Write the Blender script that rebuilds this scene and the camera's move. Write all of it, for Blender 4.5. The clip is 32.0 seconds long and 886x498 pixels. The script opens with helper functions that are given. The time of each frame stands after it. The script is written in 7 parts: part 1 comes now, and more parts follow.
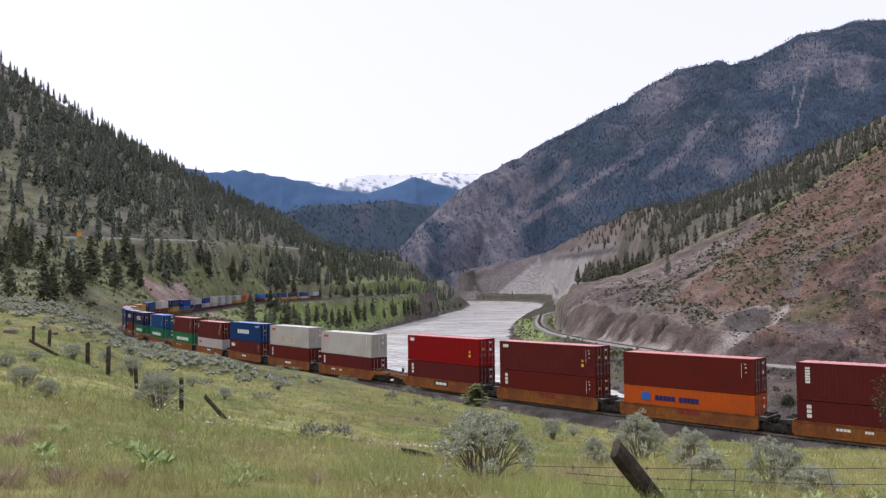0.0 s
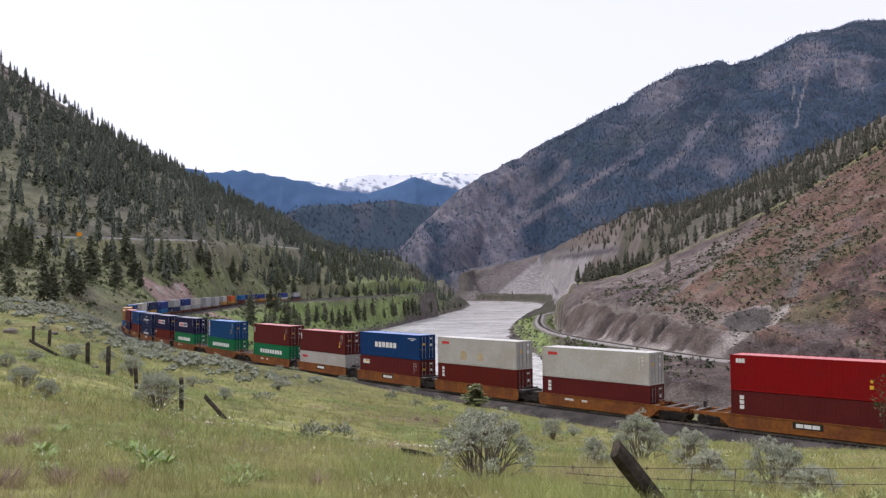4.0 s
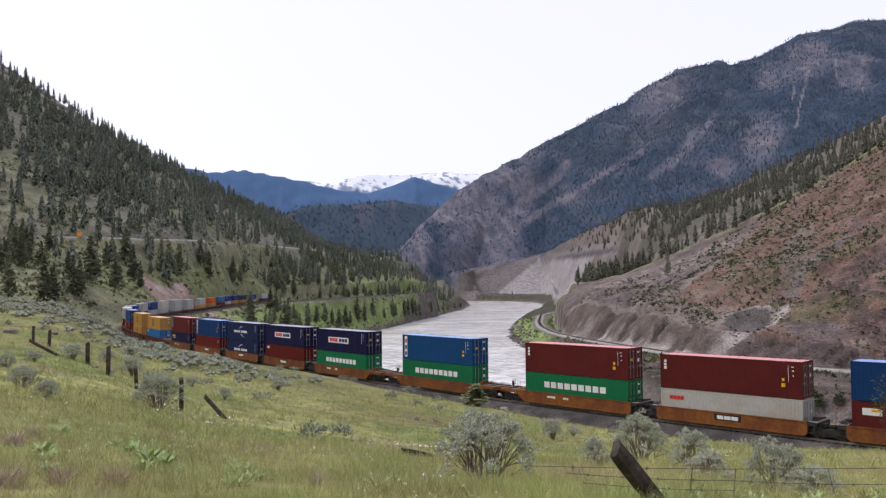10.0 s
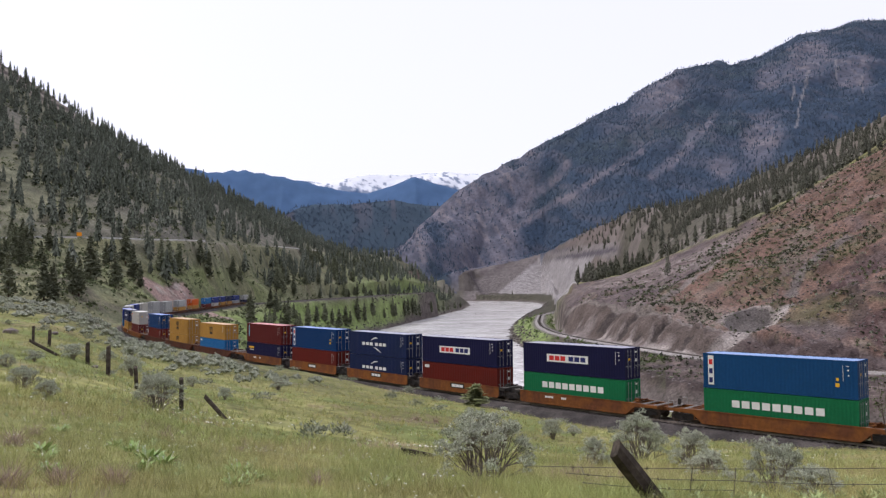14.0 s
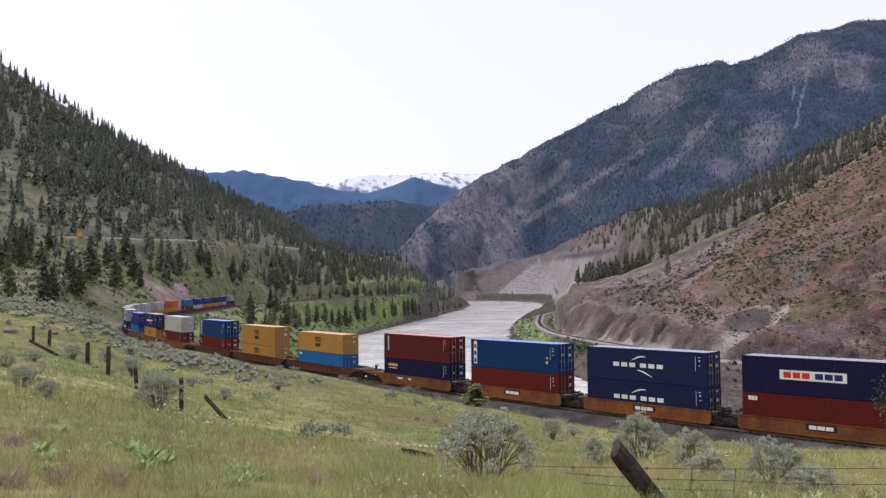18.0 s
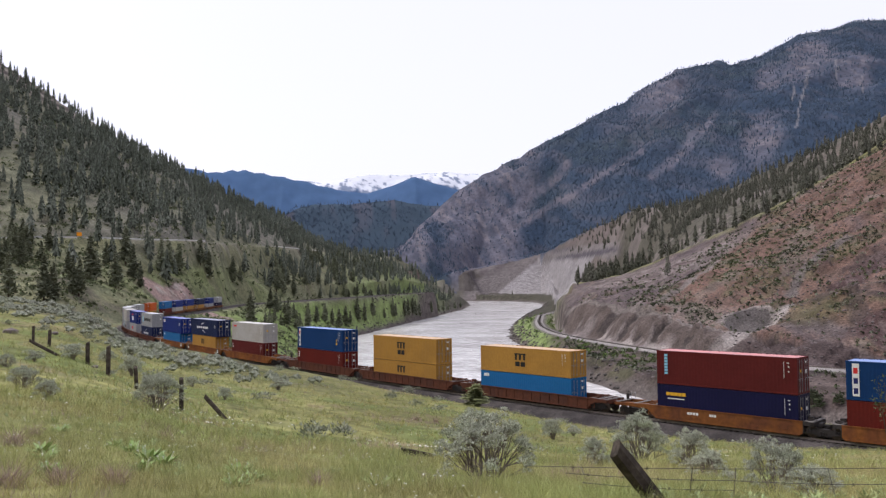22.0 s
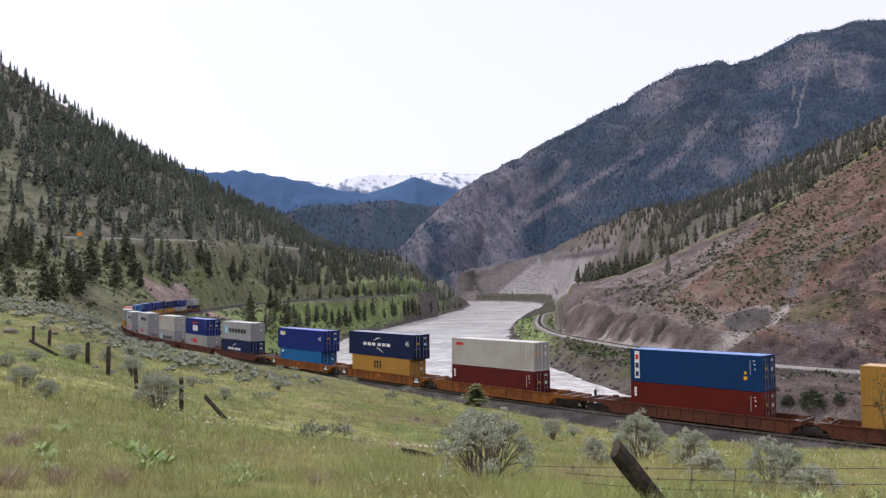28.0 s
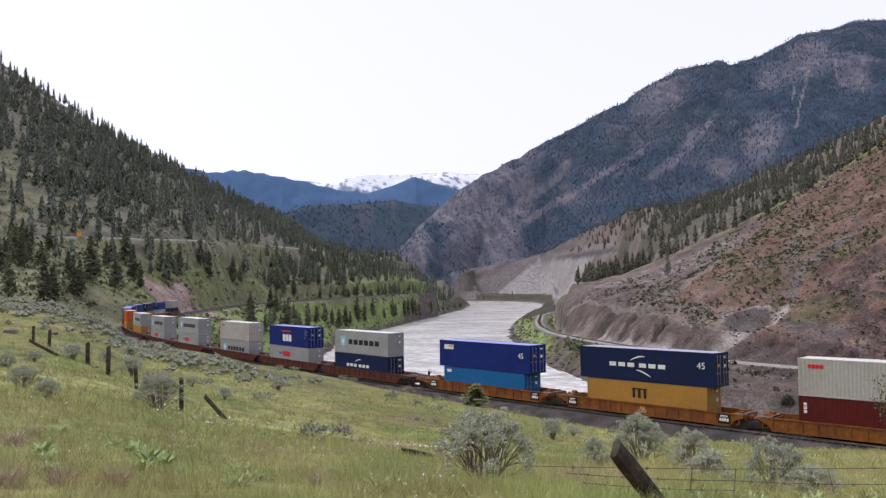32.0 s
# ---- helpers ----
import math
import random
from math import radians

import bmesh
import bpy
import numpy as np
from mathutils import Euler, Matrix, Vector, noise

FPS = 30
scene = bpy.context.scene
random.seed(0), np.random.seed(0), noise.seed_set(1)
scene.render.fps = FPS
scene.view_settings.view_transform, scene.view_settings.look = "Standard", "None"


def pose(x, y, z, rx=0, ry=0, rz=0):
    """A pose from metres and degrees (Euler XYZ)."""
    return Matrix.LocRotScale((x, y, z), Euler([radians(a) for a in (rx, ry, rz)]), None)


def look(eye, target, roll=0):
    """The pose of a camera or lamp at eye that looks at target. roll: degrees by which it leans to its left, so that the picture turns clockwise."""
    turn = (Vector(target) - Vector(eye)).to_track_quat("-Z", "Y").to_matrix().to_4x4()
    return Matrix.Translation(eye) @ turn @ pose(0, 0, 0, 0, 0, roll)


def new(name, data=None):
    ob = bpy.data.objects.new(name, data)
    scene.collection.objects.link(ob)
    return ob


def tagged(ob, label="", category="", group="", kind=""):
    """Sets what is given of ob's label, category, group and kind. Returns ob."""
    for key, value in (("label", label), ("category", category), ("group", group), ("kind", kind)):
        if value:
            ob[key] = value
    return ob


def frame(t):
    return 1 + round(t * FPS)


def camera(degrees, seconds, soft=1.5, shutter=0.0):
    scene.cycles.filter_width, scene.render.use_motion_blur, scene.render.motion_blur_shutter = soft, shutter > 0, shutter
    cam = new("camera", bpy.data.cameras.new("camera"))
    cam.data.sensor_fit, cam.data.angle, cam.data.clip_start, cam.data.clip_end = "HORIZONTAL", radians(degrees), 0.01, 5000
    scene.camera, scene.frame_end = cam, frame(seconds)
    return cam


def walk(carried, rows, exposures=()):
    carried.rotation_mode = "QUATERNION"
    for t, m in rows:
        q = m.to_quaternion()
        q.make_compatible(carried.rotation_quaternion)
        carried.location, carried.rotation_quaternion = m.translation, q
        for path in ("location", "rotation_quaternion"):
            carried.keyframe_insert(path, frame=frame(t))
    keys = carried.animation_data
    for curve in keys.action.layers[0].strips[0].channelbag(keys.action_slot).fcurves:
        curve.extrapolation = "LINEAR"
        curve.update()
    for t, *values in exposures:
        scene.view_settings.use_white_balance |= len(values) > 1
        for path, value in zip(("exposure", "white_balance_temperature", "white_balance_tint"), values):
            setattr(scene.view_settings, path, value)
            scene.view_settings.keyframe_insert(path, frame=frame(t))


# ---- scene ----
# ---- camera: on a tripod on the hillside, it never moves ----
EYE_HEIGHT = 1.6
DURATION = 32.0
cam = camera(56.93, DURATION, soft=1.3)
STAND = look((0, 0, EYE_HEIGHT), (0, 100 * math.cos(radians(2.579)), EYE_HEIGHT + 100 * math.sin(radians(2.579))), -0.697)
walk(cam, [(0.0, STAND), (DURATION, STAND)], exposures=[(0.0, 0.0), (DURATION, 0.0)])

# ---- light: a bright, veiled sky and a weak, wide sun ----
SUN_ELEVATION, SUN_BEARING = 54.0, -76.0
world = bpy.data.worlds.new("veiled_sky")
scene.world = world
world.use_nodes = True
wn, wl = world.node_tree.nodes, world.node_tree.links
wn.clear()
sky = wn.new("ShaderNodeTexSky")
sky.sky_type = "NISHITA"
sky.sun_disc = False
sky.sun_elevation, sky.sun_rotation = radians(SUN_ELEVATION), radians(SUN_BEARING)
sky.dust_density = 4.0
clear_bg = wn.new("ShaderNodeBackground")
clear_bg.inputs["Strength"].default_value = 0.05
veil_bg = wn.new("ShaderNodeBackground")
veil_bg.inputs["Color"].default_value = (0.968, 0.942, 1.075, 1)
veil_bg.inputs["Strength"].default_value = 0.865
both_bg = wn.new("ShaderNodeAddShader")
wout = wn.new("ShaderNodeOutputWorld")
wl.new(sky.outputs[0], clear_bg.inputs["Color"])
wl.new(clear_bg.outputs[0], both_bg.inputs[0])
wl.new(veil_bg.outputs[0], both_bg.inputs[1])
wl.new(both_bg.outputs[0], wout.inputs[0])

sun = new("sun", bpy.data.lights.new("sun", "SUN"))
sun.data.energy, sun.data.angle, sun.data.color = 1.3, radians(14), (1.0, 0.955, 0.92)
se, sb = radians(SUN_ELEVATION), radians(SUN_BEARING)
sun.matrix_world = look((0, 0, 60), (-60 * math.sin(sb) * math.cos(se), -60 * math.cos(sb) * math.cos(se), 60 - 60 * math.sin(se)))


# ---- small tools ----
def hash_grid(ix, iy, seed):
    n = (ix.astype(np.int64) * 374761393 + iy.astype(np.int64) * 668265263 + seed * 1442695041) & 0x7FFFFFFF
    n = ((n ^ (n >> 13)) * 1274126177) & 0x7FFFFFFF
    n = ((n ^ (n >> 16)) * 69069 + 12345) & 0x7FFFFFFF
    return (n >> 7) % 65536 / 32767.5 - 1.0


def lumps(x, y, size, seed=0):
    """Smooth value noise between -1 and 1 with lumps of the given size in metres."""
    x, y = np.asarray(x, float) / size, np.asarray(y, float) / size
    ix, iy = np.floor(x), np.floor(y)
    fx, fy = x - ix, y - iy
    fx, fy = fx * fx * (3 - 2 * fx), fy * fy * (3 - 2 * fy)
    a, b = hash_grid(ix, iy, seed), hash_grid(ix + 1, iy, seed)
    c, d = hash_grid(ix, iy + 1, seed), hash_grid(ix + 1, iy + 1, seed)
    return (a * (1 - fx) + b * fx) * (1 - fy) + (c * (1 - fx) + d * fx) * fy


def rough(x, y, size, octaves=4, seed=0):
    total, weight = 0.0, 0.0
    for k in range(octaves):
        total = total + lumps(x, y, size / 2.03**k, seed + 7 * k) * 0.55**k
        weight += 0.55**k
    return total / weight


def smooth(e0, e1, v):
    t = np.clip((v - e0) / (e1 - e0), 0, 1)
    return t * t * (3 - 2 * t)


def mesh_of(name, verts, faces, materials=(), face_mats=None, shade=False):
    me = bpy.data.meshes.new(name)
    me.from_pydata([tuple(v) for v in verts], [], faces)
    for m in materials:
        me.materials.append(m)
    if face_mats is not None:
        me.polygons.foreach_set("material_index", face_mats)
    if shade:
        me.polygons.foreach_set("use_smooth", [True] * len(me.polygons))
    me.update()
    return me


def quick_mesh(name, verts, quads, material, shade=True):
    """A mesh from numpy arrays of corners and of faces with equal corner counts."""
    me = bpy.data.meshes.new(name)
    n, k = quads.shape
    me.vertices.add(len(verts))
    me.vertices.foreach_set("co", np.ascontiguousarray(verts, dtype=np.float32).ravel())
    me.loops.add(n * k)
    me.loops.foreach_set("vertex_index", np.ascontiguousarray(quads, dtype=np.int32).ravel())
    me.polygons.add(n)
    me.polygons.foreach_set("loop_start", np.arange(0, n * k, k, dtype=np.int32))
    me.polygons.foreach_set("loop_total", np.full(n, k, dtype=np.int32))
    me.polygons.foreach_set("use_smooth", np.full(n, shade))
    me.materials.append(material)
    me.update(calc_edges=True)
    return me


def part(name, data, parent, label="", m=None):
    """A mesh (or bmesh) as one object under a thing or under a part."""
    if isinstance(data, bmesh.types.BMesh):
        me = bpy.data.meshes.new(name)
        data.to_mesh(me)
        data.free()
        data = me
    ob = new(name, data)
    ob.parent = parent
    if m is not None:
        ob.matrix_basis = m
    return tagged(ob, label)


def box(bm, x0, x1, y0, y1, z0, z1, mi=0):
    v = [bm.verts.new((x, y, z)) for z in (z0, z1) for x, y in ((x0, y0), (x1, y0), (x1, y1), (x0, y1))]
    for f in ((3, 2, 1, 0), (4, 5, 6, 7), (0, 1, 5, 4), (1, 2, 6, 5), (2, 3, 7, 6), (3, 0, 4, 7)):
        bm.faces.new([v[i] for i in f]).material_index = mi


def prism(bm, outline, y0, y1, mi=0):
    """An outline in x and z, drawn out from y0 to y1."""
    a = [bm.verts.new((x, y0, z)) for x, z in outline]
    b = [bm.verts.new((x, y1, z)) for x, z in outline]
    n = len(outline)
    for f in [a[::-1], b] + [[a[i], a[(i + 1) % n], b[(i + 1) % n], b[i]] for i in range(n)]:
        bm.faces.new(f).material_index = mi


def rod(bm, p, q, r0, r1=None, sides=6, mi=0):
    p, q = Vector(p), Vector(q)
    turn = (q - p).to_track_quat("Z", "Y").to_matrix()
    r1 = r0 if r1 is None else r1
    rings = []
    for c, r in ((p, r0), (q, r1)):
        rings.append([bm.verts.new(c + turn @ Vector((r * math.cos(2 * math.pi * i / sides), r * math.sin(2 * math.pi * i / sides), 0))) for i in range(sides)])
    for i in range(sides):
        bm.faces.new((rings[0][i], rings[0][(i + 1) % sides], rings[1][(i + 1) % sides], rings[1][i])).material_index = mi
    bm.faces.new(rings[0][::-1]).material_index = mi
    bm.faces.new(rings[1]).material_index = mi


def to_mesh(name, bm, *materials, normals=True):
    if normals:
        bmesh.ops.recalc_face_normals(bm, faces=bm.faces)
    me = bpy.data.meshes.new(name)
    bm.to_mesh(me)
    bm.free()
    for m in materials:
        me.materials.append(m)
    return me


# ---- materials ----
def material(name, color, rough_=0.7, metal=0.0, vary=0.25, size=0.5, bump=0.0, bump_size=None, second=None, second_size=4.0, per_object=0.0, per_island=0.0, attribute=None, spec=0.3):
    """A surface with colour that varies at two scales, and fine relief. size is in metres."""
    ma = bpy.data.materials.new(name)
    ma.use_nodes = True
    n, l = ma.node_tree.nodes, ma.node_tree.links
    bs = n["Principled BSDF"]
    bs.inputs["Roughness"].default_value, bs.inputs["Metallic"].default_value = rough_, metal
    bs.inputs["Specular IOR Level"].default_value = spec
    co = n.new("ShaderNodeTexCoord")
    fine = n.new("ShaderNodeTexNoise")
    fine.inputs["Scale"].default_value, fine.inputs["Detail"].default_value = 1.0 / size, 5.0
    l.new(co.outputs["Object"], fine.inputs["Vector"])
    wide = n.new("ShaderNodeTexNoise")
    wide.inputs["Scale"].default_value, wide.inputs["Detail"].default_value = 1.0 / second_size, 4.0
    l.new(co.outputs["Object"], wide.inputs["Vector"])
    if attribute:
        base = n.new("ShaderNodeAttribute")
        base.attribute_name = attribute
        base_out = base.outputs["Color"]
    else:
        base = n.new("ShaderNodeRGB")
        base.outputs[0].default_value = (*color, 1)
        base_out = base.outputs[0]
    if second:
        mix = n.new("ShaderNodeMix")
        mix.data_type = "RGBA"
        ramp = n.new("ShaderNodeMapRange")
        ramp.inputs["From Min"].default_value, ramp.inputs["From Max"].default_value = 0.42, 0.62
        l.new(wide.outputs["Fac"], ramp.inputs["Value"])
        l.new(ramp.outputs["Result"], mix.inputs["Factor"])
        l.new(base_out, mix.inputs["A"])
        mix.inputs["B"].default_value = (*second, 1)
        base_out = mix.outputs["Result"]
    total = None
    for source, amount in ((fine.outputs["Fac"], vary), (wide.outputs["Fac"], vary * 0.7)):
        r = n.new("ShaderNodeMapRange")
        r.inputs["From Min"].default_value, r.inputs["From Max"].default_value = 0.25, 0.75
        r.inputs["To Min"].default_value, r.inputs["To Max"].default_value = 1 - amount, 1 + amount
        l.new(source, r.inputs["Value"])
        if total is None:
            total = r.outputs["Result"]
        else:
            mu = n.new("ShaderNodeMath")
            mu.operation = "MULTIPLY"
            l.new(total, mu.inputs[0])
            l.new(r.outputs["Result"], mu.inputs[1])
            total = mu.outputs[0]
    for on, amount in (("object", per_object), ("island", per_island)):
        if amount:
            if on == "object":
                src = n.new("ShaderNodeObjectInfo").outputs["Random"]
            else:
                src = n.new("ShaderNodeNewGeometry").outputs["Random Per Island"]
            r = n.new("ShaderNodeMapRange")
            r.inputs["To Min"].default_value, r.inputs["To Max"].default_value = 1 - amount, 1 + amount
            l.new(src, r.inputs["Value"])
            mu = n.new("ShaderNodeMath")
            mu.operation = "MULTIPLY"
            l.new(total, mu.inputs[0])
            l.new(r.outputs["Result"], mu.inputs[1])
            total = mu.outputs[0]
    vm = n.new("ShaderNodeVectorMath")
    vm.operation = "SCALE"
    l.new(base_out, vm.inputs[0])
    l.new(total, vm.inputs["Scale"])
    l.new(vm.outputs[0], bs.inputs["Base Color"])
    if bump:
        bn = n.new("ShaderNodeBump")
        bn.inputs["Strength"].default_value, bn.inputs["Distance"].default_value = 1.0, bump
        if bump_size:
            bt = n.new("ShaderNodeTexNoise")
            bt.inputs["Scale"].default_value, bt.inputs["Detail"].default_value = 1.0 / bump_size, 6.0
            l.new(co.outputs["Object"], bt.inputs["Vector"])
            l.new(bt.outputs["Fac"], bn.inputs["Height"])
        else:
            l.new(fine.outputs["Fac"], bn.inputs["Height"])
        l.new(bn.outputs[0], bs.inputs["Normal"])
    return ma


M_GROUND = material("ground_cover", (0.2, 0.2, 0.1), 0.95, vary=0.55, size=0.9, second_size=9.0, bump=0.16, bump_size=1.8, attribute="cover", spec=0.1)
M_SLOPES = material("mountain_cover", (0.1, 0.1, 0.12), 0.95, vary=0.22, size=9.0, second_size=60.0, bump=1.2, bump_size=16.0, attribute="cover", spec=0.08)
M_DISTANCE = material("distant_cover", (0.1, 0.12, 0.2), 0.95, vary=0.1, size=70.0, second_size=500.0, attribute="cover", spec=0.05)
M_BALLAST = material("dark_ballast", (0.06, 0.054, 0.054), 0.95, vary=0.5, size=0.12, bump=0.05, bump_size=0.08, second=(0.085, 0.075, 0.072), second_size=2.0, spec=0.15)
M_PALE_BALLAST = material("pale_ballast", (0.29, 0.27, 0.26), 0.95, vary=0.3, size=0.3, bump=0.04, spec=0.15)
M_RAIL = material("worn_rail_steel", (0.2, 0.17, 0.15), 0.35, metal=0.8, vary=0.3, size=0.4)
M_TIE = material("weathered_tie", (0.07, 0.06, 0.055), 0.9, vary=0.4, size=0.2, per_island=0.3)
M_ASPHALT = material("pale_asphalt", (0.2, 0.2, 0.2), 0.9, vary=0.15, size=1.0)

# ---- the track's line, from the near end backwards: curvature by distance ----
BEND_AT = [-400, -40, 40, 80, 120, 160, 200, 240, 280, 320, 400, 500, 600, 750, 1100]
BEND = [0.0, 0.00333, 0.00192, 0.00106, 0.002, 0.0023, 0.00314, 0.00315, 0.00232, 0.00126, -0.00106, 0.00355, -0.00023, -3e-05, 0.0]
RAIL_Z, GRADE = -12.072 + EYE_HEIGHT, 0.004070
LINE_S = np.linspace(-400, 1100, 3001)
step_s = LINE_S[1] - LINE_S[0]
bend = np.interp(LINE_S, BEND_AT, BEND)
heading = np.concatenate([[0], np.cumsum((bend[1:] + bend[:-1]) / 2 * step_s)])
at_zero = int(np.searchsorted(LINE_S, 0.0))
heading += -0.80270 - heading[at_zero]
LINE_X = np.concatenate([[0], np.cumsum((np.sin(heading)[1:] + np.sin(heading)[:-1]) / 2 * step_s)])
LINE_Y = np.concatenate([[0], np.cumsum((np.cos(heading)[1:] + np.cos(heading)[:-1]) / 2 * step_s)])
LINE_X += 24.940 - LINE_X[at_zero]
LINE_Y += 68.327 - LINE_Y[at_zero]
LINE_Z = RAIL_Z + GRADE * LINE_S


def on_line(s):
    return Vector((float(np.interp(s, LINE_S, LINE_X)), float(np.interp(s, LINE_S, LINE_Y)), float(np.interp(s, LINE_S, LINE_Z))))


# the line on the far bank, the road on the hillside and the river: plan points
FAR_LINE = np.array([(420, 128), (300, 186), (210, 234), (149, 277), (130, 298), (108, 337), (92, 404), (78, 468), (71, 532), (72, 606), (80, 691), (101, 850), (150, 1020), (235, 1276), (290, 1594), (300, 1880), (240, 2100), (80, 2215), (-100, 2240), (-400, 2250)], float)
FAR_LINE_Z = np.array([-29.6, -29.6, -29.6, -29.6, -29.6, -29.6, -29.6, -29.6, -29.6, -29.6, -29.6, -29.6, -29.6, -29.6, -29.6, -28.5, -26, -23.5, -22.5, -22.5])
ROAD = np.array([(-658, 200), (-395, 360), (-218, 402), (-188, 407), (-170, 441), (-154, 492), (-162, 720), (-158, 1010), (-122, 1200), (-56, 1400)], float)
ROAD_Z = np.array([27, 27, 27.1, 27.7, 28.3, 30.3, 38.9, 46.4, 40, 30], float)
RIVER = np.array([(900, 60), (600, 80), (330, 100), (190, 130), (92, 172), (24, 245), (2, 338), (-8, 425), (-14, 638), (2, 787), (44, 1074), (96, 1382), (135, 1743), (125, 1960), (40, 2085), (-120, 2130), (-400, 2140)], float)
RIVER_HALF = np.array([55, 55, 55, 55, 56, 58, 60, 62, 66, 62, 62, 68, 78, 84, 84, 80, 80], float)
WATER_Z = -39.5
PIT = (139.3, 371.1)
SCAR = (-134.9, 390.6)


def dense(points, values, step=6.0):
    """A plan line in even small steps, rounded, with a value carried along."""
    seg = np.hypot(*np.diff(points, axis=0).T)
    s = np.concatenate([[0], np.cumsum(seg)])
    t = np.arange(0, s[-1], step)
    x, y, v = np.interp(t, s, points[:, 0]), np.interp(t, s, points[:, 1]), np.interp(t, s, values)
    k = np.hanning(13)[1:-1]
    k /= k.sum()
    pad = len(k) // 2
    out = []
    for a in (x, y, v):
        e = np.concatenate([2 * a[0] - a[pad:0:-1], a, 2 * a[-1] - a[-2:-pad - 2:-1]])
        out.append(np.convolve(e, k, "valid"))
    return out


FAR_X, FAR_Y, FAR_V = dense(FAR_LINE, FAR_LINE_Z)
ROAD_X, ROAD_Y, ROAD_V = dense(ROAD, ROAD_Z)
RIV_X, RIV_Y, RIV_H = dense(RIVER, RIVER_HALF)
FAR_RUN = np.arange(len(FAR_X)) * 6.0


def nearest(x, y, lx, ly, values, reach):
    """Distance from points to a plan line and the line's value there, for points within reach of its bounds."""
    dist, val = np.full(len(x), 1e4), np.zeros(len(x))
    ok = np.nonzero((x > lx.min() - reach) & (x < lx.max() + reach) & (y > ly.min() - reach) & (y < ly.max() + reach))[0]
    for i in range(0, len(ok), 20000):
        j = ok[i:i + 20000]
        d2 = (x[j, None] - lx[None]) ** 2 + (y[j, None] - ly[None]) ** 2
        k = d2.argmin(1)
        dist[j], val[j] = np.sqrt(d2[np.arange(len(j)), k]), values[k]
    return dist, val


# ---- the land: crest and foot lines as (bearing, distance north, height) ----
MEADOW_NEAR = [(-36.86, 8, -0.2), (-14.89, 8, -0.4), (37.61, 8, -0.6)]
MEADOW_MID = [(-36.86, 30, -1.2), (-28.47, 30, -1.5), (-25, 30, -1.9), (-21.15, 30, -2.4), (-17.45, 30, -3.1), (-13.02, 30, -3.6), (-8.83, 30, -4), (-3.74, 30, -4.4), (2.58, 30, -4.6), (12.29, 30, -4.9), (37.61, 30, -5)]
MEADOW_EDGE = [(-36.85, 180, 0.9), (-28.46, 170, 0.3), (-24.99, 150, -1.6), (-22.5, 150, -5.0), (-21.13, 150, -8.1), (-17.44, 120, -7.45), (-13.03, 105, -8.3), (-8.86, 95, -8.5), (-3.81, 87, -9.3), (-1.07, 83, -9.5), (2.46, 78, -9.7), (6.74, 72, -10.1), (12.07, 67, -10.3), (17.55, 63, -10.4), (22.73, 60, -10.4), (28.09, 56, -9.9), (37.24, 45, -8.5)]
TRACK_FOOT = [(-36.86, 240, -5), (-28.47, 240, -5), (-25, 235, -7), (-21.15, 260, -12), (-17.45, 185, -12), (-13.02, 155, -13), (-8.83, 140, -13), (-3.74, 125, -13), (2.58, 112, -13), (12.29, 97, -13), (17.82, 92, -13), (28.42, 82, -13), (37.61, 70, -13)]
DROP = [(-36.86, 262, -4), (-25, 258, -5), (-21.15, 290, -12), (-17.45, 215, -13), (-13.02, 195, -18), (-8.83, 190, -30), (-3.74, 175, -37), (2.58, 160, -38), (12.29, 145, -38), (17.82, 140, -38), (28.42, 130, -38), (37.61, 115, -38)]
VALLEY = [(-36.86, 300, 8), (-28.48, 315, 7.8), (-25, 310, 6.4), (-21.14, 325, -3.8), (-17.45, 300, -14), (-13.02, 320, -17), (-8.83, 330, -28), (-3.74, 400, -37), (-0.98, 600, -37), (2.58, 900, -37), (6.91, 900, -37), (7.49, 700, -37), (7.88, 595.3, -36), (8.46, 499.6, -30), (12.29, 416.7, -30), (17.82, 331.7, -30), (23.03, 299.8, -30), (28.42, 278.5, -30), (37.61, 228.5, -30)]
BENCH = [(-36.88, 340, 13.2), (-28.49, 345, 12.5), (-25.01, 345, 11.7), (-21.15, 360, 3.6), (-17.45, 390, -10), (-13.02, 522, -10), (-8.83, 662, -9), (-3.74, 900, -8), (-0.99, 1150, -9.2), (0.59, 1450, -15.5), (2.57, 2230, -25.6), (6.89, 2250, -21.7), (7.49, 1500, -28), (7.85, 637.8, -14.8), (8.44, 563.4, -7.9), (12.26, 467.7, -9.6), (17.75, 374.2, -17.1), (22.92, 331.7, -21.5), (28.28, 306.1, -24.8), (37.61, 249.8, -20)]
ROAD_SHELF = [(-36.9, 400, 26.9), (-28.5, 400, 25.9), (-25.02, 405, 26.4), (-21.16, 440, 26.8), (-17.45, 490, 28.6), (-13.02, 720, 36.6), (-8.82, 1010, 43.4), (-3.74, 1250, 29.5), (-0.98, 1350, 1.1), (0.6, 1700, -0.8), (2.58, 2310, -2.7), (6.9, 2320, 3.2), (7.49, 2000, -24), (7.85, 701.6, -14), (8.45, 637.8, -5.2), (8.92, 637.8, 2.6), (10.39, 627.2, 4.6), (12.3, 611.2, 8.1), (17.89, 579.3, 31), (23.18, 563.4, 58.9), (25.87, 558.1, 78.2), (28.7, 552.8, 98.3), (38.12, 531.5, 162.4)]
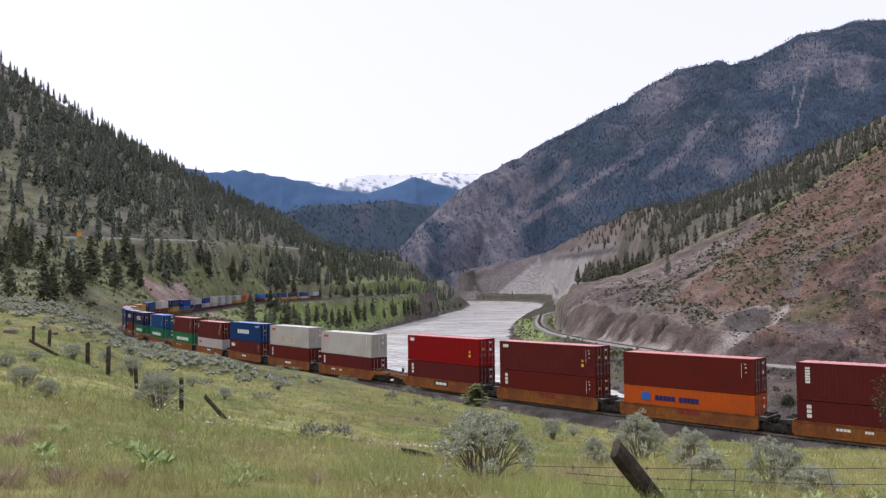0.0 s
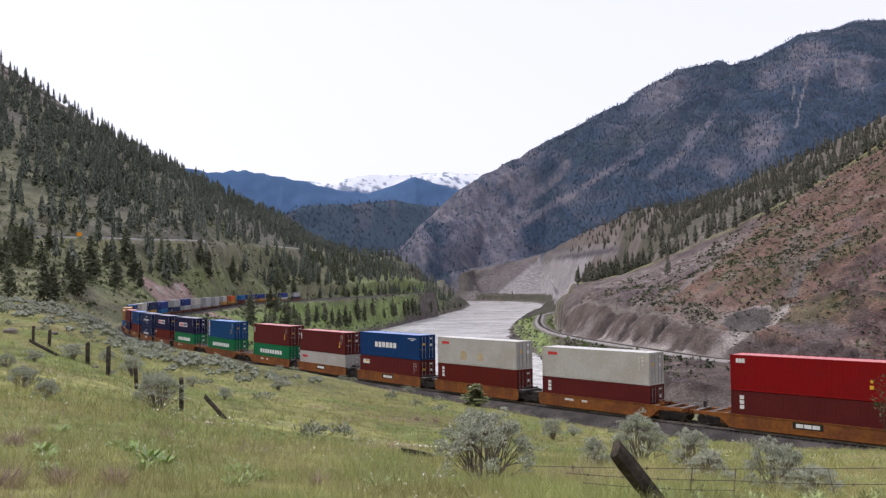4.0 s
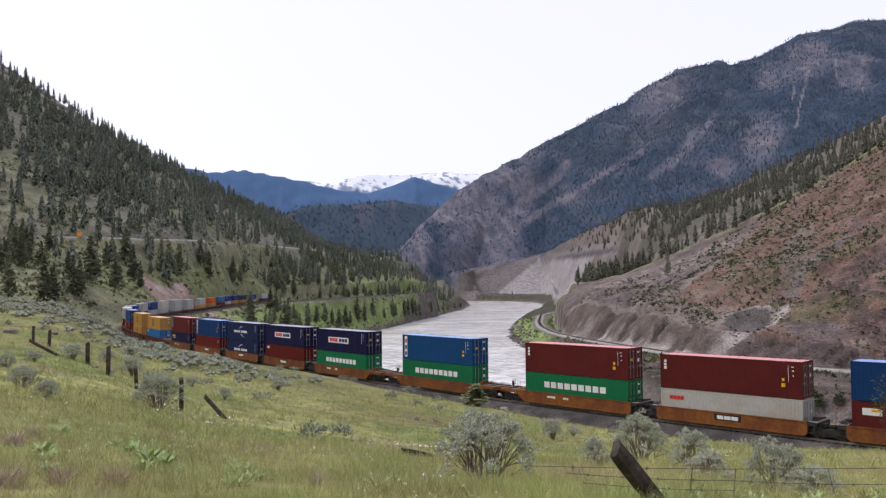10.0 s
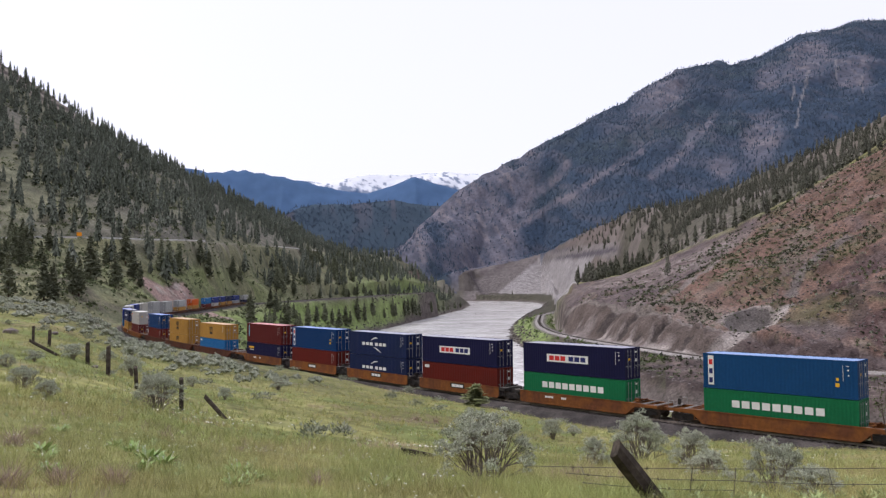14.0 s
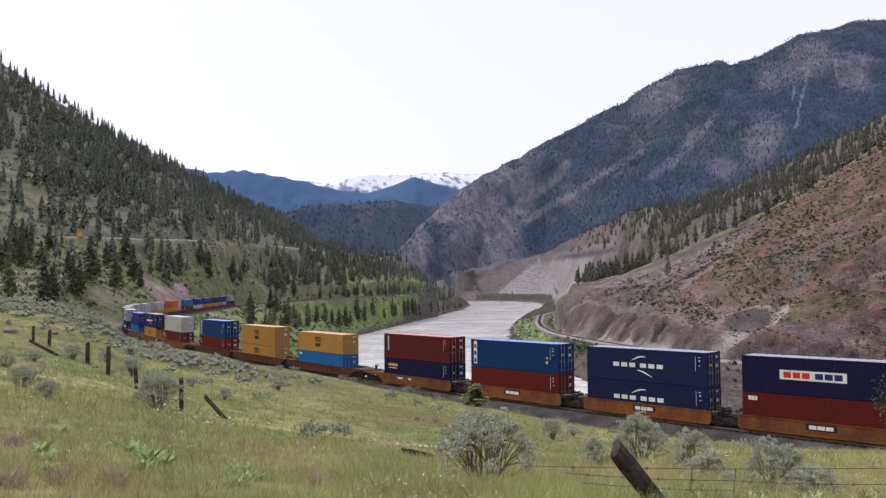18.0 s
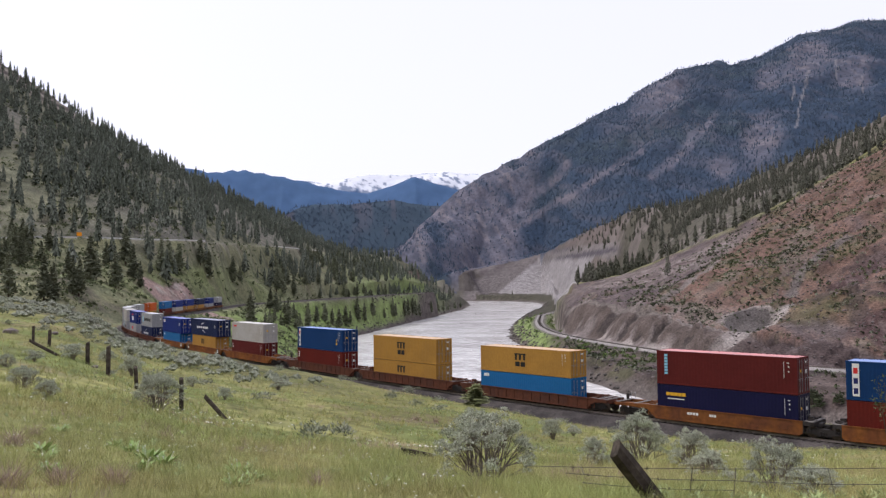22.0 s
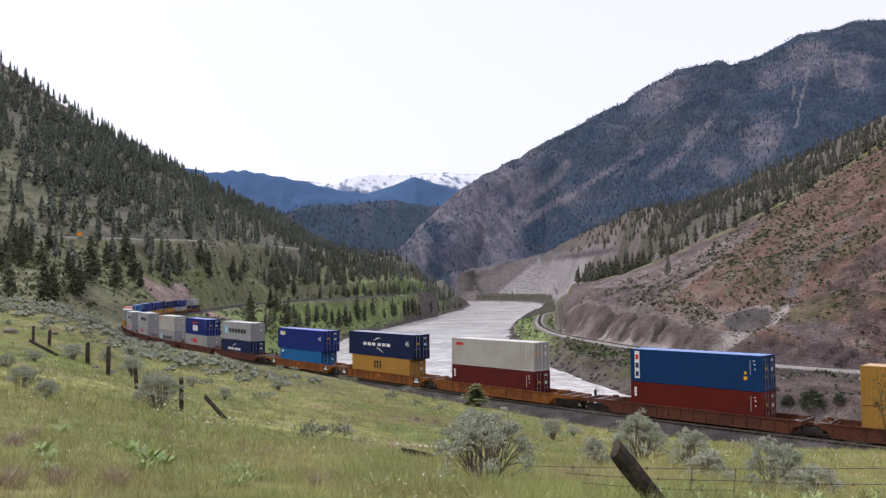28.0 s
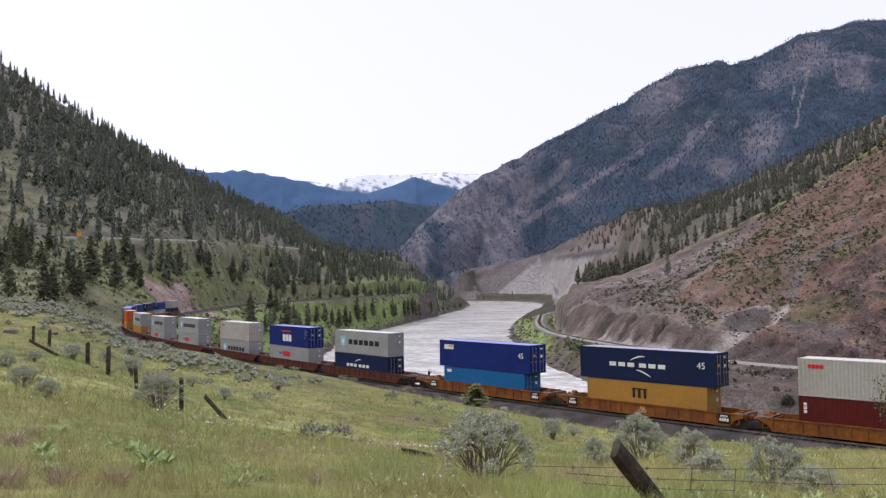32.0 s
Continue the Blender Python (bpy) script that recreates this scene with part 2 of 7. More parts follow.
LEFT_RIDGE = [(-37.18, 800, 338.8), (-28.62, 850, 243.8), (-26.72, 870, 223.2), (-25.09, 900, 207), (-23.08, 920, 188.4), (-21.19, 950, 174.1), (-18.9, 990, 157.9), (-17.46, 1000, 147.2), (-14.89, 1100, 128.1), (-13.02, 1150, 111.8), (-11.12, 1200, 101), (-8.81, 1250, 68.1), (-6.48, 1350, 55.9), (-3.73, 1400, 51.2), (-2.16, 1430, 31), (-0.98, 1450, 5), (0.6, 1900, 5.5), (2.59, 2400, 23.7), (4.56, 2400, 34.3), (6.92, 2400, 51.3), (7.88, 2090, -22), (8.46, 1960, -20), (10.77, 1620, -15), (12.29, 1470, -10), (14.53, 1000, 5), (17.82, 720, 22), (23.03, 720, 45), (28.42, 720, 85), (37.61, 720, 140)]
MID_HILL = [(-36.86, 1800, 200), (-28.47, 1800, 150), (-17.45, 1800, 80), (-8.83, 1800, 10), (-0.98, 1900, -12), (2.59, 2470, 48.2), (5.36, 2470, 74.1), (6.55, 2440, 91.2), (7.53, 2330, 101.2), (8.51, 2180, 113.9), (9.68, 2020, 126.2), (10.85, 1870, 134.7), (12.39, 1700, 144.4), (13.53, 1600, 147.9), (15.77, 1500, 146.3), (17.96, 1400, 147.7), (19.76, 1320, 155.3), (23.25, 1250, 187.1), (25.93, 1250, 219.5), (28.75, 1200, 245.3), (38.13, 1200, 373.2)]
HOLLOW = [(-36.86, 2200, 150), (-8.83, 2200, 20), (-0.98, 2200, 0), (2.58, 2520, 45), (4.55, 2520, 70), (6.91, 2520, 84), (8.46, 2300, 100), (10.77, 2100, 105), (12.67, 1900, 115), (17.82, 1750, 120), (23.03, 1650, 180), (28.42, 1650, 260), (37.61, 1600, 300)]
MAIN_RIDGE = [(-36.86, 3000, 150), (-8.83, 3000, 28), (-3.33, 3000, 113.9), (-1.73, 3000, 223.2), (-0.52, 3000, 274.6), (0.68, 3000, 328.1), (2.69, 3000, 404.3), (4.69, 3000, 455.4), (6.68, 3000, 513), (10.62, 3000, 619.9), (12.94, 3000, 685.9), (15.43, 3000, 787.9), (18.74, 3000, 823.8), (19.45, 3000, 810.6), (21.75, 3000, 849.2), (23.83, 3000, 915.7), (26.15, 3000, 941.5), (27.44, 3000, 966), (28.94, 3000, 971.2), (38.18, 3000, 1005.2)]
BACK_VALLEY = [(-36.86, 3200, 150), (-7.27, 3200, 40), (8.46, 3250, 200), (37.61, 3250, 500)]
CANYON_RIDGE = [(-36.86, 3500, 150), (-14.89, 3500, 150), (-13.02, 3500, 276), (-11.5, 3500, 323.5), (-10.35, 3500, 351.8), (-8.8, 3500, 360.4), (-5.67, 3500, 375.1), (-3.3, 3500, 373.3), (-0.92, 3500, 352), (0.67, 3500, 341.1), (2.65, 3500, 293.3), (8.46, 3500, 200), (37.61, 3500, 300)]
FAR_VALLEY = [(-36.86, 3800, 150), (37.61, 3800, 150)]
BLUE_RIDGE = [(-36.92, 4200, 348.8), (-22.04, 4200, 506.5), (-17.46, 4200, 625), (-15.63, 4200, 599.8), (-13.76, 4200, 612.7), (-11.87, 4200, 590.3), (-9.57, 4200, 553), (-7.23, 4200, 503.9), (-5.27, 4200, 478.7), (-3.68, 4200, 524.2), (-1.89, 4200, 572.4), (-0.5, 4200, 536), (0.69, 4200, 508.5), (2.67, 4200, 459.9), (8.53, 4200, 302.6), (37.72, 4200, 270.6)]
SNOW_VALLEY = [(-36.86, 4400, 300), (-13.02, 4400, 380), (2.58, 4400, 400), (37.61, 4400, 300)]
SNOW_RIDGE = [(-36.86, 4600, 300), (-11.87, 4600, 543.6), (-9.18, 4600, 601.9), (-7.23, 4600, 622.4), (-4.86, 4600, 639.3), (-3.28, 4600, 628.1), (-1.69, 4600, 633), (0.3, 4600, 643.9), (2.69, 4600, 638.3), (5.84, 4600, 558.1), (37.61, 4600, 300)]

FOOT_OF_CAMERA = [(-40, 3, 0.0), (40, 3, 0.0)]
RIM = [(-40, 4850, 300), (40, 4850, 300)]
LAND = [FOOT_OF_CAMERA, MEADOW_NEAR, MEADOW_MID, MEADOW_EDGE, TRACK_FOOT, DROP, VALLEY, BENCH, ROAD_SHELF, LEFT_RIDGE, MID_HILL, HOLLOW, MAIN_RIDGE, BACK_VALLEY, CANYON_RIDGE, FAR_VALLEY, BLUE_RIDGE, SNOW_VALLEY, SNOW_RIDGE, RIM]
LAND = [np.array(a, float) for a in LAND]
BANDS = len(LAND)


def lay(x, y):
    """Height of the bare landform, the band it lies in and how far across that band."""
    bearing, dist = np.degrees(np.arctan2(x, y)), np.hypot(x, y)
    b = np.clip(bearing, -38.5, 39.3)
    r = np.stack([np.interp(b, a[:, 0], a[:, 1]) for a in LAND]) / np.cos(np.radians(b))
    r = np.maximum.accumulate(r + np.arange(BANDS)[:, None] * 0.01, axis=0)
    z = np.stack([np.interp(b, a[:, 0], a[:, 2]) for a in LAND])
    k = np.clip((dist[None] >= r).sum(0) - 1, 0, BANDS - 2)
    i = np.arange(len(x))
    f = np.clip((dist - r[k, i]) / (r[k + 1, i] - r[k, i]), 0, 1)
    # slopes that run out softly in the meadow, straight ones in the mountains
    return z[k, i] * (1 - f) + z[k + 1, i] * f, k, f


def land(x, y, detail=True):
    """Height of the ground at plan points, with the band, its fraction, and distances to track, far line, road and river."""
    x, y = np.asarray(x, float).ravel(), np.asarray(y, float).ravel()
    dist = np.hypot(x, y)
    if detail:  # crumpled crest lines
        wob = 0.004 * dist * smooth(120, 500, dist)
        wob = wob * (1 - 0.8 * smooth(3100, 3600, dist))
        toward = np.degrees(np.arctan2(x, y))
        wob = wob * (1 - 0.9 * smooth(3, 4.5, toward) * (1 - smooth(10.5, 12, toward)) * smooth(1300, 1700, dist) * (1 - smooth(2350, 2600, dist)))
        wx, wy = x + wob * rough(x, y, 60, 3, 11) + 2 * wob * lumps(x, y, 300, 5), y + wob * rough(x, y, 60, 3, 12)
    else:
        wx, wy = x, y
    z, band, frac = lay(wx, wy)
    # gullies and knolls that grow with distance, none on the meadow
    amp = 0.010 * dist * smooth(140, 420, dist)
    amp = np.where((x < 0) & (band >= 5) & (band <= 7), 0.4, 1.0) * amp
    amp = np.where(band >= 10, 0.007 * dist, amp * (1 - 0.6 * smooth(1200, 1700, dist)))
    amp = np.where(band >= 15, 0.0028 * dist, amp)
    z = z + amp * rough(x, y, np.maximum(60.0, 200.0), 4, 3)
    ridged = 1 - 2 * np.abs(rough(x + 90 * lumps(x, y, 330, 23), y + 160 * lumps(x, y, 330, 24), 340.0, 5, 21))
    gully = np.where(band == 11, 0.020, np.where(band >= 9, 0.006, 0)) * np.where(band >= 9, 1.0 * dist * smooth(0.0, 0.35, frac) * smooth(0.0, 0.3, 1 - frac), 0)
    bear_ = np.degrees(np.arctan2(x, y))
    calm = smooth(3, 4.5, bear_) * (1 - smooth(10, 11.5, bear_)) * smooth(1300, 1700, dist) * (1 - smooth(2400, 2550, dist))
    z = z + gully * ridged * (1 - 0.85 * calm)
    z = z + 0.10 * rough(x, y, 7.0, 3, 31) * smooth(6, 20, dist) + 0.5 * rough(x, y, 30.0, 3, 33) * smooth(60, 140, dist)
    z = z + np.where((band >= 5) & (band <= 9), 1.0, 0) * rough(x, y, 14.0, 3, 41) * smooth(150, 300, dist) * (1 - 0.8 * smooth(900, 1300, dist)) * 1.3
    # flutes washed into the cut bank, and an old gravel pit above it
    side_ = np.degrees(np.arctan2(x, y)) > 8.6
    run = nearest(x, y, FAR_X, FAR_Y, FAR_RUN, 90)[1]
    z = z - np.where((band == 6) & side_, (3.6 * np.abs(lumps(run + 5 * lumps(x, y, 9, 44), frac * 2, 7.5, 45)) + 2.5 * lumps(run, frac, 19, 46)) * smooth(0.0, 0.25, frac), 0)
    z = z - np.where((band == 7) & side_, (1.0 + 2.2 * smooth(0.0, 0.5, 1 - frac)) * rough(x, y, 26, 4, 47) * 1.6, 0)
    pit = np.exp(-(((x - PIT[0]) / 11) ** 2 + ((y - PIT[1]) / 11) ** 2) ** 3)
    z = z - 5.0 * pit
    ledge = np.where((band == 7) & side_, smooth(20, 27, np.degrees(np.arctan2(x, y))), 0)
    z = z + ledge * 2.2 * np.round(1.5 * rough(x, y, 24, 3, 48)) * smooth(0.02, 0.2, frac)
    # the river and its banks
    dr, half = nearest(x, y, RIV_X, RIV_Y, RIV_H, 160)
    edge = dr - half + 4 * rough(x, y, 25, 3, 51)
    bank = WATER_Z + 0.3 + np.where(edge > 0, edge * 0.22 + 1.2 * smooth(0, 8, edge), edge * 0.2)
    steep = WATER_Z + 0.3 + np.where(edge > 0, edge * 0.75 + 1.2 * smooth(0, 8, edge), edge * 0.2)
    z = np.where(edge < 45, np.minimum(z, steep), z)
    z = np.where((edge < 45) & (edge > 0), np.maximum(z, np.minimum(bank, WATER_Z + 4)), z)
    # benches cut for the far line, the road and the near track
    df, zf = nearest(x, y, FAR_X, FAR_Y, FAR_V, 60)
    w = smooth(5, 16, df)
    z = np.where(df < 1e3, (zf - 0.4) * (1 - w) + z * w, z)
    dw, zw = nearest(x, y, ROAD_X, ROAD_Y, ROAD_V, 60)
    w = smooth(5.5, 18, dw)
    z = np.where(dw < 1e3, zw * (1 - w) + z * w, z)
    dt, zt = nearest(x, y, LINE_X[::6], LINE_Y[::6], LINE_Z[::6], 80)
    w = smooth(4.2, 11, dt)
    z = np.where(dt < 1e3, (zt - 0.95) * (1 - w) + z * w, z)
    return z, band, frac, dt, df, dw, dr - half


# bare faces, ribs and chutes of the main mountain, by bearing and rise, placed to fit the camera's view
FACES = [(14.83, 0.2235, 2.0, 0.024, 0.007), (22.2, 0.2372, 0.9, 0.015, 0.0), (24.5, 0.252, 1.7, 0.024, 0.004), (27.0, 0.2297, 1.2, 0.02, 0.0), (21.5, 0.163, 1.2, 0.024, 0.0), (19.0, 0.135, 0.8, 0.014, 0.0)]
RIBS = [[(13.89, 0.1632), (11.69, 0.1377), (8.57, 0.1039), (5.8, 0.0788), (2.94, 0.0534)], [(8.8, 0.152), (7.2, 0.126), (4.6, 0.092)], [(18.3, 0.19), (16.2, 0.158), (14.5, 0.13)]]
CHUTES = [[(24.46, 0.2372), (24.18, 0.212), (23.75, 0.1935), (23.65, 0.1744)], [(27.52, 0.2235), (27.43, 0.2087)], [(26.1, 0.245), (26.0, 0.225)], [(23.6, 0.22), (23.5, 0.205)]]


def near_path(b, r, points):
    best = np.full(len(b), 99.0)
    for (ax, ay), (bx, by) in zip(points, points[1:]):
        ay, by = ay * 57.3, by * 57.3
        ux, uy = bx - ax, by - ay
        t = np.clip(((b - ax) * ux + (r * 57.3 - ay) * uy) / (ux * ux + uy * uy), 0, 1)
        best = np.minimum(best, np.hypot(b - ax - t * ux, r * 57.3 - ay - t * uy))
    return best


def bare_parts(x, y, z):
    """How far the main mountain is bare rock, and where pale chutes run down it, both placed to fit the camera's view.
    """
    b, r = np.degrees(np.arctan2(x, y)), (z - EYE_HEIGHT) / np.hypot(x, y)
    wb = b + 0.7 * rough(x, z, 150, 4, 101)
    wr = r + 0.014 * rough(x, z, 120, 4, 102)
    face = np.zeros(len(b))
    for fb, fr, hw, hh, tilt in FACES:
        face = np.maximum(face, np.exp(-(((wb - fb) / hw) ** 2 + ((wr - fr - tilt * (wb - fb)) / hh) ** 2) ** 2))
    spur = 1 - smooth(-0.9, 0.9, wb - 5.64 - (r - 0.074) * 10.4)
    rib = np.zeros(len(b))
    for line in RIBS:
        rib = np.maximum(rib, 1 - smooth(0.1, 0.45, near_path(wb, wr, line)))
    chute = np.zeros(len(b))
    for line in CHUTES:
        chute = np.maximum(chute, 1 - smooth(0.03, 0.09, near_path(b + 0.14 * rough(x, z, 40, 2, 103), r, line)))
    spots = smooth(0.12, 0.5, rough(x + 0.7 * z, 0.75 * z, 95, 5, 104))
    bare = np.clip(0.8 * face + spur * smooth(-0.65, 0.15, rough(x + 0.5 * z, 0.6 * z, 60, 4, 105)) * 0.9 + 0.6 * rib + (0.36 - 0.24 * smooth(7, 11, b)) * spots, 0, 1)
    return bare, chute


# one sheet, finer near the eye and inside the valley that it looks into
bearings = np.concatenate([np.linspace(-33, 33.5, 590), np.linspace(33.5, 327, 50)[1:-1]])
ranges = np.concatenate([[0.0, 1.0, 2.0], np.geomspace(3, 60, 76)[:-1], np.geomspace(60, 250, 70)[:-1], np.linspace(250, 640, 190)[:-1], np.linspace(640, 1250, 120)[:-1], np.linspace(1250, 3050, 180)[:-1], np.linspace(3050, 4000, 26)[:-1], np.linspace(4000, 4380, 20)[:-1], np.linspace(4380, 4620, 50)[:-1], np.linspace(4620, 4800, 5)])
bb, rr_ = np.meshgrid(np.radians(bearings), ranges, indexing="ij")
gx, gy = (rr_ * np.sin(bb)).ravel(), (rr_ * np.cos(bb)).ravel()
gz, gband, gfrac, g_track, g_far, g_road, g_river = land(gx, gy)
NB, NR = len(bearings), len(ranges)
gi = np.arange(NB * NR).reshape(NB, NR)
nxt = np.roll(gi, -1, axis=0)
quads = np.stack([gi[:, :-1], nxt[:, :-1], nxt[:, 1:], gi[:, 1:]], -1).reshape(-1, 4)[:, ::-1]
ground = new("ground", quick_mesh("ground", np.stack([gx, gy, gz], 1), quads, M_GROUND))
for m_ in (M_SLOPES, M_DISTANCE):
    ground.data.materials.append(m_)
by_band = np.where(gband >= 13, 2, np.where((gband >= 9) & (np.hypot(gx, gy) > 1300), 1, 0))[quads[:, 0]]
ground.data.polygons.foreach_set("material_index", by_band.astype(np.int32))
tagged(ground, "canyon floor and slopes of grass, sage, bare soil, scree and forest", "ground", kind="structure")

# what covers it, by landform; single patches placed to fit the camera's view
g_dist = np.hypot(gx, gy)
g_bear = np.degrees(np.arctan2(gx, gy))
n1, n2, n3 = rough(gx, gy, 90, 4, 61), rough(gx, gy, 14, 4, 62), rough(gx, gy, 400, 3, 63)
n4 = rough(gx, gy, 4.0, 3, 64)
n2 = np.where(g_dist < 1000, n2, rough(gx, gy, 80, 3, 62))
n4 = np.where(g_dist < 700, n4, rough(gx, gy, 30, 3, 64))
GRASS, DRY, SAGE_SOIL = (0.215, 0.213, 0.082), (0.255, 0.205, 0.12), (0.165, 0.165, 0.095)
GREEN, FOREST, TAN = (0.17, 0.176, 0.108), (0.145, 0.142, 0.12), (0.205, 0.182, 0.155)
RED, MAUVE, CLAY = (0.156, 0.1, 0.081), (0.122, 0.098, 0.1), (0.2, 0.17, 0.164)
SCREE, DARK = (0.23, 0.205, 0.195), (0.07, 0.058, 0.056)
# blue of distance haze is mixed into the forest and far-ridge colours
HAZY_PINE, HAZE_BLUE, SNOW = (0.04, 0.061, 0.098), (0.072, 0.13, 0.245), (0.78, 0.8, 0.86)
cover = np.tile(np.array(GRASS), (len(gx), 1))


def paint(color, weight):
    w = np.clip(weight, 0, 1)[:, None]
    cover[:] = cover * (1 - w) + np.array(color) * w


def clump(noise_value, level, soft=0.15):
    return smooth(level - soft, level + soft, noise_value)


n5_ = rough(gx, gy, 3.0, 2, 69)
right_side = smooth(6.8, 9.0, g_bear)
paint(DRY, 0.6 * clump(n2, 0.2) * (g_dist < 140))
paint((0.15, 0.19, 0.06), 0.75 * clump(rough(gx, gy, 6, 3, 65), 0.2, 0.08) * (g_dist < 140))
paint((0.15, 0.155, 0.07), 0.5 * clump(rough(gx, gy, 1.6, 3, 59), 0.25, 0.08) * (g_dist < 90))
paint((0.26, 0.19, 0.14), 0.6 * clump(rough(gx, gy, 3, 3, 66), 0.42, 0.1) * (g_dist < 60))
paint(SAGE_SOIL, (gband >= 3) * clump(n2 + 0.4, 0.1))
# dark soil under the sage thicket, also standing for shade between the bushes
paint((0.085, 0.078, 0.058), ((gband == 3) + (gband == 2) * smooth(0.3, 0.7, gfrac)) * (1 - smooth(-9, -5, g_bear)) * (0.35 + 0.5 * clump(n2 + 0.3 * n4, 0.0, 0.2)))
left = (1 - right_side) * (gband >= 5) * (gband <= 9)
paint(GREEN, left)
paint(TAN, left * clump(n1 + 0.5 * n2, -0.05, 0.3) * smooth(10, 45, gz))
paint((0.18, 0.21, 0.085), left * (gz < 14) * clump(n1, 0.0, 0.3) * 0.7)
paint((0.2, 0.2, 0.128), left * smooth(-14, -8, g_bear) * (gband <= 8) * 0.75)
paint((0.2, 0.28, 0.085), left * smooth(-13, -9, g_bear) * (gband <= 6) * clump(n1, -0.1, 0.3) * 0.8)
paint((0.1, 0.085, 0.07), left * clump(rough(gx, gy, 26, 4, 80), 0.3, 0.1) * 0.7)
paint((0.24, 0.21, 0.155), left * clump(n4 + 0.6 * n2, 0.35, 0.1) * 0.6)
paint((0.07, 0.075, 0.04), left * clump(n5_, 0.35, 0.08) * 0.6)
paint(SAGE_SOIL, left * clump(n2 - 0.3 * n1, 0.1, 0.2))
paint((0.185, 0.245, 0.085), left * (1 - smooth(-14, -9, gz)) * (0.6 + 0.4 * clump(n2, 0.0, 0.2)))
paint(FOREST, (1 - right_side) * (gband == 8) * (0.35 + 0.4 * clump(n1, 0.0, 0.3)))
scar = np.maximum(np.exp(-(((gx - SCAR[0] - 12) / 25) ** 2 + ((gy - SCAR[1]) / 15) ** 2) ** 2), np.exp(-(((gx + 130) / 9) ** 2 + ((gy - 412) / 20) ** 2) ** 2))
paint((0.3, 0.215, 0.19), smooth(0.3, 0.6, scar + 0.25 * n2))
paint((0.15, 0.11, 0.095), smooth(0.3, 0.6, scar + 0.25 * n2) * clump(n4, 0.2))
paint((0.33, 0.29, 0.26), smooth(0.3, 0.6, scar + 0.25 * n2) * clump(n5_ + 0.5 * n4, 0.3, 0.12) * 0.8)
rocky = (gband == 8) * smooth(0.78, 0.95, gfrac) * (g_bear < -24)
paint(TAN, rocky)
paint(DARK, rocky * clump(np.sin(gz * 0.55 + 3 * n1), 0.3, 0.3) * 0.9)
paint((0.3, 0.27, 0.23), rocky * clump(np.sin(gz * 0.55 + 3 * n1 + 2.6), 0.4, 0.3) * 0.7)
paint((0.17, 0.27, 0.075), (1 - right_side) * (gband >= 5) * (gband <= 7) * np.exp(-(((g_bear + 2.2) / 1.6) ** 2 + ((gz + 7) / 6) ** 2) ** 2) * (0.6 + 0.4 * n1))
paint((0.2, 0.25, 0.1), left * (gband <= 7) * smooth(-8, -5, g_bear) * clump(n1 + 0.4 * n2, -0.2, 0.3) * 0.7)
paint((0.24, 0.222, 0.21), (1 - right_side) * (gband >= 5) * (gband <= 6) * np.exp(-(((g_bear + 0.9) / 1.0) ** 2 + ((gz + 18) / 5) ** 2) ** 2))
paint((0.11, 0.075, 0.07), (1 - right_side) * (gband == 8) * np.exp(-(((g_bear + 2.2) / 0.9) ** 2 + ((gz - 20) / 16) ** 2) ** 2) * clump(n2, -0.1, 0.2) * 0.9)
# the far bank: red slope, pale scree, grey cut
far_bank = right_side * (gband >= 5) * (gband <= 7)
paint(MAUVE, far_bank)
red_slope = right_side * (gband == 7)
def along(points):
    """Distance of the ground's corners from a plan line."""
    best = np.full(len(gx), 1e4)
    for (ax, ay), (bx, by) in zip(points, points[1:]):
        ux, uy = bx - ax, by - ay
        t = np.clip(((gx - ax) * ux + (gy - ay) * uy) / (ux * ux + uy * uy), 0, 1)
        best = np.minimum(best, np.hypot(gx - ax - t * ux, gy - ay - t * uy))
    return best


WASH = [(109.3, 434.6), (123.7, 453.9), (136.8, 460.5), (163.0, 490.4)]
PIT_RIM = [(155.8, 373.5), (139.2, 361.3), (122.6, 349.9)]
PIT_APRON = [(135.1, 363.5), (122.4, 352.5), (112.3, 348.1)]
n5 = rough(gx, gy, 2.2, 2, 69)
wash_side = (WASH[-1][0] - WASH[0][0]) * (gy - WASH[0][1]) - (WASH[-1][1] - WASH[0][1]) * (gx - WASH[0][0])
red_side = smooth(-900, 300, -wash_side + 500 * n2)
paint(RED, red_slope * red_side * clump(n1 + 0.5 * n2 + 0.25, 0.0, 0.2))
paint((0.165, 0.125, 0.108), red_slope * clump(n4 + 0.5 * n2, 0.28, 0.08) * 0.55)
paint((0.06, 0.045, 0.04), red_slope * clump(n5 + 0.3 * n2, 0.4, 0.08) * 0.6)
paint((0.1, 0.074, 0.062), red_slope * clump(rough(gx, gy, 8, 3, 79), 0.3, 0.12) * 0.5)
paint((0.105, 0.1, 0.05), red_slope * (0.3 + 0.7 * red_side) * clump(n2 + 0.4 * n1 + 0.7 * n4, 0.3, 0.14) * 0.5)
paint((0.17, 0.14, 0.12), red_slope * clump(rough(gx + gy, gx - gy, 22, 4, 77) + 0.3 * n1, 0.38, 0.1) * 0.7)
paint((0.1, 0.08, 0.075), red_slope * clump(rough(gx, gy, 34, 4, 78), 0.42, 0.1) * 0.5)
ledges = red_slope * smooth(21, 25, g_bear + 2 * n1) * (1 - smooth(0.25, 0.6, gfrac + 0.3 * n1))
paint((0.06, 0.045, 0.046), ledges * clump(rough(gx, gy, 9, 3, 70) + 0.6 * n1, 0.12, 0.06) * 0.85)
paint((0.105, 0.105, 0.045), red_slope * np.exp(-((gx - PIT[0] - 22) / 14) ** 2 - ((gy - PIT[1] + 14) / 16) ** 2) * 0.6)
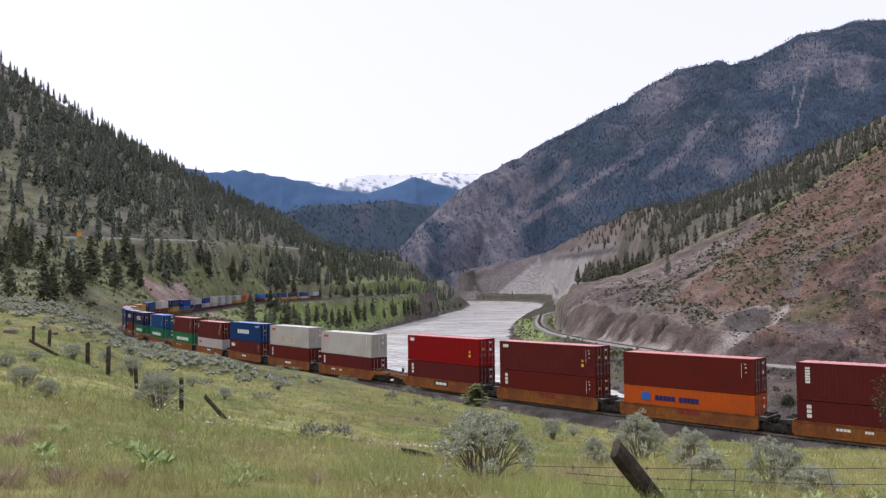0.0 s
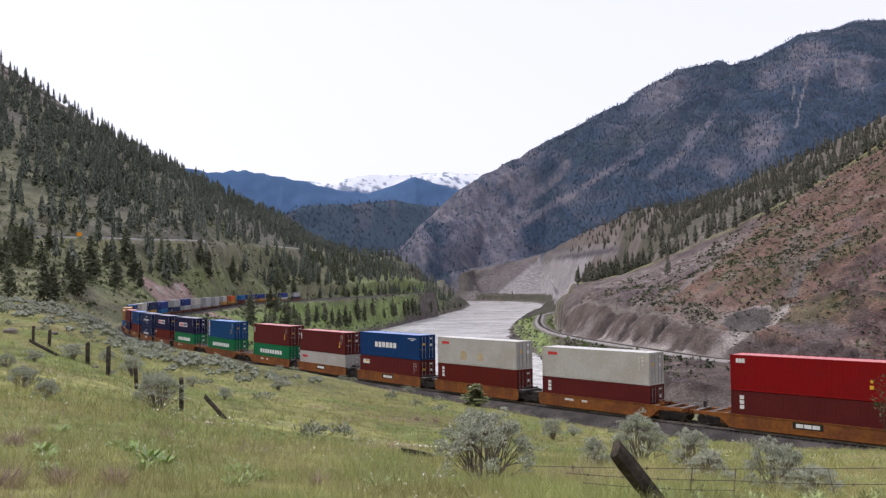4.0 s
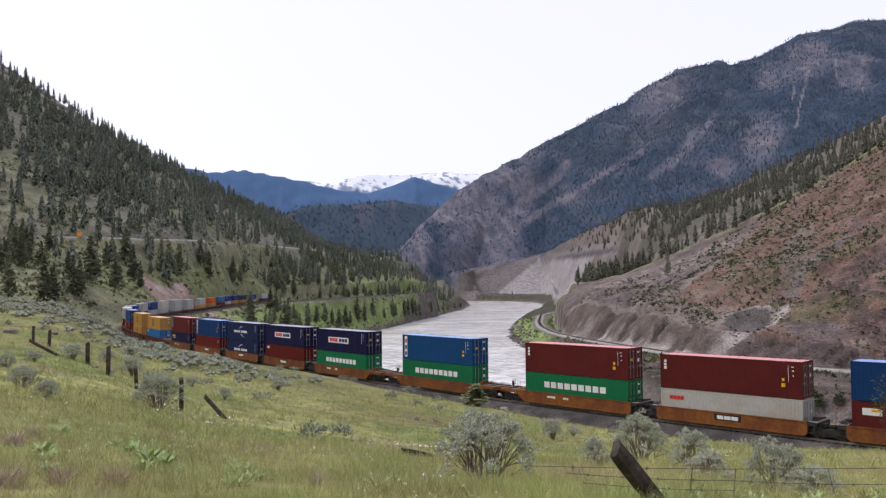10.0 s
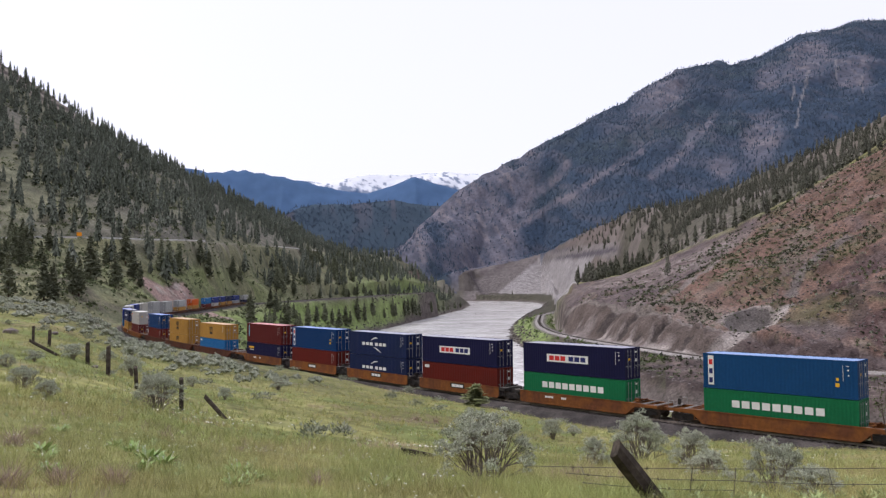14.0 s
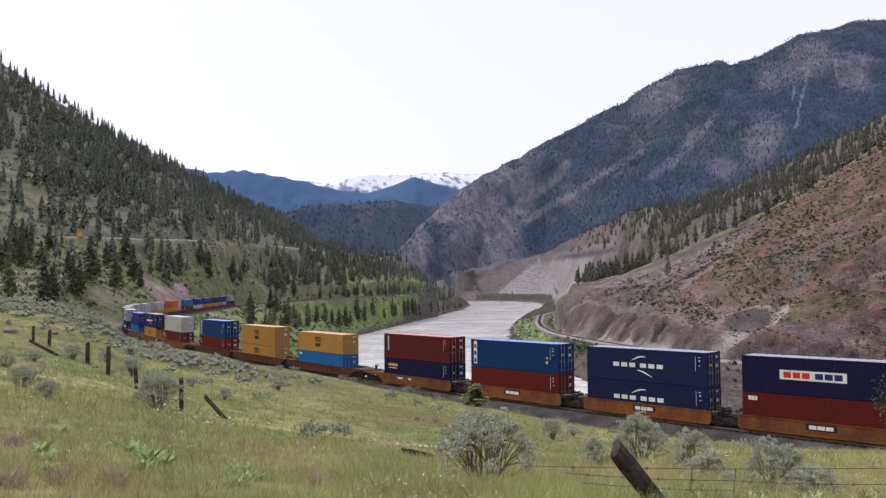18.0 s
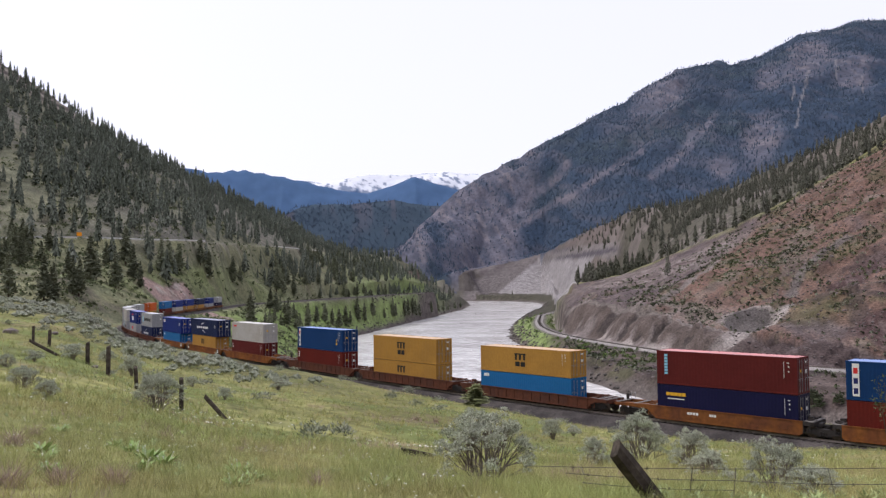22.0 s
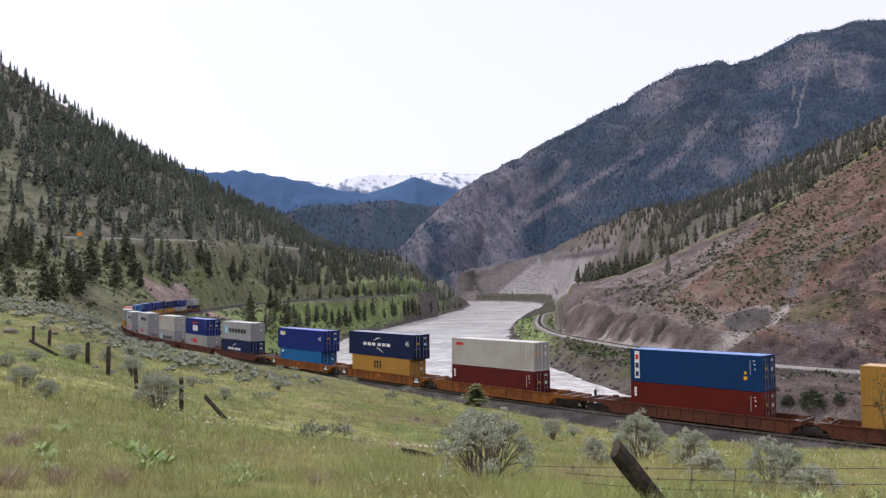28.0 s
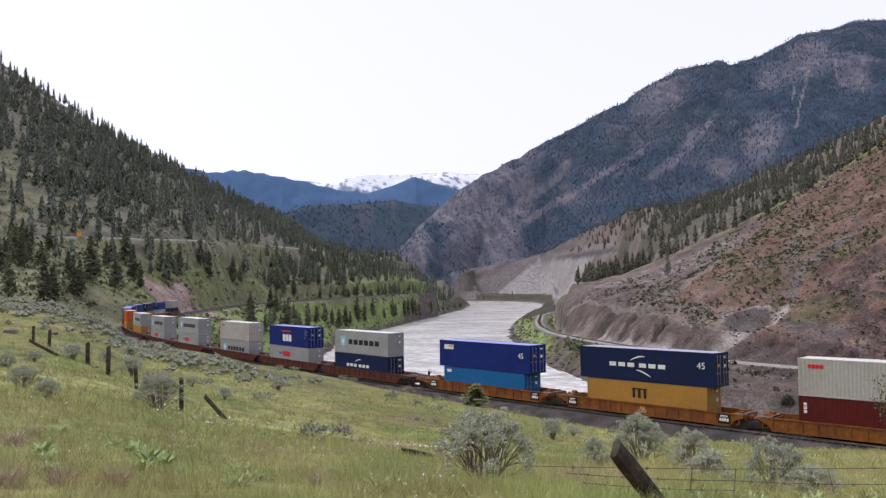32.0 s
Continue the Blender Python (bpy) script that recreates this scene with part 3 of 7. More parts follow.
paint((0.19, 0.165, 0.155), red_slope * (1 - smooth(2.0, 4.0, along(WASH) + 1.5 * n4)) * 0.9)
OUTCROPS = [(183.5, 372, 9, 9), (202, 380, 9, 8), (170, 326, 11, 9), (176, 316, 12, 8), (196, 350, 8, 7)]
crags = np.zeros(len(gx))
for ox, oy, ow, oh in OUTCROPS:
    crags = np.maximum(crags, np.exp(-(((gx - ox + 3 * n2) / ow) ** 2 + ((gy - oy + 3 * n4) / oh) ** 2) ** 2))
paint((0.078, 0.05, 0.05), far_bank * smooth(0.35, 0.6, crags + 0.25 * n2) * 0.9)
paint((0.15, 0.115, 0.108), far_bank * smooth(0.35, 0.6, crags) * clump(n5, 0.2, 0.1) * 0.7)
GULLY = [(208.1, 419.7), (190.5, 413.5), (175.7, 403.5), (167.0, 393.3)]
paint((0.13, 0.115, 0.11), red_slope * (1 - smooth(1.5, 4.0, along(GULLY) + 1.5 * n4)) * 0.9)
SCARP = [(122.3, 585), (135.9, 553.2), (157.8, 536), (176.3, 524.3)]
paint((0.165, 0.135, 0.128), red_slope * (1 - smooth(18, 34, along(SCARP) + 8 * n2)) * (1 - red_side) * 0.8)
paint((0.24, 0.21, 0.2), red_slope * (1 - smooth(16, 30, along(SCARP))) * (1 - red_side) * clump(n4 + 0.4 * n5, 0.25, 0.1) * 0.7)
paint((0.07, 0.05, 0.047), red_slope * (1 - smooth(0.8, 2.4, along(SCARP) + 1.2 * n4)) * 0.8)
cut = right_side * (gband == 6) * (1 - 0.85 * smooth(19, 22, g_bear + n1))
paint(CLAY, cut)
g_run = nearest(gx, gy, FAR_X, FAR_Y, FAR_RUN, 90)[1]
flute = np.abs(lumps(g_run + 5 * lumps(gx, gy, 9, 44), gfrac * 2, 7.5, 45))
paint((0.11, 0.088, 0.08), cut * smooth(0.0, 0.25, gfrac - 0.5 + 1.1 * flute))
paint((0.06, 0.05, 0.048), cut * clump(flute + 0.3 * lumps(g_run, gfrac, 19, 46), 0.62, 0.08) * smooth(0.2, 0.5, gfrac))
paint((0.29, 0.258, 0.242), cut * (1 - smooth(0.0, 0.06, gfrac - 0.42 + 1.0 * np.abs(rough(g_run, gfrac * 3, 17, 2, 49)))))
paint((0.2, 0.176, 0.165), cut * smooth(0.88, 0.94, gfrac + 0.1 * n2) * 0.8)
paint(SCREE, right_side * (gband == 7) * (1 - smooth(0.05, 0.28, gfrac)) * clump(n1 + n4 * 0.3, 0.15, 0.15) * 0.5 * (g_bear < 20))
paint((0.17, 0.162, 0.095), right_side * (gband == 7) * smooth(0.95, 0.99, gfrac + 0.05 * n2) * 0.9)
paint((0.07, 0.052, 0.05), right_side * (gband == 6) * smooth(18.2, 19.2, g_bear + 0.6 * n1) * smooth(0.12, 0.3, gfrac + 0.3 * n2) * (0.6 + 0.35 * clump(rough(gx, gy, 9, 3, 70), 0.0, 0.2)))
pit_w = np.exp(-(((gx - PIT[0]) / 11) ** 2 + ((gy - PIT[1] - 4) / 15) ** 2) ** 3)
paint((0.2, 0.175, 0.165), far_bank * (1 - smooth(4, 7, along(PIT_APRON) + 2 * n4)))
paint((0.24, 0.21, 0.195), red_slope * smooth(0.1, 0.25, pit_w + 0.15 * n2))
paint((0.112, 0.1, 0.096), far_bank * smooth(0.5, 0.65, pit_w + 0.35 * n2))
paint((0.28, 0.25, 0.235), far_bank * (1 - smooth(2.6, 4.6, along(PIT_RIM) + 1.5 * n4)))
paint((0.098, 0.076, 0.07), right_side * (gband == 5))
paint((0.05, 0.04, 0.04), right_side * (gband == 5) * clump(rough(gx, gy, 20, 4, 67), 0.2, 0.12) * 0.7)
paint((0.15, 0.118, 0.108), right_side * (gband == 5) * clump(rough(gx, gy, 11, 3, 68), 0.25, 0.12) * 0.7)
paint((0.075, 0.078, 0.042), right_side * (gband == 5) * (g_bear < 15) * clump(n2 + 0.2, 0.1, 0.3) * 0.7)
beyond = (gband >= 6) * (gband <= 9) * (g_dist > 900) * smooth(-2, 2, g_bear)
paint((0.115, 0.098, 0.1), beyond * (g_bear < 13))
paint((0.08, 0.072, 0.062), beyond * (g_bear < 13) * clump(n2 + n1, 0.15, 0.2) * 0.7)
paint((0.165, 0.148, 0.145), beyond * (1 - smooth(0.1, 0.3, np.abs(rough(gx - 1.2 * gz, gz * 0.4, 70, 3, 109)))) * 0.6)
mid = right_side * (gband >= 8) * (gband <= 9)
paint((0.145, 0.12, 0.11), mid * 0.9)
paint((0.085, 0.082, 0.062), mid * clump(n1 + 0.4 * smooth(11, 15, g_bear), 0.1, 0.3) * 0.85)
paint((0.18, 0.155, 0.145), mid * clump(n2 + 0.5 * n1, 0.25, 0.12) * 0.7)
paint((0.2, 0.2, 0.09), right_side * (gband == 8) * (g_dist < 900))
# a fan of grey gravel below a dark outcrop, at the river's bend
fan_top = 71 - 3.0 * (g_bear - 7)
in_fan = mid + beyond > 0
fan = in_fan * smooth(0, 7, -20 + 35 * (g_bear - 3.75) - gz + 3 * n2) * (1 - smooth(-4, 4, gz - fan_top + 7 * n2)) * smooth(-3, 4, gz + 20 - 46 * (g_bear - 8.8) + 4 * n2)
crag = in_fan * (g_dist > 1300) * smooth(6.6, 7.6, g_bear) * (1 - smooth(11.5, 12.6, g_bear)) * smooth(-4, 3, gz - fan_top + 5 * n2) * (1 - smooth(24, 34, gz - fan_top + 8 * n1))
crag_tone = crag * clump(rough(gx, gz * 3.5 + 0.35 * gx, 40, 4, 74) + 0.25, 0.1, 0.12)
paint((0.27, 0.252, 0.254), fan)
paint((0.19, 0.172, 0.17), crag * 0.8)
paint((0.085, 0.077, 0.09), crag_tone)
paint((0.07, 0.066, 0.05), beyond * (gz < -22) * (gband <= 7))
# the high mountains, distance haze mixed into the forest and rock colours as blue
high = (gband >= 10) & (gband <= 12)
paint(HAZY_PINE, high * 1.0)
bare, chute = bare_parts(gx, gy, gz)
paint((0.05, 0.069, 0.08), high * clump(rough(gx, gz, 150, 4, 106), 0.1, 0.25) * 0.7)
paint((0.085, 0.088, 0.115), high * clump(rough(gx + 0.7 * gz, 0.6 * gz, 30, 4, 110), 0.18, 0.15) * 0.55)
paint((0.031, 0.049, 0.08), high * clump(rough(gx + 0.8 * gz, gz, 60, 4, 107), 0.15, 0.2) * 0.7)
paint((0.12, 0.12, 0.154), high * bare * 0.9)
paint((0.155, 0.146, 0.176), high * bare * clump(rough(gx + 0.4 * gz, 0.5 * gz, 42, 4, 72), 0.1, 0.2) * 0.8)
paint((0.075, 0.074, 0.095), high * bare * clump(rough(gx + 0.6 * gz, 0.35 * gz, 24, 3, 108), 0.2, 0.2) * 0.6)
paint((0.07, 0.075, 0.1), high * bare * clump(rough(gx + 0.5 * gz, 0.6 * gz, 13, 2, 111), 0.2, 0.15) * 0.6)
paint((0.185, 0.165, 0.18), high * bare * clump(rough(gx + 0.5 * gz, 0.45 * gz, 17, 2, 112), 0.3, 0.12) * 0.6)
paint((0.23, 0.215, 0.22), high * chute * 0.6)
# canyon, far ridges and snow range: their blue is painted-in distance haze
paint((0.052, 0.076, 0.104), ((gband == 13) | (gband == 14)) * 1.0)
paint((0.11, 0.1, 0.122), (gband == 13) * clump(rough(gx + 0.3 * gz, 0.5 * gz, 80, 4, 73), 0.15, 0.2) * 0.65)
paint(HAZE_BLUE, (gband >= 15) * 1.0)
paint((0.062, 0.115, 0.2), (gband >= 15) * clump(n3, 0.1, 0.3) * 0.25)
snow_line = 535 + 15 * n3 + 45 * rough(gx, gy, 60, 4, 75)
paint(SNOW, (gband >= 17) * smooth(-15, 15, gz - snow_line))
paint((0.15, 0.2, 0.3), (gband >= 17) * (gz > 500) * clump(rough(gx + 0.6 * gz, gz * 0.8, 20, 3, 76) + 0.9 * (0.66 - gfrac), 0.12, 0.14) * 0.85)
# benches
paint((0.115, 0.1, 0.095), 1 - smooth(3.5, 5.5, g_track + n4))
paint((0.15, 0.135, 0.128), (g_far < 9) * (1 - smooth(4, 8, g_far + n4)))
paint((0.17, 0.16, 0.13), (g_road < 12) * (1 - smooth(5, 9, g_road)) * 0.6)
paint((0.11, 0.094, 0.087), (g_river < 8) * (1 - smooth(1, 5, g_river + 2 * n2)))
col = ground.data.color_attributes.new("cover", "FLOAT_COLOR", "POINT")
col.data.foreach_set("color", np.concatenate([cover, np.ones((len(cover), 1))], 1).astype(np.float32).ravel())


def ground_at(x, y):
    return float(land([x], [y])[0][0])


# ---- the river ----
def water_material():
    ma = bpy.data.materials.new("silty_glare_water")
    ma.use_nodes = True
    n, l = ma.node_tree.nodes, ma.node_tree.links
    bs = n["Principled BSDF"]
    bs.inputs["Base Color"].default_value = (0.36, 0.33, 0.30, 1)
    bs.inputs["Roughness"].default_value = 0.12
    bs.inputs["IOR"].default_value = 1.33
    co = n.new("ShaderNodeTexCoord")
    mp = n.new("ShaderNodeMapping")
    mp.inputs["Scale"].default_value = (0.2, 0.085, 1)
    l.new(co.outputs["Object"], mp.inputs["Vector"])
    a = n.new("ShaderNodeTexNoise")
    a.inputs["Scale"].default_value, a.inputs["Detail"].default_value = 1.0, 7.0
    l.new(mp.outputs[0], a.inputs["Vector"])
    bn = n.new("ShaderNodeBump")
    bn.inputs["Strength"].default_value, bn.inputs["Distance"].default_value = 1.0, 1.2
    l.new(a.outputs["Fac"], bn.inputs["Height"])
    l.new(bn.outputs[0], bs.inputs["Normal"])
    w = n.new("ShaderNodeTexNoise")
    w.inputs["Scale"].default_value, w.inputs["Detail"].default_value = 0.02, 5.0
    l.new(co.outputs["Object"], w.inputs["Vector"])
    # silt colour raised with painted sky glare, darker in the ripple troughs
    cr = n.new("ShaderNodeValToRGB")
    cr.color_ramp.elements[0].position, cr.color_ramp.elements[0].color = 0.35, (0.66, 0.64, 0.62, 1)
    cr.color_ramp.elements[1].position, cr.color_ramp.elements[1].color = 0.7, (0.97, 0.955, 0.94, 1)
    v = n.new("ShaderNodeTexNoise")
    v.inputs["Scale"].default_value, v.inputs["Detail"].default_value = 0.16, 6.0
    l.new(co.outputs["Object"], v.inputs["Vector"])
    av = n.new("ShaderNodeMath")
    av.operation = "MULTIPLY_ADD"
    av.inputs[1].default_value, av.inputs[2].default_value = 0.9, -0.42
    l.new(v.outputs["Fac"], av.inputs[0])
    ad = n.new("ShaderNodeMath")
    ad.operation = "ADD"
    l.new(w.outputs["Fac"], ad.inputs[0])
    l.new(av.outputs[0], ad.inputs[1])
    l.new(ad.outputs[0], cr.inputs["Fac"])
    l.new(cr.outputs[0], bs.inputs["Base Color"])
    return ma


M_WATER = water_material()
tx, ty = np.gradient(RIV_X), np.gradient(RIV_Y)
tn = np.hypot(tx, ty)
rows_ = [np.stack([RIV_X + ty / tn * k * (RIV_H + 14), RIV_Y - tx / tn * k * (RIV_H + 14), np.full(len(RIV_X), WATER_Z)], 1) for k in np.linspace(-1, 1, 9)]
wv = np.stack(rows_, 1).reshape(-1, 3)
wi = np.arange(len(wv)).reshape(len(RIV_X), 9)
wq = np.stack([wi[:-1, :-1], wi[1:, :-1], wi[1:, 1:], wi[:-1, 1:]], -1).reshape(-1, 4)
water = new("water", quick_mesh("water", wv, wq, M_WATER))
tagged(water, "wide pale silty canyon river with small ripples, painted sky glare", "river", kind="structure")


# ---- railway lines and road ----
def ribbon(xs, ys, zs, outline):
    """A cross-section of (offset, height) drawn along a plan line."""
    tx, ty = np.gradient(xs), np.gradient(ys)
    t = np.hypot(tx, ty)
    nx, ny = ty / t, -tx / t
    v = np.stack([np.stack([xs + nx * o, ys + ny * o, zs + h], 1) for o, h in outline], 1)
    m = len(outline)
    i = np.arange(len(xs) * m).reshape(len(xs), m)
    j = np.roll(i, -1, axis=1)
    q = np.stack([i[:-1], i[1:], j[1:], j[:-1]], -1).reshape(-1, 4)
    return v.reshape(-1, 3), q[:, ::-1]


def rail_line(name, label, xs, ys, zs, ballast, sleepers_every=0.55):
    base = tagged(new(name), label, "railway", kind="structure")
    bed = [(-3.6, -1.1), (-2.0, -0.22), (2.0, -0.22), (3.6, -1.1)]
    part("ballast_bed", quick_mesh("ballast_bed", *ribbon(xs, ys, zs, bed), ballast, shade=False), base)
    for side in (-0.755, 0.755):
        prof = [(side - 0.07, -0.18), (side - 0.035, -0.04), (side - 0.036, 0.0), (side + 0.036, 0.0), (side + 0.035, -0.04), (side + 0.07, -0.18)]
        part("rail", quick_mesh("rail", *ribbon(xs, ys, zs, prof), M_RAIL, shade=False), base)
    seg = np.concatenate([[0], np.cumsum(np.hypot(np.diff(xs), np.diff(ys)))])
    at = np.arange(0, seg[-1], sleepers_every)
    cx, cy, cz = np.interp(at, seg, xs), np.interp(at, seg, ys), np.interp(at, seg, zs)
    hx, hy = np.gradient(cx), np.gradient(cy)
    hl = np.hypot(hx, hy)
    hx, hy = hx / hl, hy / hl
    corner = []
    for dz in (-0.3, -0.16):
        for a, b in ((-0.115, -1.3), (0.115, -1.3), (0.115, 1.3), (-0.115, 1.3)):
            corner.append(np.stack([cx + hx * a + hy * b, cy + hy * a - hx * b, cz + dz], 1))
    v = np.stack(corner, 1).reshape(-1, 3)
    f = np.array([(4, 5, 6, 7), (0, 1, 5, 4), (1, 2, 6, 5), (2, 3, 7, 6), (3, 0, 4, 7)])
    q = (np.arange(len(at))[:, None, None] * 8 + f[None]).reshape(-1, 4)
    tagged(part("tie", quick_mesh("tie", v, q, M_TIE, shade=False), base), kind="stuff")
    return base


keep = (LINE_S > -120) & (LINE_S < 900)
rail_line("near_railway", "single railway track on dark ballast along the bench", LINE_X[keep][::4], LINE_Y[keep][::4], LINE_Z[keep][::4], M_BALLAST)
rail_line("far_railway", "railway track on pale ballast along the opposite river bank", FAR_X, FAR_Y, FAR_V + 0.6, M_PALE_BALLAST, 0.9)
road = tagged(new("road", quick_mesh("road", *ribbon(ROAD_X, ROAD_Y, ROAD_V, [(-4.2, 0.0), (-4.0, 0.12), (4.0, 0.12), (4.2, 0.0)]), M_ASPHALT, shade=False)), "grey two-lane highway cut into the hillside", "road", kind="structure")

M_CONCRETE = material("pale_concrete", (0.5, 0.49, 0.47), 0.9, vary=0.15, size=0.6, second=(0.4, 0.39, 0.37), second_size=5.0)
for lo, hi in ((398, 520), (760, 1010)):
    on = (ROAD_Y > lo) & (ROAD_Y < hi) & (ROAD_X > -250)
    tagged(new("road_barrier", quick_mesh("road_barrier", *ribbon(ROAD_X[on], ROAD_Y[on], ROAD_V[on] + 0.02, [(4.3, 0.0), (4.42, 0.85), (4.6, 0.85), (4.75, 0.0)]), M_CONCRETE, shade=False)), "pale concrete safety barrier along the outer edge of the highway", "road barrier", group="barriers of the highway")

# ---- the train ----
W_BOX = 2.438
PAINTS = {
    "maroon": ((0.106, 0.017, 0.0165), (0.088, 0.014, 0.014)),
    "brick": ((0.125, 0.016, 0.012), (0.1, 0.015, 0.012)),
    "scarlet": ((0.252, 0.00504, 0.00756), (0.21, 0.00672, 0.0084)),
    "orange": ((0.521, 0.0924, 0.0126), (0.42, 0.084, 0.0168)),
    "white": ((0.47, 0.455, 0.425), (0.385, 0.36, 0.32)),
    "grey": ((0.345, 0.35, 0.355), (0.285, 0.288, 0.29)),
    "blue": ((0.008, 0.041, 0.137), (0.007, 0.036, 0.118)),
    "royal": ((0.0134, 0.0294, 0.168), (0.0118, 0.0252, 0.143)),
    "navy": ((0.0134, 0.0218, 0.0714), (0.0118, 0.0193, 0.0588)),
    "ink": ((0.0118, 0.0118, 0.0504), (0.0101, 0.0101, 0.042)),
    "azure": ((0.009, 0.058, 0.165), (0.008, 0.051, 0.143)),
    "sky": ((0.018, 0.13, 0.33), (0.015, 0.115, 0.29)),
    "green": ((0.011, 0.15, 0.06), (0.01, 0.128, 0.052)),
    "yellow": ((0.41, 0.218, 0.05), (0.34, 0.182, 0.045)),
}
PAINT = {k: material("paint_" + k, a, 0.5, vary=0.1, size=0.25, second=b, second_size=2.5, per_object=0.06, spec=0.12) for k, (a, b) in PAINTS.items()}
# tops far lighter than the sides: dust and fading, plus skylight put into the paint
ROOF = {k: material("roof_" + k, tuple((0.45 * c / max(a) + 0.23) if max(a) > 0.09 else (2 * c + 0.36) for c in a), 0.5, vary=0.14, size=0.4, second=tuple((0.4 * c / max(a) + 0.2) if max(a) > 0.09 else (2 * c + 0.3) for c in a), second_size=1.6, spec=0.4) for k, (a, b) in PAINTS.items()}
M_GASKET = material("dark_seam", (0.02, 0.02, 0.02), 0.8)
M_STEEL = material("galvanised_rod", (0.35, 0.35, 0.36), 0.45, metal=0.6, vary=0.2)
INK = {"white": material("mark_white", (0.75, 0.75, 0.73), 0.6, vary=0.08), "red": material("mark_red", (0.6, 0.03, 0.03), 0.6, vary=0.1), "black": material("mark_black", (0.015, 0.015, 0.015), 0.6, vary=0.1),
       "navy": material("mark_navy", (0.015, 0.02, 0.12), 0.6, vary=0.1), "yellow": material("mark_yellow", (0.75, 0.42, 0.03), 0.6, vary=0.1), "cyan": material("mark_cyan", (0.25, 0.55, 0.72), 0.6, vary=0.1),
       "maroon": material("mark_maroon", (0.2, 0.03, 0.02), 0.6, vary=0.1), "beige": material("mark_beige", (0.45, 0.36, 0.22), 0.7, vary=0.2), "orange": material("mark_orange", (0.7, 0.2, 0.03), 0.6, vary=0.1), "blue": material("mark_blue", (0.03, 0.12, 0.45), 0.6, vary=0.1)}
mesh_store = {}


def kept(key, make):
    if key not in mesh_store:
        mesh_store[key] = make()
    return mesh_store[key]


def corrugated(length, height, mat, period=0.278, deep=0.014):
    """A panel along x in the plane y = 0, its ridges towards -y."""
    n = int(length / period)
    period = length / n
    xs, ys = [], []
    for i in range(n):
        x = -length / 2 + i * period
        for fx, fy in ((0.0, 0.0), (0.26, 0.0), (0.5, deep), (0.76, deep)):
            xs.append(x + fx * period)
            ys.append(fy)
    xs.append(length / 2)
    ys.append(0.0)
    v = [(x, y, 0.0) for x, y in zip(xs, ys)] + [(x, y, height) for x, y in zip(xs, ys)]
    m = len(xs)
    return mesh_of("side_panel", v, [(i, i + 1, m + i + 1, m + i) for i in range(m - 1)], [mat])


def box_frame(length, height, mat):
    bm = bmesh.new()
    a, b = length / 2, W_BOX / 2
    for sx in (-1, 1):
        for sy in (-1, 1):
            box(bm, *sorted((sx * a, sx * (a - 0.16))), *sorted((sy * b, sy * (b - 0.16))), 0.0, height)
            for z0 in (0.0, height - 0.118):
                box(bm, *sorted((sx * (a + 0.006), sx * (a - 0.178))), *sorted((sy * (b + 0.006), sy * (b - 0.162))), z0 + (0.004 if z0 else -0.006), z0 + (0.124 if z0 else 0.118))
    for sy in (-1, 1):
        for z0, z1 in ((0.0, 0.16), (height - 0.1, height - 0.005)):
            box(bm, -a + 0.16, a - 0.16, *sorted((sy * (b - 0.004), sy * (b - 0.07))), z0, z1)
    for sx in (-1, 1):
        for z0, z1 in ((0.0, 0.15), (height - 0.12, height - 0.005)):
            box(bm, *sorted((sx * (a - 0.004), sx * (a - 0.07))), -b + 0.16, b - 0.16, z0, z1)
    return to_mesh("frame", bm, mat)


def roof_mesh(length, height, mat):
    n = int(length / 0.35)
    v, f = [], []
    for i in range(n + 1):
        x = -length / 2 + 0.08 + i * (length - 0.16) / n
        z = height - 0.012 - (0.02 if i % 2 else 0.0)
        v += [(x, -W_BOX / 2 + 0.03, z), (x, W_BOX / 2 - 0.03, z)]
    f = [(2 * i, 2 * i + 2, 2 * i + 3, 2 * i + 1) for i in range(n)]
    return mesh_of("roof", v, f, [mat])


def door_mesh(height, mat):
    bm = bmesh.new()
    w = W_BOX / 2 - 0.17
    box(bm, -0.05, 0.0, 0.0, w, 0.0, height - 0.28)
    for k in range(5):
        z = 0.12 + k * (height - 0.5) / 4
        box(bm, 0.0, 0.018, 0.06, w - 0.06, z, z + 0.06)
    return to_mesh("door", bm, mat, M_GASKET)


def door_label(y0, y1, z0, z1, ink):
    bm = bmesh.new()
    box(bm, 0.02, 0.026, y0, y1, z0, z1)
    return to_mesh("label", bm, INK[ink])


def rod_mesh(height):
    bm = bmesh.new()
    rod(bm, (0, 0, 0.02), (0, 0, height - 0.3), 0.022)
    for z in (0.12, 0.9, 1.5, height - 0.5):
        box(bm, -0.03, 0.025, -0.05, 0.05, z, z + 0.07)
    box(bm, 0.0, 0.03, -0.02, 0.34, 1.05, 1.1)
    return to_mesh("lock_rod", bm, M_STEEL)


def clipped(x0, x1, z0, z1):
    """A rectangle whose corners are cut off, as painted stencils are."""
    c = 0.1 * min(x1 - x0, z1 - z0) if min(x1 - x0, z1 - z0) > 0.2 and max(x1 - x0, z1 - z0) < 1.3 else 0.005
    return [(x0 + c, z0), (x1 - c, z0), (x1, z0 + c), (x1, z1 - c), (x1 - c, z1), (x0 + c, z1), (x0, z1 - c), (x0, z0 + c)]


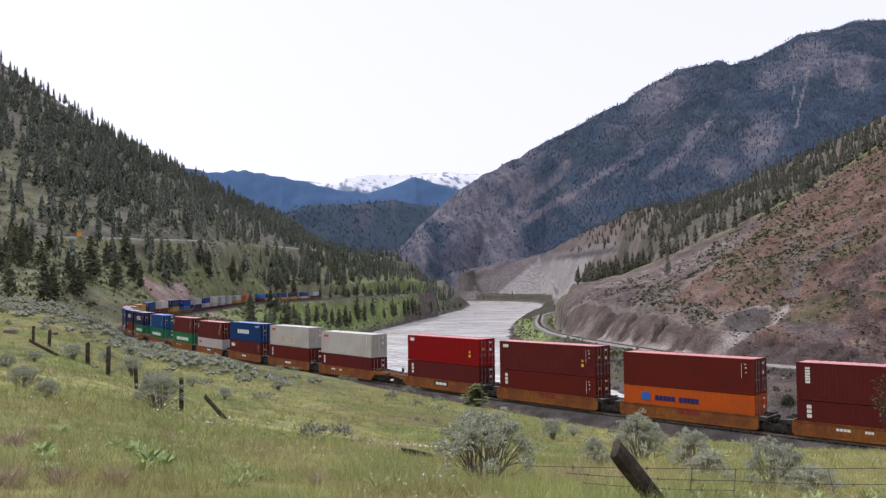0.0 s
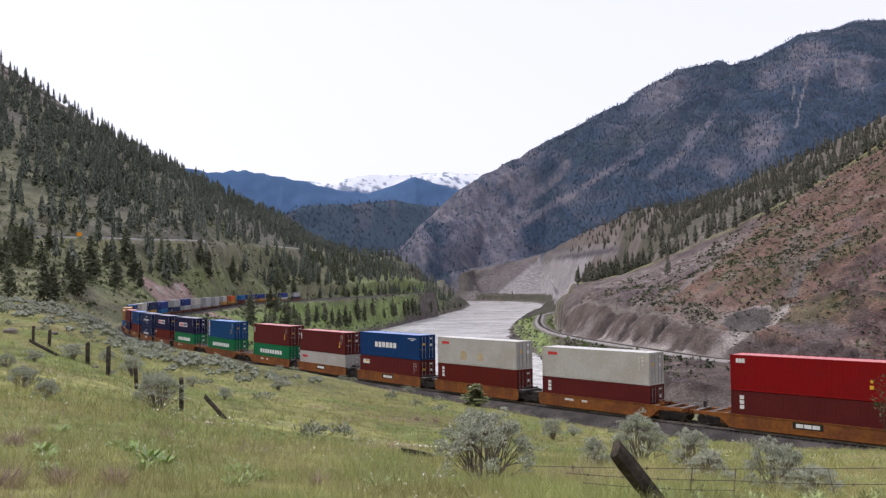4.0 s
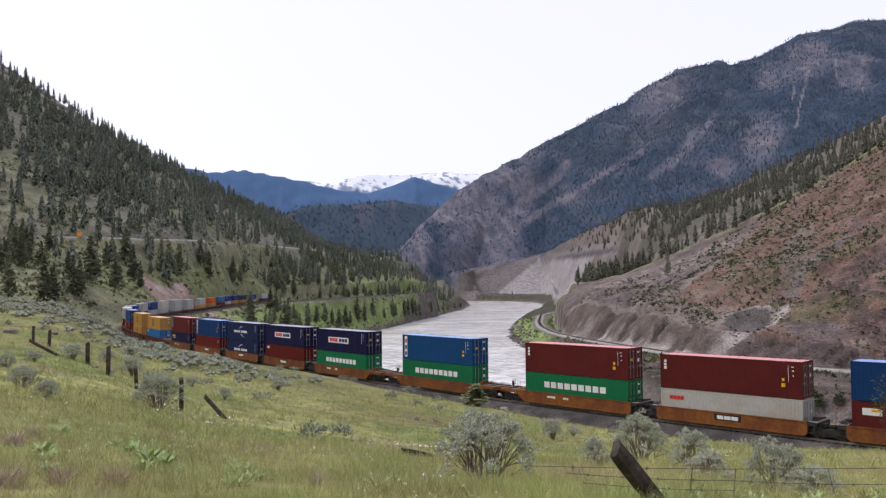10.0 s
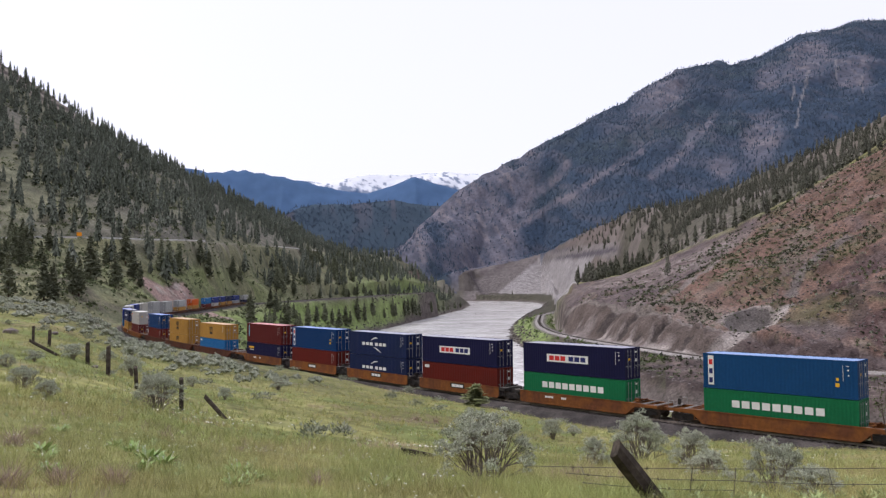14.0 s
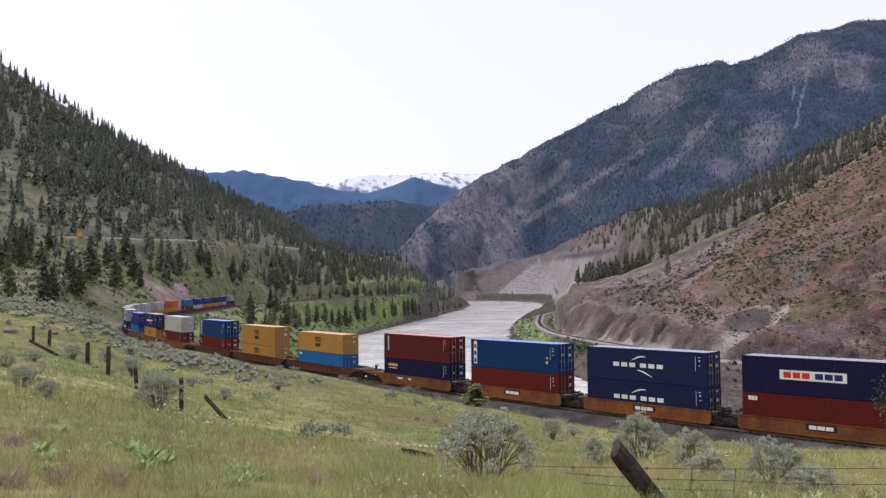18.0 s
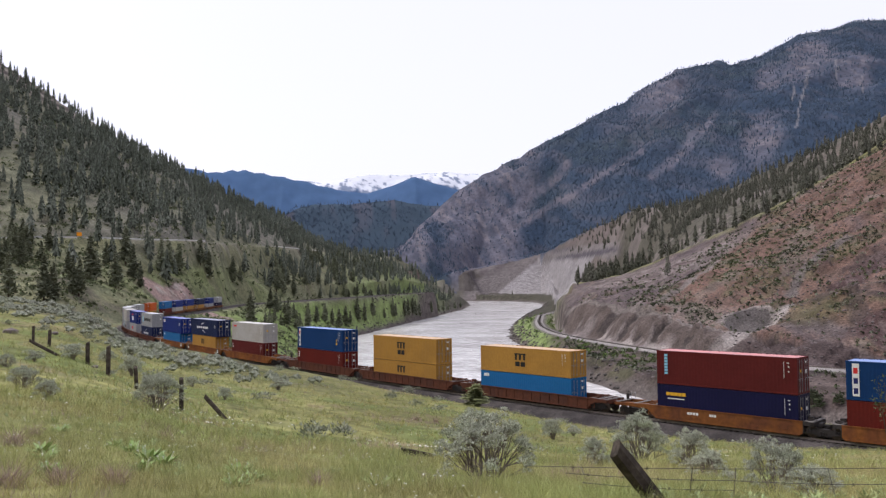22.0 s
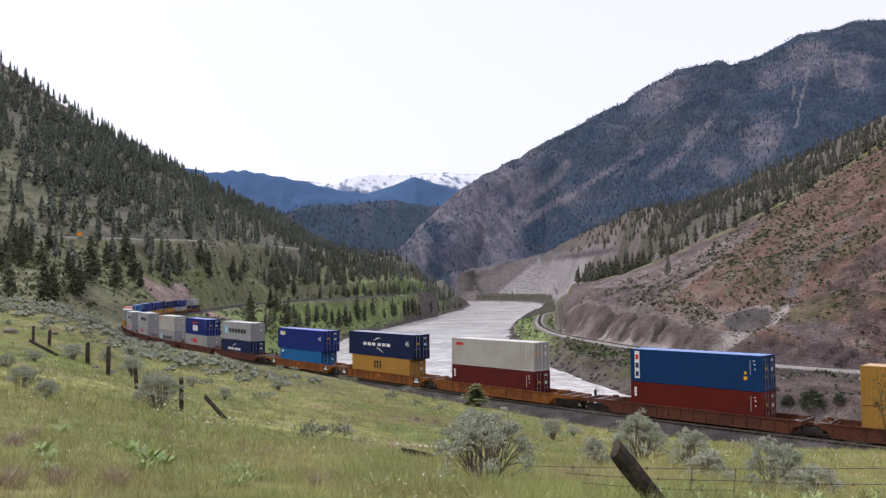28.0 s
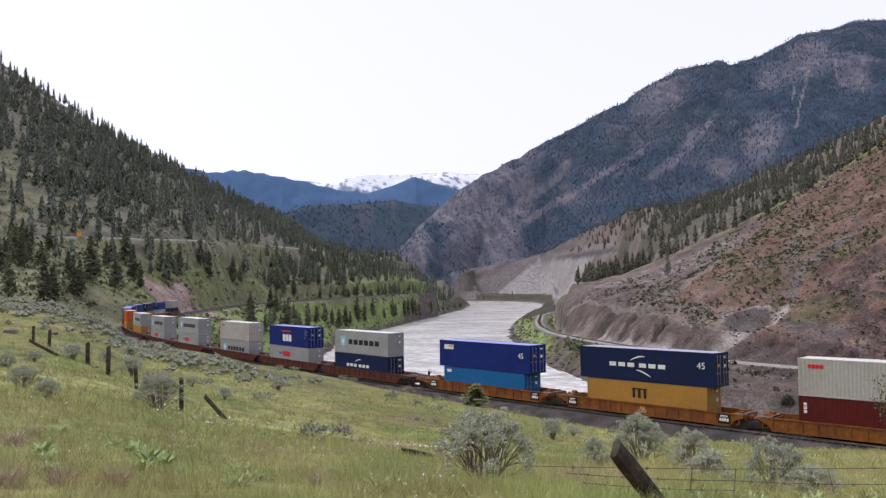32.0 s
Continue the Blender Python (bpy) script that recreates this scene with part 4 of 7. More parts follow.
def plates(rects, ink, square=False):
    """Thin plates on the near side, a mesh each: (x0, x1, z0, z1)."""
    made = []
    for x0, x1, z0, z1 in rects:
        bm = bmesh.new()
        prism(bm, [(x0, z0), (x1, z0), (x1, z1), (x0, z1)] if square else clipped(x0, x1, z0, z1), -W_BOX / 2 - 0.012, -W_BOX / 2 - 0.001)
        made.append(to_mesh("marking", bm, INK[ink]))
    return made


def blocks(count, x0, x1, z0, z1, gap=0.22):
    w = (x1 - x0) / (count + (count - 1) * gap)
    return [(x0 + i * w * (1 + gap), x0 + i * w * (1 + gap) + w, z0, z1) for i in range(count)]


def stack_of(count, x0, x1, z0, z1, gap=0.25):
    h = (z1 - z0) / (count + (count - 1) * gap)
    return [(x0, x1, z0 + i * h * (1 + gap), z0 + i * h * (1 + gap) + h) for i in range(count)]


def swoosh(cx, cz, w, h, up, ink="white"):
    """An arc like a brush stroke."""
    bm = bmesh.new()
    n = 12
    lo, hi = [], []
    for i in range(n + 1):
        a = i / n
        x = cx + (a - 0.5) * w
        z = cz + (h * math.sin(a * math.pi * 0.62) if up else h * (math.cos(a * math.pi * 0.62) - 1) + h * 0.0)
        t = 0.02 + 0.1 * a * (1 - a) * 2
        lo.append((x, z - t))
        hi.append((x, z + t))
    for i in range(n):
        prism(bm, [lo[i], lo[i + 1], hi[i + 1], hi[i]], -W_BOX / 2 - 0.012, -W_BOX / 2 - 0.001)
    return to_mesh("marking", bm, INK[ink])


def digits(text, x, z, size, ink="white"):
    cu = bpy.data.curves.new("digits", "FONT")
    cu.body, cu.size, cu.extrude, cu.align_x = text, size, 0.004, "CENTER"
    ob = bpy.data.objects.new("digits", cu)
    scene.collection.objects.link(ob)
    me = bpy.data.meshes.new_from_object(ob.evaluated_get(bpy.context.evaluated_depsgraph_get()))
    bpy.data.objects.remove(ob)
    me.transform(pose(x, -W_BOX / 2 - 0.008, z, 90, 0, 0))
    me.materials.clear()
    me.materials.append(INK[ink])
    return me


def logo_meshes(kind, L, H):
    a = -L / 2
    if kind == "six_white":
        return [plates(blocks(6, a + 0.27 * L, a + 0.63 * L, 0.4 * H, 0.62 * H, 0.3), "white", True)]
    if kind == "nine_white":
        return [plates(blocks(9, a + 0.2 * L, a + 0.8 * L, 0.52 * H, 0.72 * H, 0.3), "white", True)]
    if kind == "six_white_faint":
        return [plates([(a + 0.82 * L, a + 0.95 * L, 0.83 * H, 0.86 * H), (a + 0.87 * L, a + 0.92 * L, 0.77 * H, 0.8 * H)], "white")]
    if kind == "plate_red_navy":
        x0, x1, z0, z1 = a + 0.25 * L, a + 0.66 * L, 0.40 * H, 0.66 * H
        return [plates([(x0, x1, z0, z1)], "white"), raised(plates(blocks(3, x0 + 0.3, x0 + 0.46 * (x1 - x0), z0 + 0.15, z1 - 0.15, 0.2), "red", True)), raised(plates(blocks(3, x0 + 0.54 * (x1 - x0), x1 - 0.3, z0 + 0.15, z1 - 0.15, 0.2), "navy", True))]
    if kind == "seven_white_arcs":
        x0, x1 = a + 0.24 * L, a + 0.66 * L
        m = (x0 + x1) / 2
        return [plates(blocks(3, x0, m - 0.25, 0.43 * H, 0.56 * H, 0.35), "white", True), plates(blocks(3, m + 0.25, x1, 0.43 * H, 0.56 * H, 0.35), "white", True), swoosh(m + 0.1, 0.64 * H, 1.5, 0.38, True), swoosh(m + 0.7, 0.34 * H, 1.5, 0.38, False)]
    if kind == "m_sc":
        x0 = a + 0.40 * L
        z0, z1 = 0.52 * H, 0.78 * H
        m = [(x0, x0 + 1.55, z1 - 0.13, z1)] + [(x0 + k, x0 + k + 0.27, z0, z1 - 0.13) for k in (0.06, 0.62, 1.2)]
        return [plates(m, "black"), plates(blocks(2, x0 + 0.1, x0 + 1.45, 0.27 * H, 0.45 * H, 0.2), "black")]
    if kind == "m_low":
        x0 = a + 0.40 * L
        z0, z1 = 0.50 * H, 0.80 * H
        return [plates([(x0, x0 + 1.55, z1 - 0.13, z1)] + [(x0 + k, x0 + k + 0.27, z0, z1 - 0.13) for k in (0.06, 0.62, 1.2)], "black")]
    if kind == "star_six_dark":
        sx, sz = a + 0.17 * L, 0.52 * H
        return [plates([(sx - 0.62, sx + 0.62, sz - 0.62, sz + 0.62)], "cyan"), raised(star_mesh(sx, sz, 0.5)), plates(blocks(6, a + 0.28 * L, a + 0.84 * L, 0.4 * H, 0.62 * H, 0.35), "black", True)]
    if kind == "three_white_red":
        return [plates(blocks(3, a + 0.36 * L, a + 0.58 * L, 0.24 * H, 0.58 * H, 0.14), "white", True), plates([(a + 0.33 * L, a + 0.56 * L, 0.7 * H, 0.78 * H)], "red")]
    if kind == "four_red":
        return [plates(blocks(4, a + 0.06 * L, a + 0.155 * L, 0.75 * H, 0.85 * H, 0.1), "red")]
    if kind == "four_red_low":
        return [plates(blocks(4, a + 0.07 * L, a + 0.18 * L, 0.66 * H, 0.78 * H, 0.1), "red")]
    if kind == "column_white":
        return [plates(stack_of(3, a + 0.03 * L, a + 0.05 * L, 0.56 * H, 0.84 * H), "white")]
    if kind == "column_six":
        return [plates(stack_of(6, a + 0.055 * L, a + 0.085 * L, 0.45 * H, 0.88 * H), "white")]
    if kind == "column_six_low":
        return [plates(stack_of(3, a + 0.06 * L, a + 0.09 * L, 0.5 * H, 0.88 * H), "white")]
    if kind == "banner_white":
        z_ = [0.16 * H + k * 0.26 * H for k in range(3)]
        bars = [(a + 0.043 * L, a + 0.068 * L, q, q + 0.15 * H) for q in z_]
        return [plates([(a + 0.036 * L, a + 0.076 * L, 0.1 * H, 0.94 * H)], "white"), raised(plates(bars[2:], "red", True)), raised(plates(bars[:2], "navy", True))]
    if kind == "banner_dark":
        return [plates(stack_of(7, a + 0.06 * L, a + 0.085 * L, 0.3 * H, 0.9 * H), "cyan")]
    if kind == "two_white":
        return [plates(blocks(3, a + 0.04 * L, a + 0.10 * L, 0.78 * H, 0.9 * H, 0.1), "white")]
    if kind == "sign_small":
        return [plates([(a + 0.06 * L, a + 0.17 * L, 0.66 * H, 0.84 * H)], "white"), raised(plates([(a + 0.11 * L, a + 0.16 * L, 0.75 * H, 0.82 * H)], "yellow"))]
    if kind == "five_yellow":
        return [plates(blocks(5, a + 0.07 * L, a + 0.22 * L, 0.68 * H, 0.78 * H, 0.1), "yellow"), plates([(a + 0.08 * L, a + 0.21 * L, 0.58 * H, 0.61 * H)], "white")]
    if kind == "square_words":
        return [plates([(a + 0.15 * L, a + 0.22 * L, 0.52 * H, 0.80 * H)], "blue"), plates(blocks(5, a + 0.26 * L, a + 0.42 * L, 0.55 * H, 0.72 * H, 0.12), "navy"), plates(blocks(5, a + 0.45 * L, a + 0.60 * L, 0.55 * H, 0.72 * H, 0.12), "navy")]
    if kind == "tilted_red":
        return [plates([(a + 0.36 * L, a + 0.55 * L, 0.5 * H, 0.74 * H)], "red"), plates([(a + 0.26 * L, a + 0.34 * L, 0.58 * H, 0.68 * H)], "blue")]
    if kind == "forty_five":
        return [digits("45", L / 2 - 1.25, 0.52 * H, 0.8)]
    if kind == "codes":
        b = L / 2
        return [plates([(b - 1.05, b - 1.02, 0.45 * H, 0.88 * H), (b - 0.8, b - 0.6, 0.84 * H, 0.86 * H), (b - 0.72, b - 0.6, 0.73 * H, 0.77 * H), (b - 0.7, b - 0.6, 0.6 * H, 0.63 * H)], "white")]
    if kind == "hazard":
        b = L / 2
        return [plates([(b - 1.6, b - 1.3, 0.30 * H, 0.40 * H), (b - 1.55, b - 1.35, 0.46 * H, 0.54 * H)], "yellow")]
    if kind == "patches":
        return [plates([(a + 0.31 * L, a + 0.39 * L, 0.2 * H, 0.52 * H), (a + 0.53 * L, a + 0.6 * L, 0.2 * H, 0.48 * H)], "beige")]
    return []


def flat_list(items):
    out = []
    for it in items:
        out += flat_list(it) if isinstance(it, list) else [it]
    return out


def raised(me):
    for it in flat_list([me]):
        it.transform(Matrix.Translation((0, -0.006, 0)))
    return me


def star_mesh(cx, cz, r):
    bm = bmesh.new()
    pts = []
    for i in range(14):
        q = r if i % 2 == 0 else r * 0.42
        pts.append((cx + q * math.sin(i * math.pi / 7), cz + q * math.cos(i * math.pi / 7)))
    prism(bm, pts, -W_BOX / 2 - 0.012, -W_BOX / 2 - 0.001)
    return to_mesh("marking", bm, INK["white"])


WORDS = {"maroon": "dark maroon", "brick": "brick-red", "scarlet": "bright red", "orange": "orange", "white": "off-white", "grey": "light grey", "blue": "blue", "royal": "royal blue", "navy": "navy blue", "ink": "inky navy", "azure": "bright blue", "sky": "light blue", "green": "green", "yellow": "mustard yellow"}


def container(colour, length, height, logos, upper):
    thing = new("shipping_container")
    where = "stacked on another container" if upper else "riding low in a well car"
    tagged(thing, f"{WORDS[colour]} corrugated steel shipping container {where}", "shipping container", group="containers on the train")
    paint_ = PAINT[colour]
    key = (colour, length, height)
    part("frame", kept(("frame", *key), lambda: box_frame(length, height, paint_)), thing)
    side = kept(("side", *key), lambda: corrugated(length - 0.32, height - 0.24, paint_))
    part("side_panel", side, thing, "", pose(0, -W_BOX / 2 + 0.006, 0.15))
    part("side_panel", side, thing, "", pose(0, W_BOX / 2 - 0.006, 0.15, 0, 0, 180))
    end = kept(("end", *key), lambda: corrugated(W_BOX - 0.32, height - 0.26, paint_))
    part("end_panel", end, thing, "", pose(-length / 2 + 0.012, 0, 0.14, 0, 0, -90))
    part("roof", kept(("roof", *key), lambda: roof_mesh(length, height, ROOF[colour])), thing, "sun-faded dusty roof with sky glare painted in")
    door = kept(("door", colour, height), lambda: door_mesh(height, paint_))
    bar = kept(("rod", height), lambda: rod_mesh(height))
    for flip in (0, 180):
        d = part("door", door, thing, "", Matrix.Translation((length / 2 - 0.02, 0, 0.14)) @ (pose(0, 0, 0) if not flip else Matrix.Diagonal((1, -1, 1, 1))))
        for y in (0.3, 0.78):
            part("lock_rod", bar, d, "", pose(0.045, y, 0))
        if not flip:
            part("label", kept(("code_label", height), lambda: door_label(0.4, 0.7, 0.78 * height, 0.83 * height, "white")), d, "white painted code")
            part("label", kept(("data_label", height), lambda: door_label(0.42, 0.68, 0.5 * height, 0.6 * height, "white")), d, "white painted weights")
        elif len(logos) > 1:
            part("label", kept(("owner_label", height), lambda: door_label(0.4, 0.68, 0.55 * height, 0.62 * height, "yellow")), d, "yellow sticker")
    for logo in logos:
        for me in kept(("logo", logo, length, height), lambda: flat_list(logo_meshes(logo, length, height))):
            part("marking", me, thing)
    return thing


# ---- well cars ----
WELLS = {"orange": ((0.25, 0.09, 0.02), (0.15, 0.05, 0.018)), "amber": ((0.215, 0.078, 0.02), (0.12, 0.042, 0.018)), "rust": ((0.118, 0.04, 0.022), (0.075, 0.029, 0.02)), "brown": ((0.12, 0.036, 0.022), (0.075, 0.027, 0.02))}
WELL_PAINT = {k: material("well_" + k, a, 0.6, vary=0.28, size=0.3, second=b, second_size=1.6, spec=0.25) for k, (a, b) in WELLS.items()}
M_UNDER = material("grimy_running_gear", (0.035, 0.03, 0.028), 0.75, vary=0.4, size=0.2)
M_GRATE = material("pale_walkway_grating", (0.27, 0.25, 0.235), 0.65, metal=0.2, vary=0.35, size=0.15)
M_WHEEL = material("wheel_steel", (0.09, 0.07, 0.06), 0.5, metal=0.6, vary=0.3, size=0.2)


def sill_mesh(half, back, front, mat, ribs):
    """The near side of a well; y runs outwards to -y from 0."""
    bm = bmesh.new()
    if not ribs:
        prism(bm, [(-half - 0.1, 0.34), (-half - 0.1, 1.3), (half + 0.1, 1.3), (half + 0.1, 0.34), (half - 0.15, 0.16), (-half + 0.15, 0.16)], -0.03, 0.03)
        box(bm, -half - 0.1, half + 0.1, -0.07, -0.03, 1.23, 1.305)
        box(bm, -half + 0.1, half - 0.1, -0.07, -0.03, 0.155, 0.26)
        for k in range(5):
            x = -half + 1.3 + k * (2 * half - 2.6) / 4
            box(bm, x - 0.5, x + 0.5, -0.05, -0.03, 0.52, 0.56)
        return to_mesh("side_sill", bm, mat)
    out = [(-back, 1.0), (-back, 1.24), (-half - 0.2, 1.3), (half + 0.2, 1.3), (front, 1.24), (front, 1.0), (half + 0.75, 0.92), (half + 0.25, 0.72), (half - 0.15, 0.24), (-half + 0.15, 0.24), (-half - 0.25, 0.72), (-half - 0.75, 0.92)]
    prism(bm, out, -0.03, 0.03)
    box(bm, -half - 0.2, half + 0.2, -0.10, -0.03, 1.2, 1.305)
    box(bm, -half + 0.1, half - 0.1, -0.09, -0.03, 0.23, 0.36)
    if ribs:
        n = int(2 * half / 1.15)
        for i in range(n + 1):
            x = -half + 0.2 + i * (2 * half - 0.4) / n
            box(bm, x - 0.04, x + 0.04, -0.085, -0.03, 0.36, 1.2)
    return to_mesh("side_sill", bm, mat)


def deck_mesh(half, end, mat):
    """The end of a well, towards +x: bulkhead, slanting beams and the platform over the truck."""
    bm = bmesh.new()
    box(bm, half - 0.1, half, -1.3, 1.3, 0.25, 1.15)
    box(bm, half, end + 0.3, -0.35, 0.35, 0.78, 1.08)
    for s in (-1, 1):
        prism(bm, [(half, 0.95), (end, 0.95), (end, 1.2), (half, 1.3)], *sorted((s * 1.3, s * 1.18)))
    box(bm, end - 0.12, end, -1.3, 1.3, 0.92, 1.2)
    if half < 7 and end - half > 2.2:  # the free end of a set: the sides run on over the truck
        for s in (-1, 1):
            prism(bm, [(half + 0.1, 0.34), (half + 0.7, 0.9), (end - 0.5, 1.0), (end, 1.0), (end, 1.2), (half + 0.1, 1.3)], *sorted((s * 1.39, s * 1.31)))
    for y in (-1.32, 1.32):
        for z in (0.45, 0.7):
            rod(bm, (half + 0.15, y, z), (half + 0.6, y, z), 0.02, sides=4)
        box(bm, half + 0.1, half + 0.16, y - 0.03, y + 0.03, 0.4, 1.2)
        box(bm, half + 0.58, half + 0.64, y - 0.03, y + 0.03, 0.4, 1.2)
    for y in (-0.7, 0.15, 0.75):
        rod(bm, (half + 0.2, y, 1.25), (half + 0.75, y + 0.1, 1.42), 0.09, 0.07, 7)
    box(bm, half + 0.2, half + 0.6, -0.5, -0.1, 1.2, 1.55)
    rod(bm, (end, 0, 0.88), (end + 0.75, 0, 0.88), 0.12, 0.16, 6)
    return to_mesh("end_deck", bm, mat)


def grate_mesh(half, end):
    bm = bmesh.new()
    for x in ([half + 0.12, end - 0.42] if end - half < 1.6 else [half + 0.12, (half + end) / 2 - 0.2, end - 0.42]):
        for k in range(4):
            box(bm, x + 0.1 * k, x + 0.1 * k + 0.055, -1.28, 1.28, 1.24, 1.275)
        for y in (-1.2, -0.4, 0.4, 1.2):
            box(bm, x, x + 0.36, y - 0.03, y + 0.03, 1.2, 1.242)
    return to_mesh("walkway", bm, M_GRATE)


def rail_mesh(end, y):
    bm = bmesh.new()
    rod(bm, (end - 0.1, y, 1.2), (end - 0.1, y, 1.87), 0.02, sides=5)
    rod(bm, (end - 0.55, y, 1.25), (end - 0.55, y, 1.87), 0.02, sides=5)
    rod(bm, (end - 0.08, y, 1.85), (end - 0.57, y, 1.85), 0.02, sides=5)
    return to_mesh("handrail", bm, M_STEEL)


def brake_mesh():
    bm = bmesh.new()
    n, r = 12, 0.28
    pts = [(r * math.cos(2 * math.pi * i / n), r * math.sin(2 * math.pi * i / n)) for i in range(n)]
    for i in range(n):
        rod(bm, (0, *pts[i]), (0, *pts[(i + 1) % n]), 0.022, sides=5)
    for i in range(0, n, 3):
        rod(bm, (0, 0, 0), (0, *pts[i]), 0.015, sides=4)
    box(bm, -0.2, -0.02, -0.1, 0.1, -0.45, 0.05)
    return to_mesh("brake_wheel", bm, M_UNDER)


def floor_mesh(half):
    bm = bmesh.new()
    for i in range(7):
        x = -half + 0.3 + i * (2 * half - 0.6) / 6
        box(bm, x - 0.12, x + 0.12, -1.3, 1.3, 0.2, 0.275)
    box(bm, -half, half, -0.2, 0.2, 0.2, 0.27)
    return to_mesh("floor_beams", bm, M_UNDER)


def side_plate(rects, ink, y):
    made = []
    for x0, x1, z0, z1 in rects:
        bm = bmesh.new()
        box(bm, x0, x1, y - 0.008, y, z0, z1)
        made.append(to_mesh("marking", bm, INK[ink]))
    return made


def marks(meshes, thing, label=""):
    for me in meshes:
        part("marking", me, thing, label)


def well_car(colour, half, back, front, sign, brake):
    thing = new("well_car")
    words = {"orange": "orange-painted", "amber": "weathered amber", "rust": "rust-brown", "brown": "dark rusty brown"}[colour]
    tagged(thing, f"{words} steel container well car on the railway track", "freight car", group="well cars of the train")
    ribbed = half > 7
    part("side_sill", kept(("sill", colour, half, back, front), lambda: sill_mesh(half, back, front, WELL_PAINT[colour], ribbed)), thing, "", pose(0, -1.36, 0))
    part("side_sill", kept(("sill", colour, half, front, back), lambda: sill_mesh(half, front, back, WELL_PAINT[colour], ribbed)), thing, "", pose(0, 1.36, 0, 0, 0, 180))
    for turn, end in ((0, front), (180, back)):
        d = part("end_deck", kept(("deck", colour, half, end), lambda: deck_mesh(half, end, WELL_PAINT[colour] if ribbed or end - half > 2.2 else M_UNDER)), thing, "", pose(0, 0, 0, 0, 0, turn))
        part("walkway", kept(("grate", half, end), lambda: grate_mesh(half, end)), d, "pale metal walkway grating")
    part("floor_beams", kept(("floor", half), lambda: floor_mesh(half)), thing)
    if brake:
        for y in (-1.25, 1.25):
            part("handrail", kept(("hand", back, y), lambda: rail_mesh(back, y)), thing, "", pose(0, 0, 0, 0, 0, 180))
        part("brake_wheel", kept("brake", brake_mesh), thing, "", pose(-back + 0.3, 0.5, 1.75))
    y = -1.36 - 0.031
    if sign == "black_plate":
        marks(kept(("plate", sign), lambda: side_plate([(-1.1, 1.2, 0.62, 1.12)], "black", y)), thing, "black name plate")
        marks(kept(("plate2", sign), lambda: side_plate(blocks(3, -0.85, 0.95, 0.72, 1.02, 0.12), "white", y - 0.009)), thing)
    elif sign == "maroon_letters":
        marks(kept(("plate", sign, half), lambda: side_plate(blocks(3, -0.6, 1.4, 0.75, 1.25, 0.15), "maroon", y)), thing)
    elif sign == "white_number":
        marks(kept(("plate", sign), lambda: side_plate(blocks(4, -3.2, -2.2, 0.8, 1.0, 0.2) + blocks(3, -1.2, -0.6, 0.8, 1.0, 0.2), "white", y)), thing)
    elif sign == "end_boards":
        for x in (half - 1.15, -half + 0.1):
            marks(kept(("board", x), lambda: side_plate([(x, x + 1.05, 0.42, 1.28)], "black", y - 0.056)), thing, "black data board")
            marks(kept(("board2", x), lambda: side_plate(blocks(4, x + 0.12, x + 0.92, 0.6, 0.84, 0.2) + [(x + 0.2, x + 0.85, 1.0, 1.08), (x + 0.2, x + 0.7, 0.92, 0.96)], "white", y - 0.065)), thing)
        marks(kept(("small", half), lambda: side_plate([(-0.3, 0.2, 0.75, 1.05)], "orange", y)), thing)
    return thing


def wheel_mesh():
    bm = bmesh.new()
    for s in (-1, 1):
        rod(bm, (0, s * 0.69, 0), (0, s * 0.73, 0), 0.485, 0.47, 18)
        rod(bm, (0, s * 0.73, 0), (0, s * 0.83, 0), 0.46, 0.455, 18)
        rod(bm, (0, s * 0.831, 0), (0, s * 0.86, 0), 0.16, 0.14, 10)
        for k in range(3):
            a = k * 2 * math.pi / 3
            box(bm, 0.28 * math.cos(a) - 0.03, 0.28 * math.cos(a) + 0.03, *sorted((s * 0.832, s * 0.838)), 0.28 * math.sin(a) - 0.03, 0.28 * math.sin(a) + 0.03)
    rod(bm, (0, -1.0, 0), (0, 1.0, 0), 0.08, 0.08, 8)
    return to_mesh("wheelset", bm, M_WHEEL)


def frame_mesh():
    bm = bmesh.new()
    prism(bm, [(-1.15, 0.38), (-1.15, 0.62), (-0.6, 0.78), (0.6, 0.78), (1.15, 0.62), (1.15, 0.38), (0.75, 0.36), (0.4, 0.2), (-0.4, 0.2), (-0.75, 0.36)], -0.06, 0.06)
    for x in (-0.9, 0.9):
        rod(bm, (x, -0.1, 0.46), (x, 0.1, 0.46), 0.14, 0.14, 8)
    for x in (-0.18, 0.0, 0.18):
        rod(bm, (x, -0.09, 0.28), (x, -0.09, 0.55), 0.06, 0.06, 6)
    return to_mesh("side_frame", bm, M_UNDER)


def bolster_mesh():
    bm = bmesh.new()
    box(bm, -0.25, 0.25, -1.05, 1.05, 0.45, 0.72)
    rod(bm, (0, 0, 0.7), (0, 0, 0.8), 0.3, 0.3, 12)
    return to_mesh("bolster", bm, M_UNDER)


def bogie():
    thing = new("bogie")
    tagged(thing, "dark grimy two-axle freight truck under the well cars", "railway bogie", group="bogies of the train")
    for y in (-1.02, 1.02):
        part("side_frame", kept("bogie_frame", frame_mesh), thing, "", pose(0, y, 0))
    part("bolster", kept("bolster", bolster_mesh), thing)
    pairs = [part("wheelset", kept("wheelset", wheel_mesh), thing, "", pose(x, 0, 0.46)) for x in (-0.9, 0.9)]
    return thing, pairs


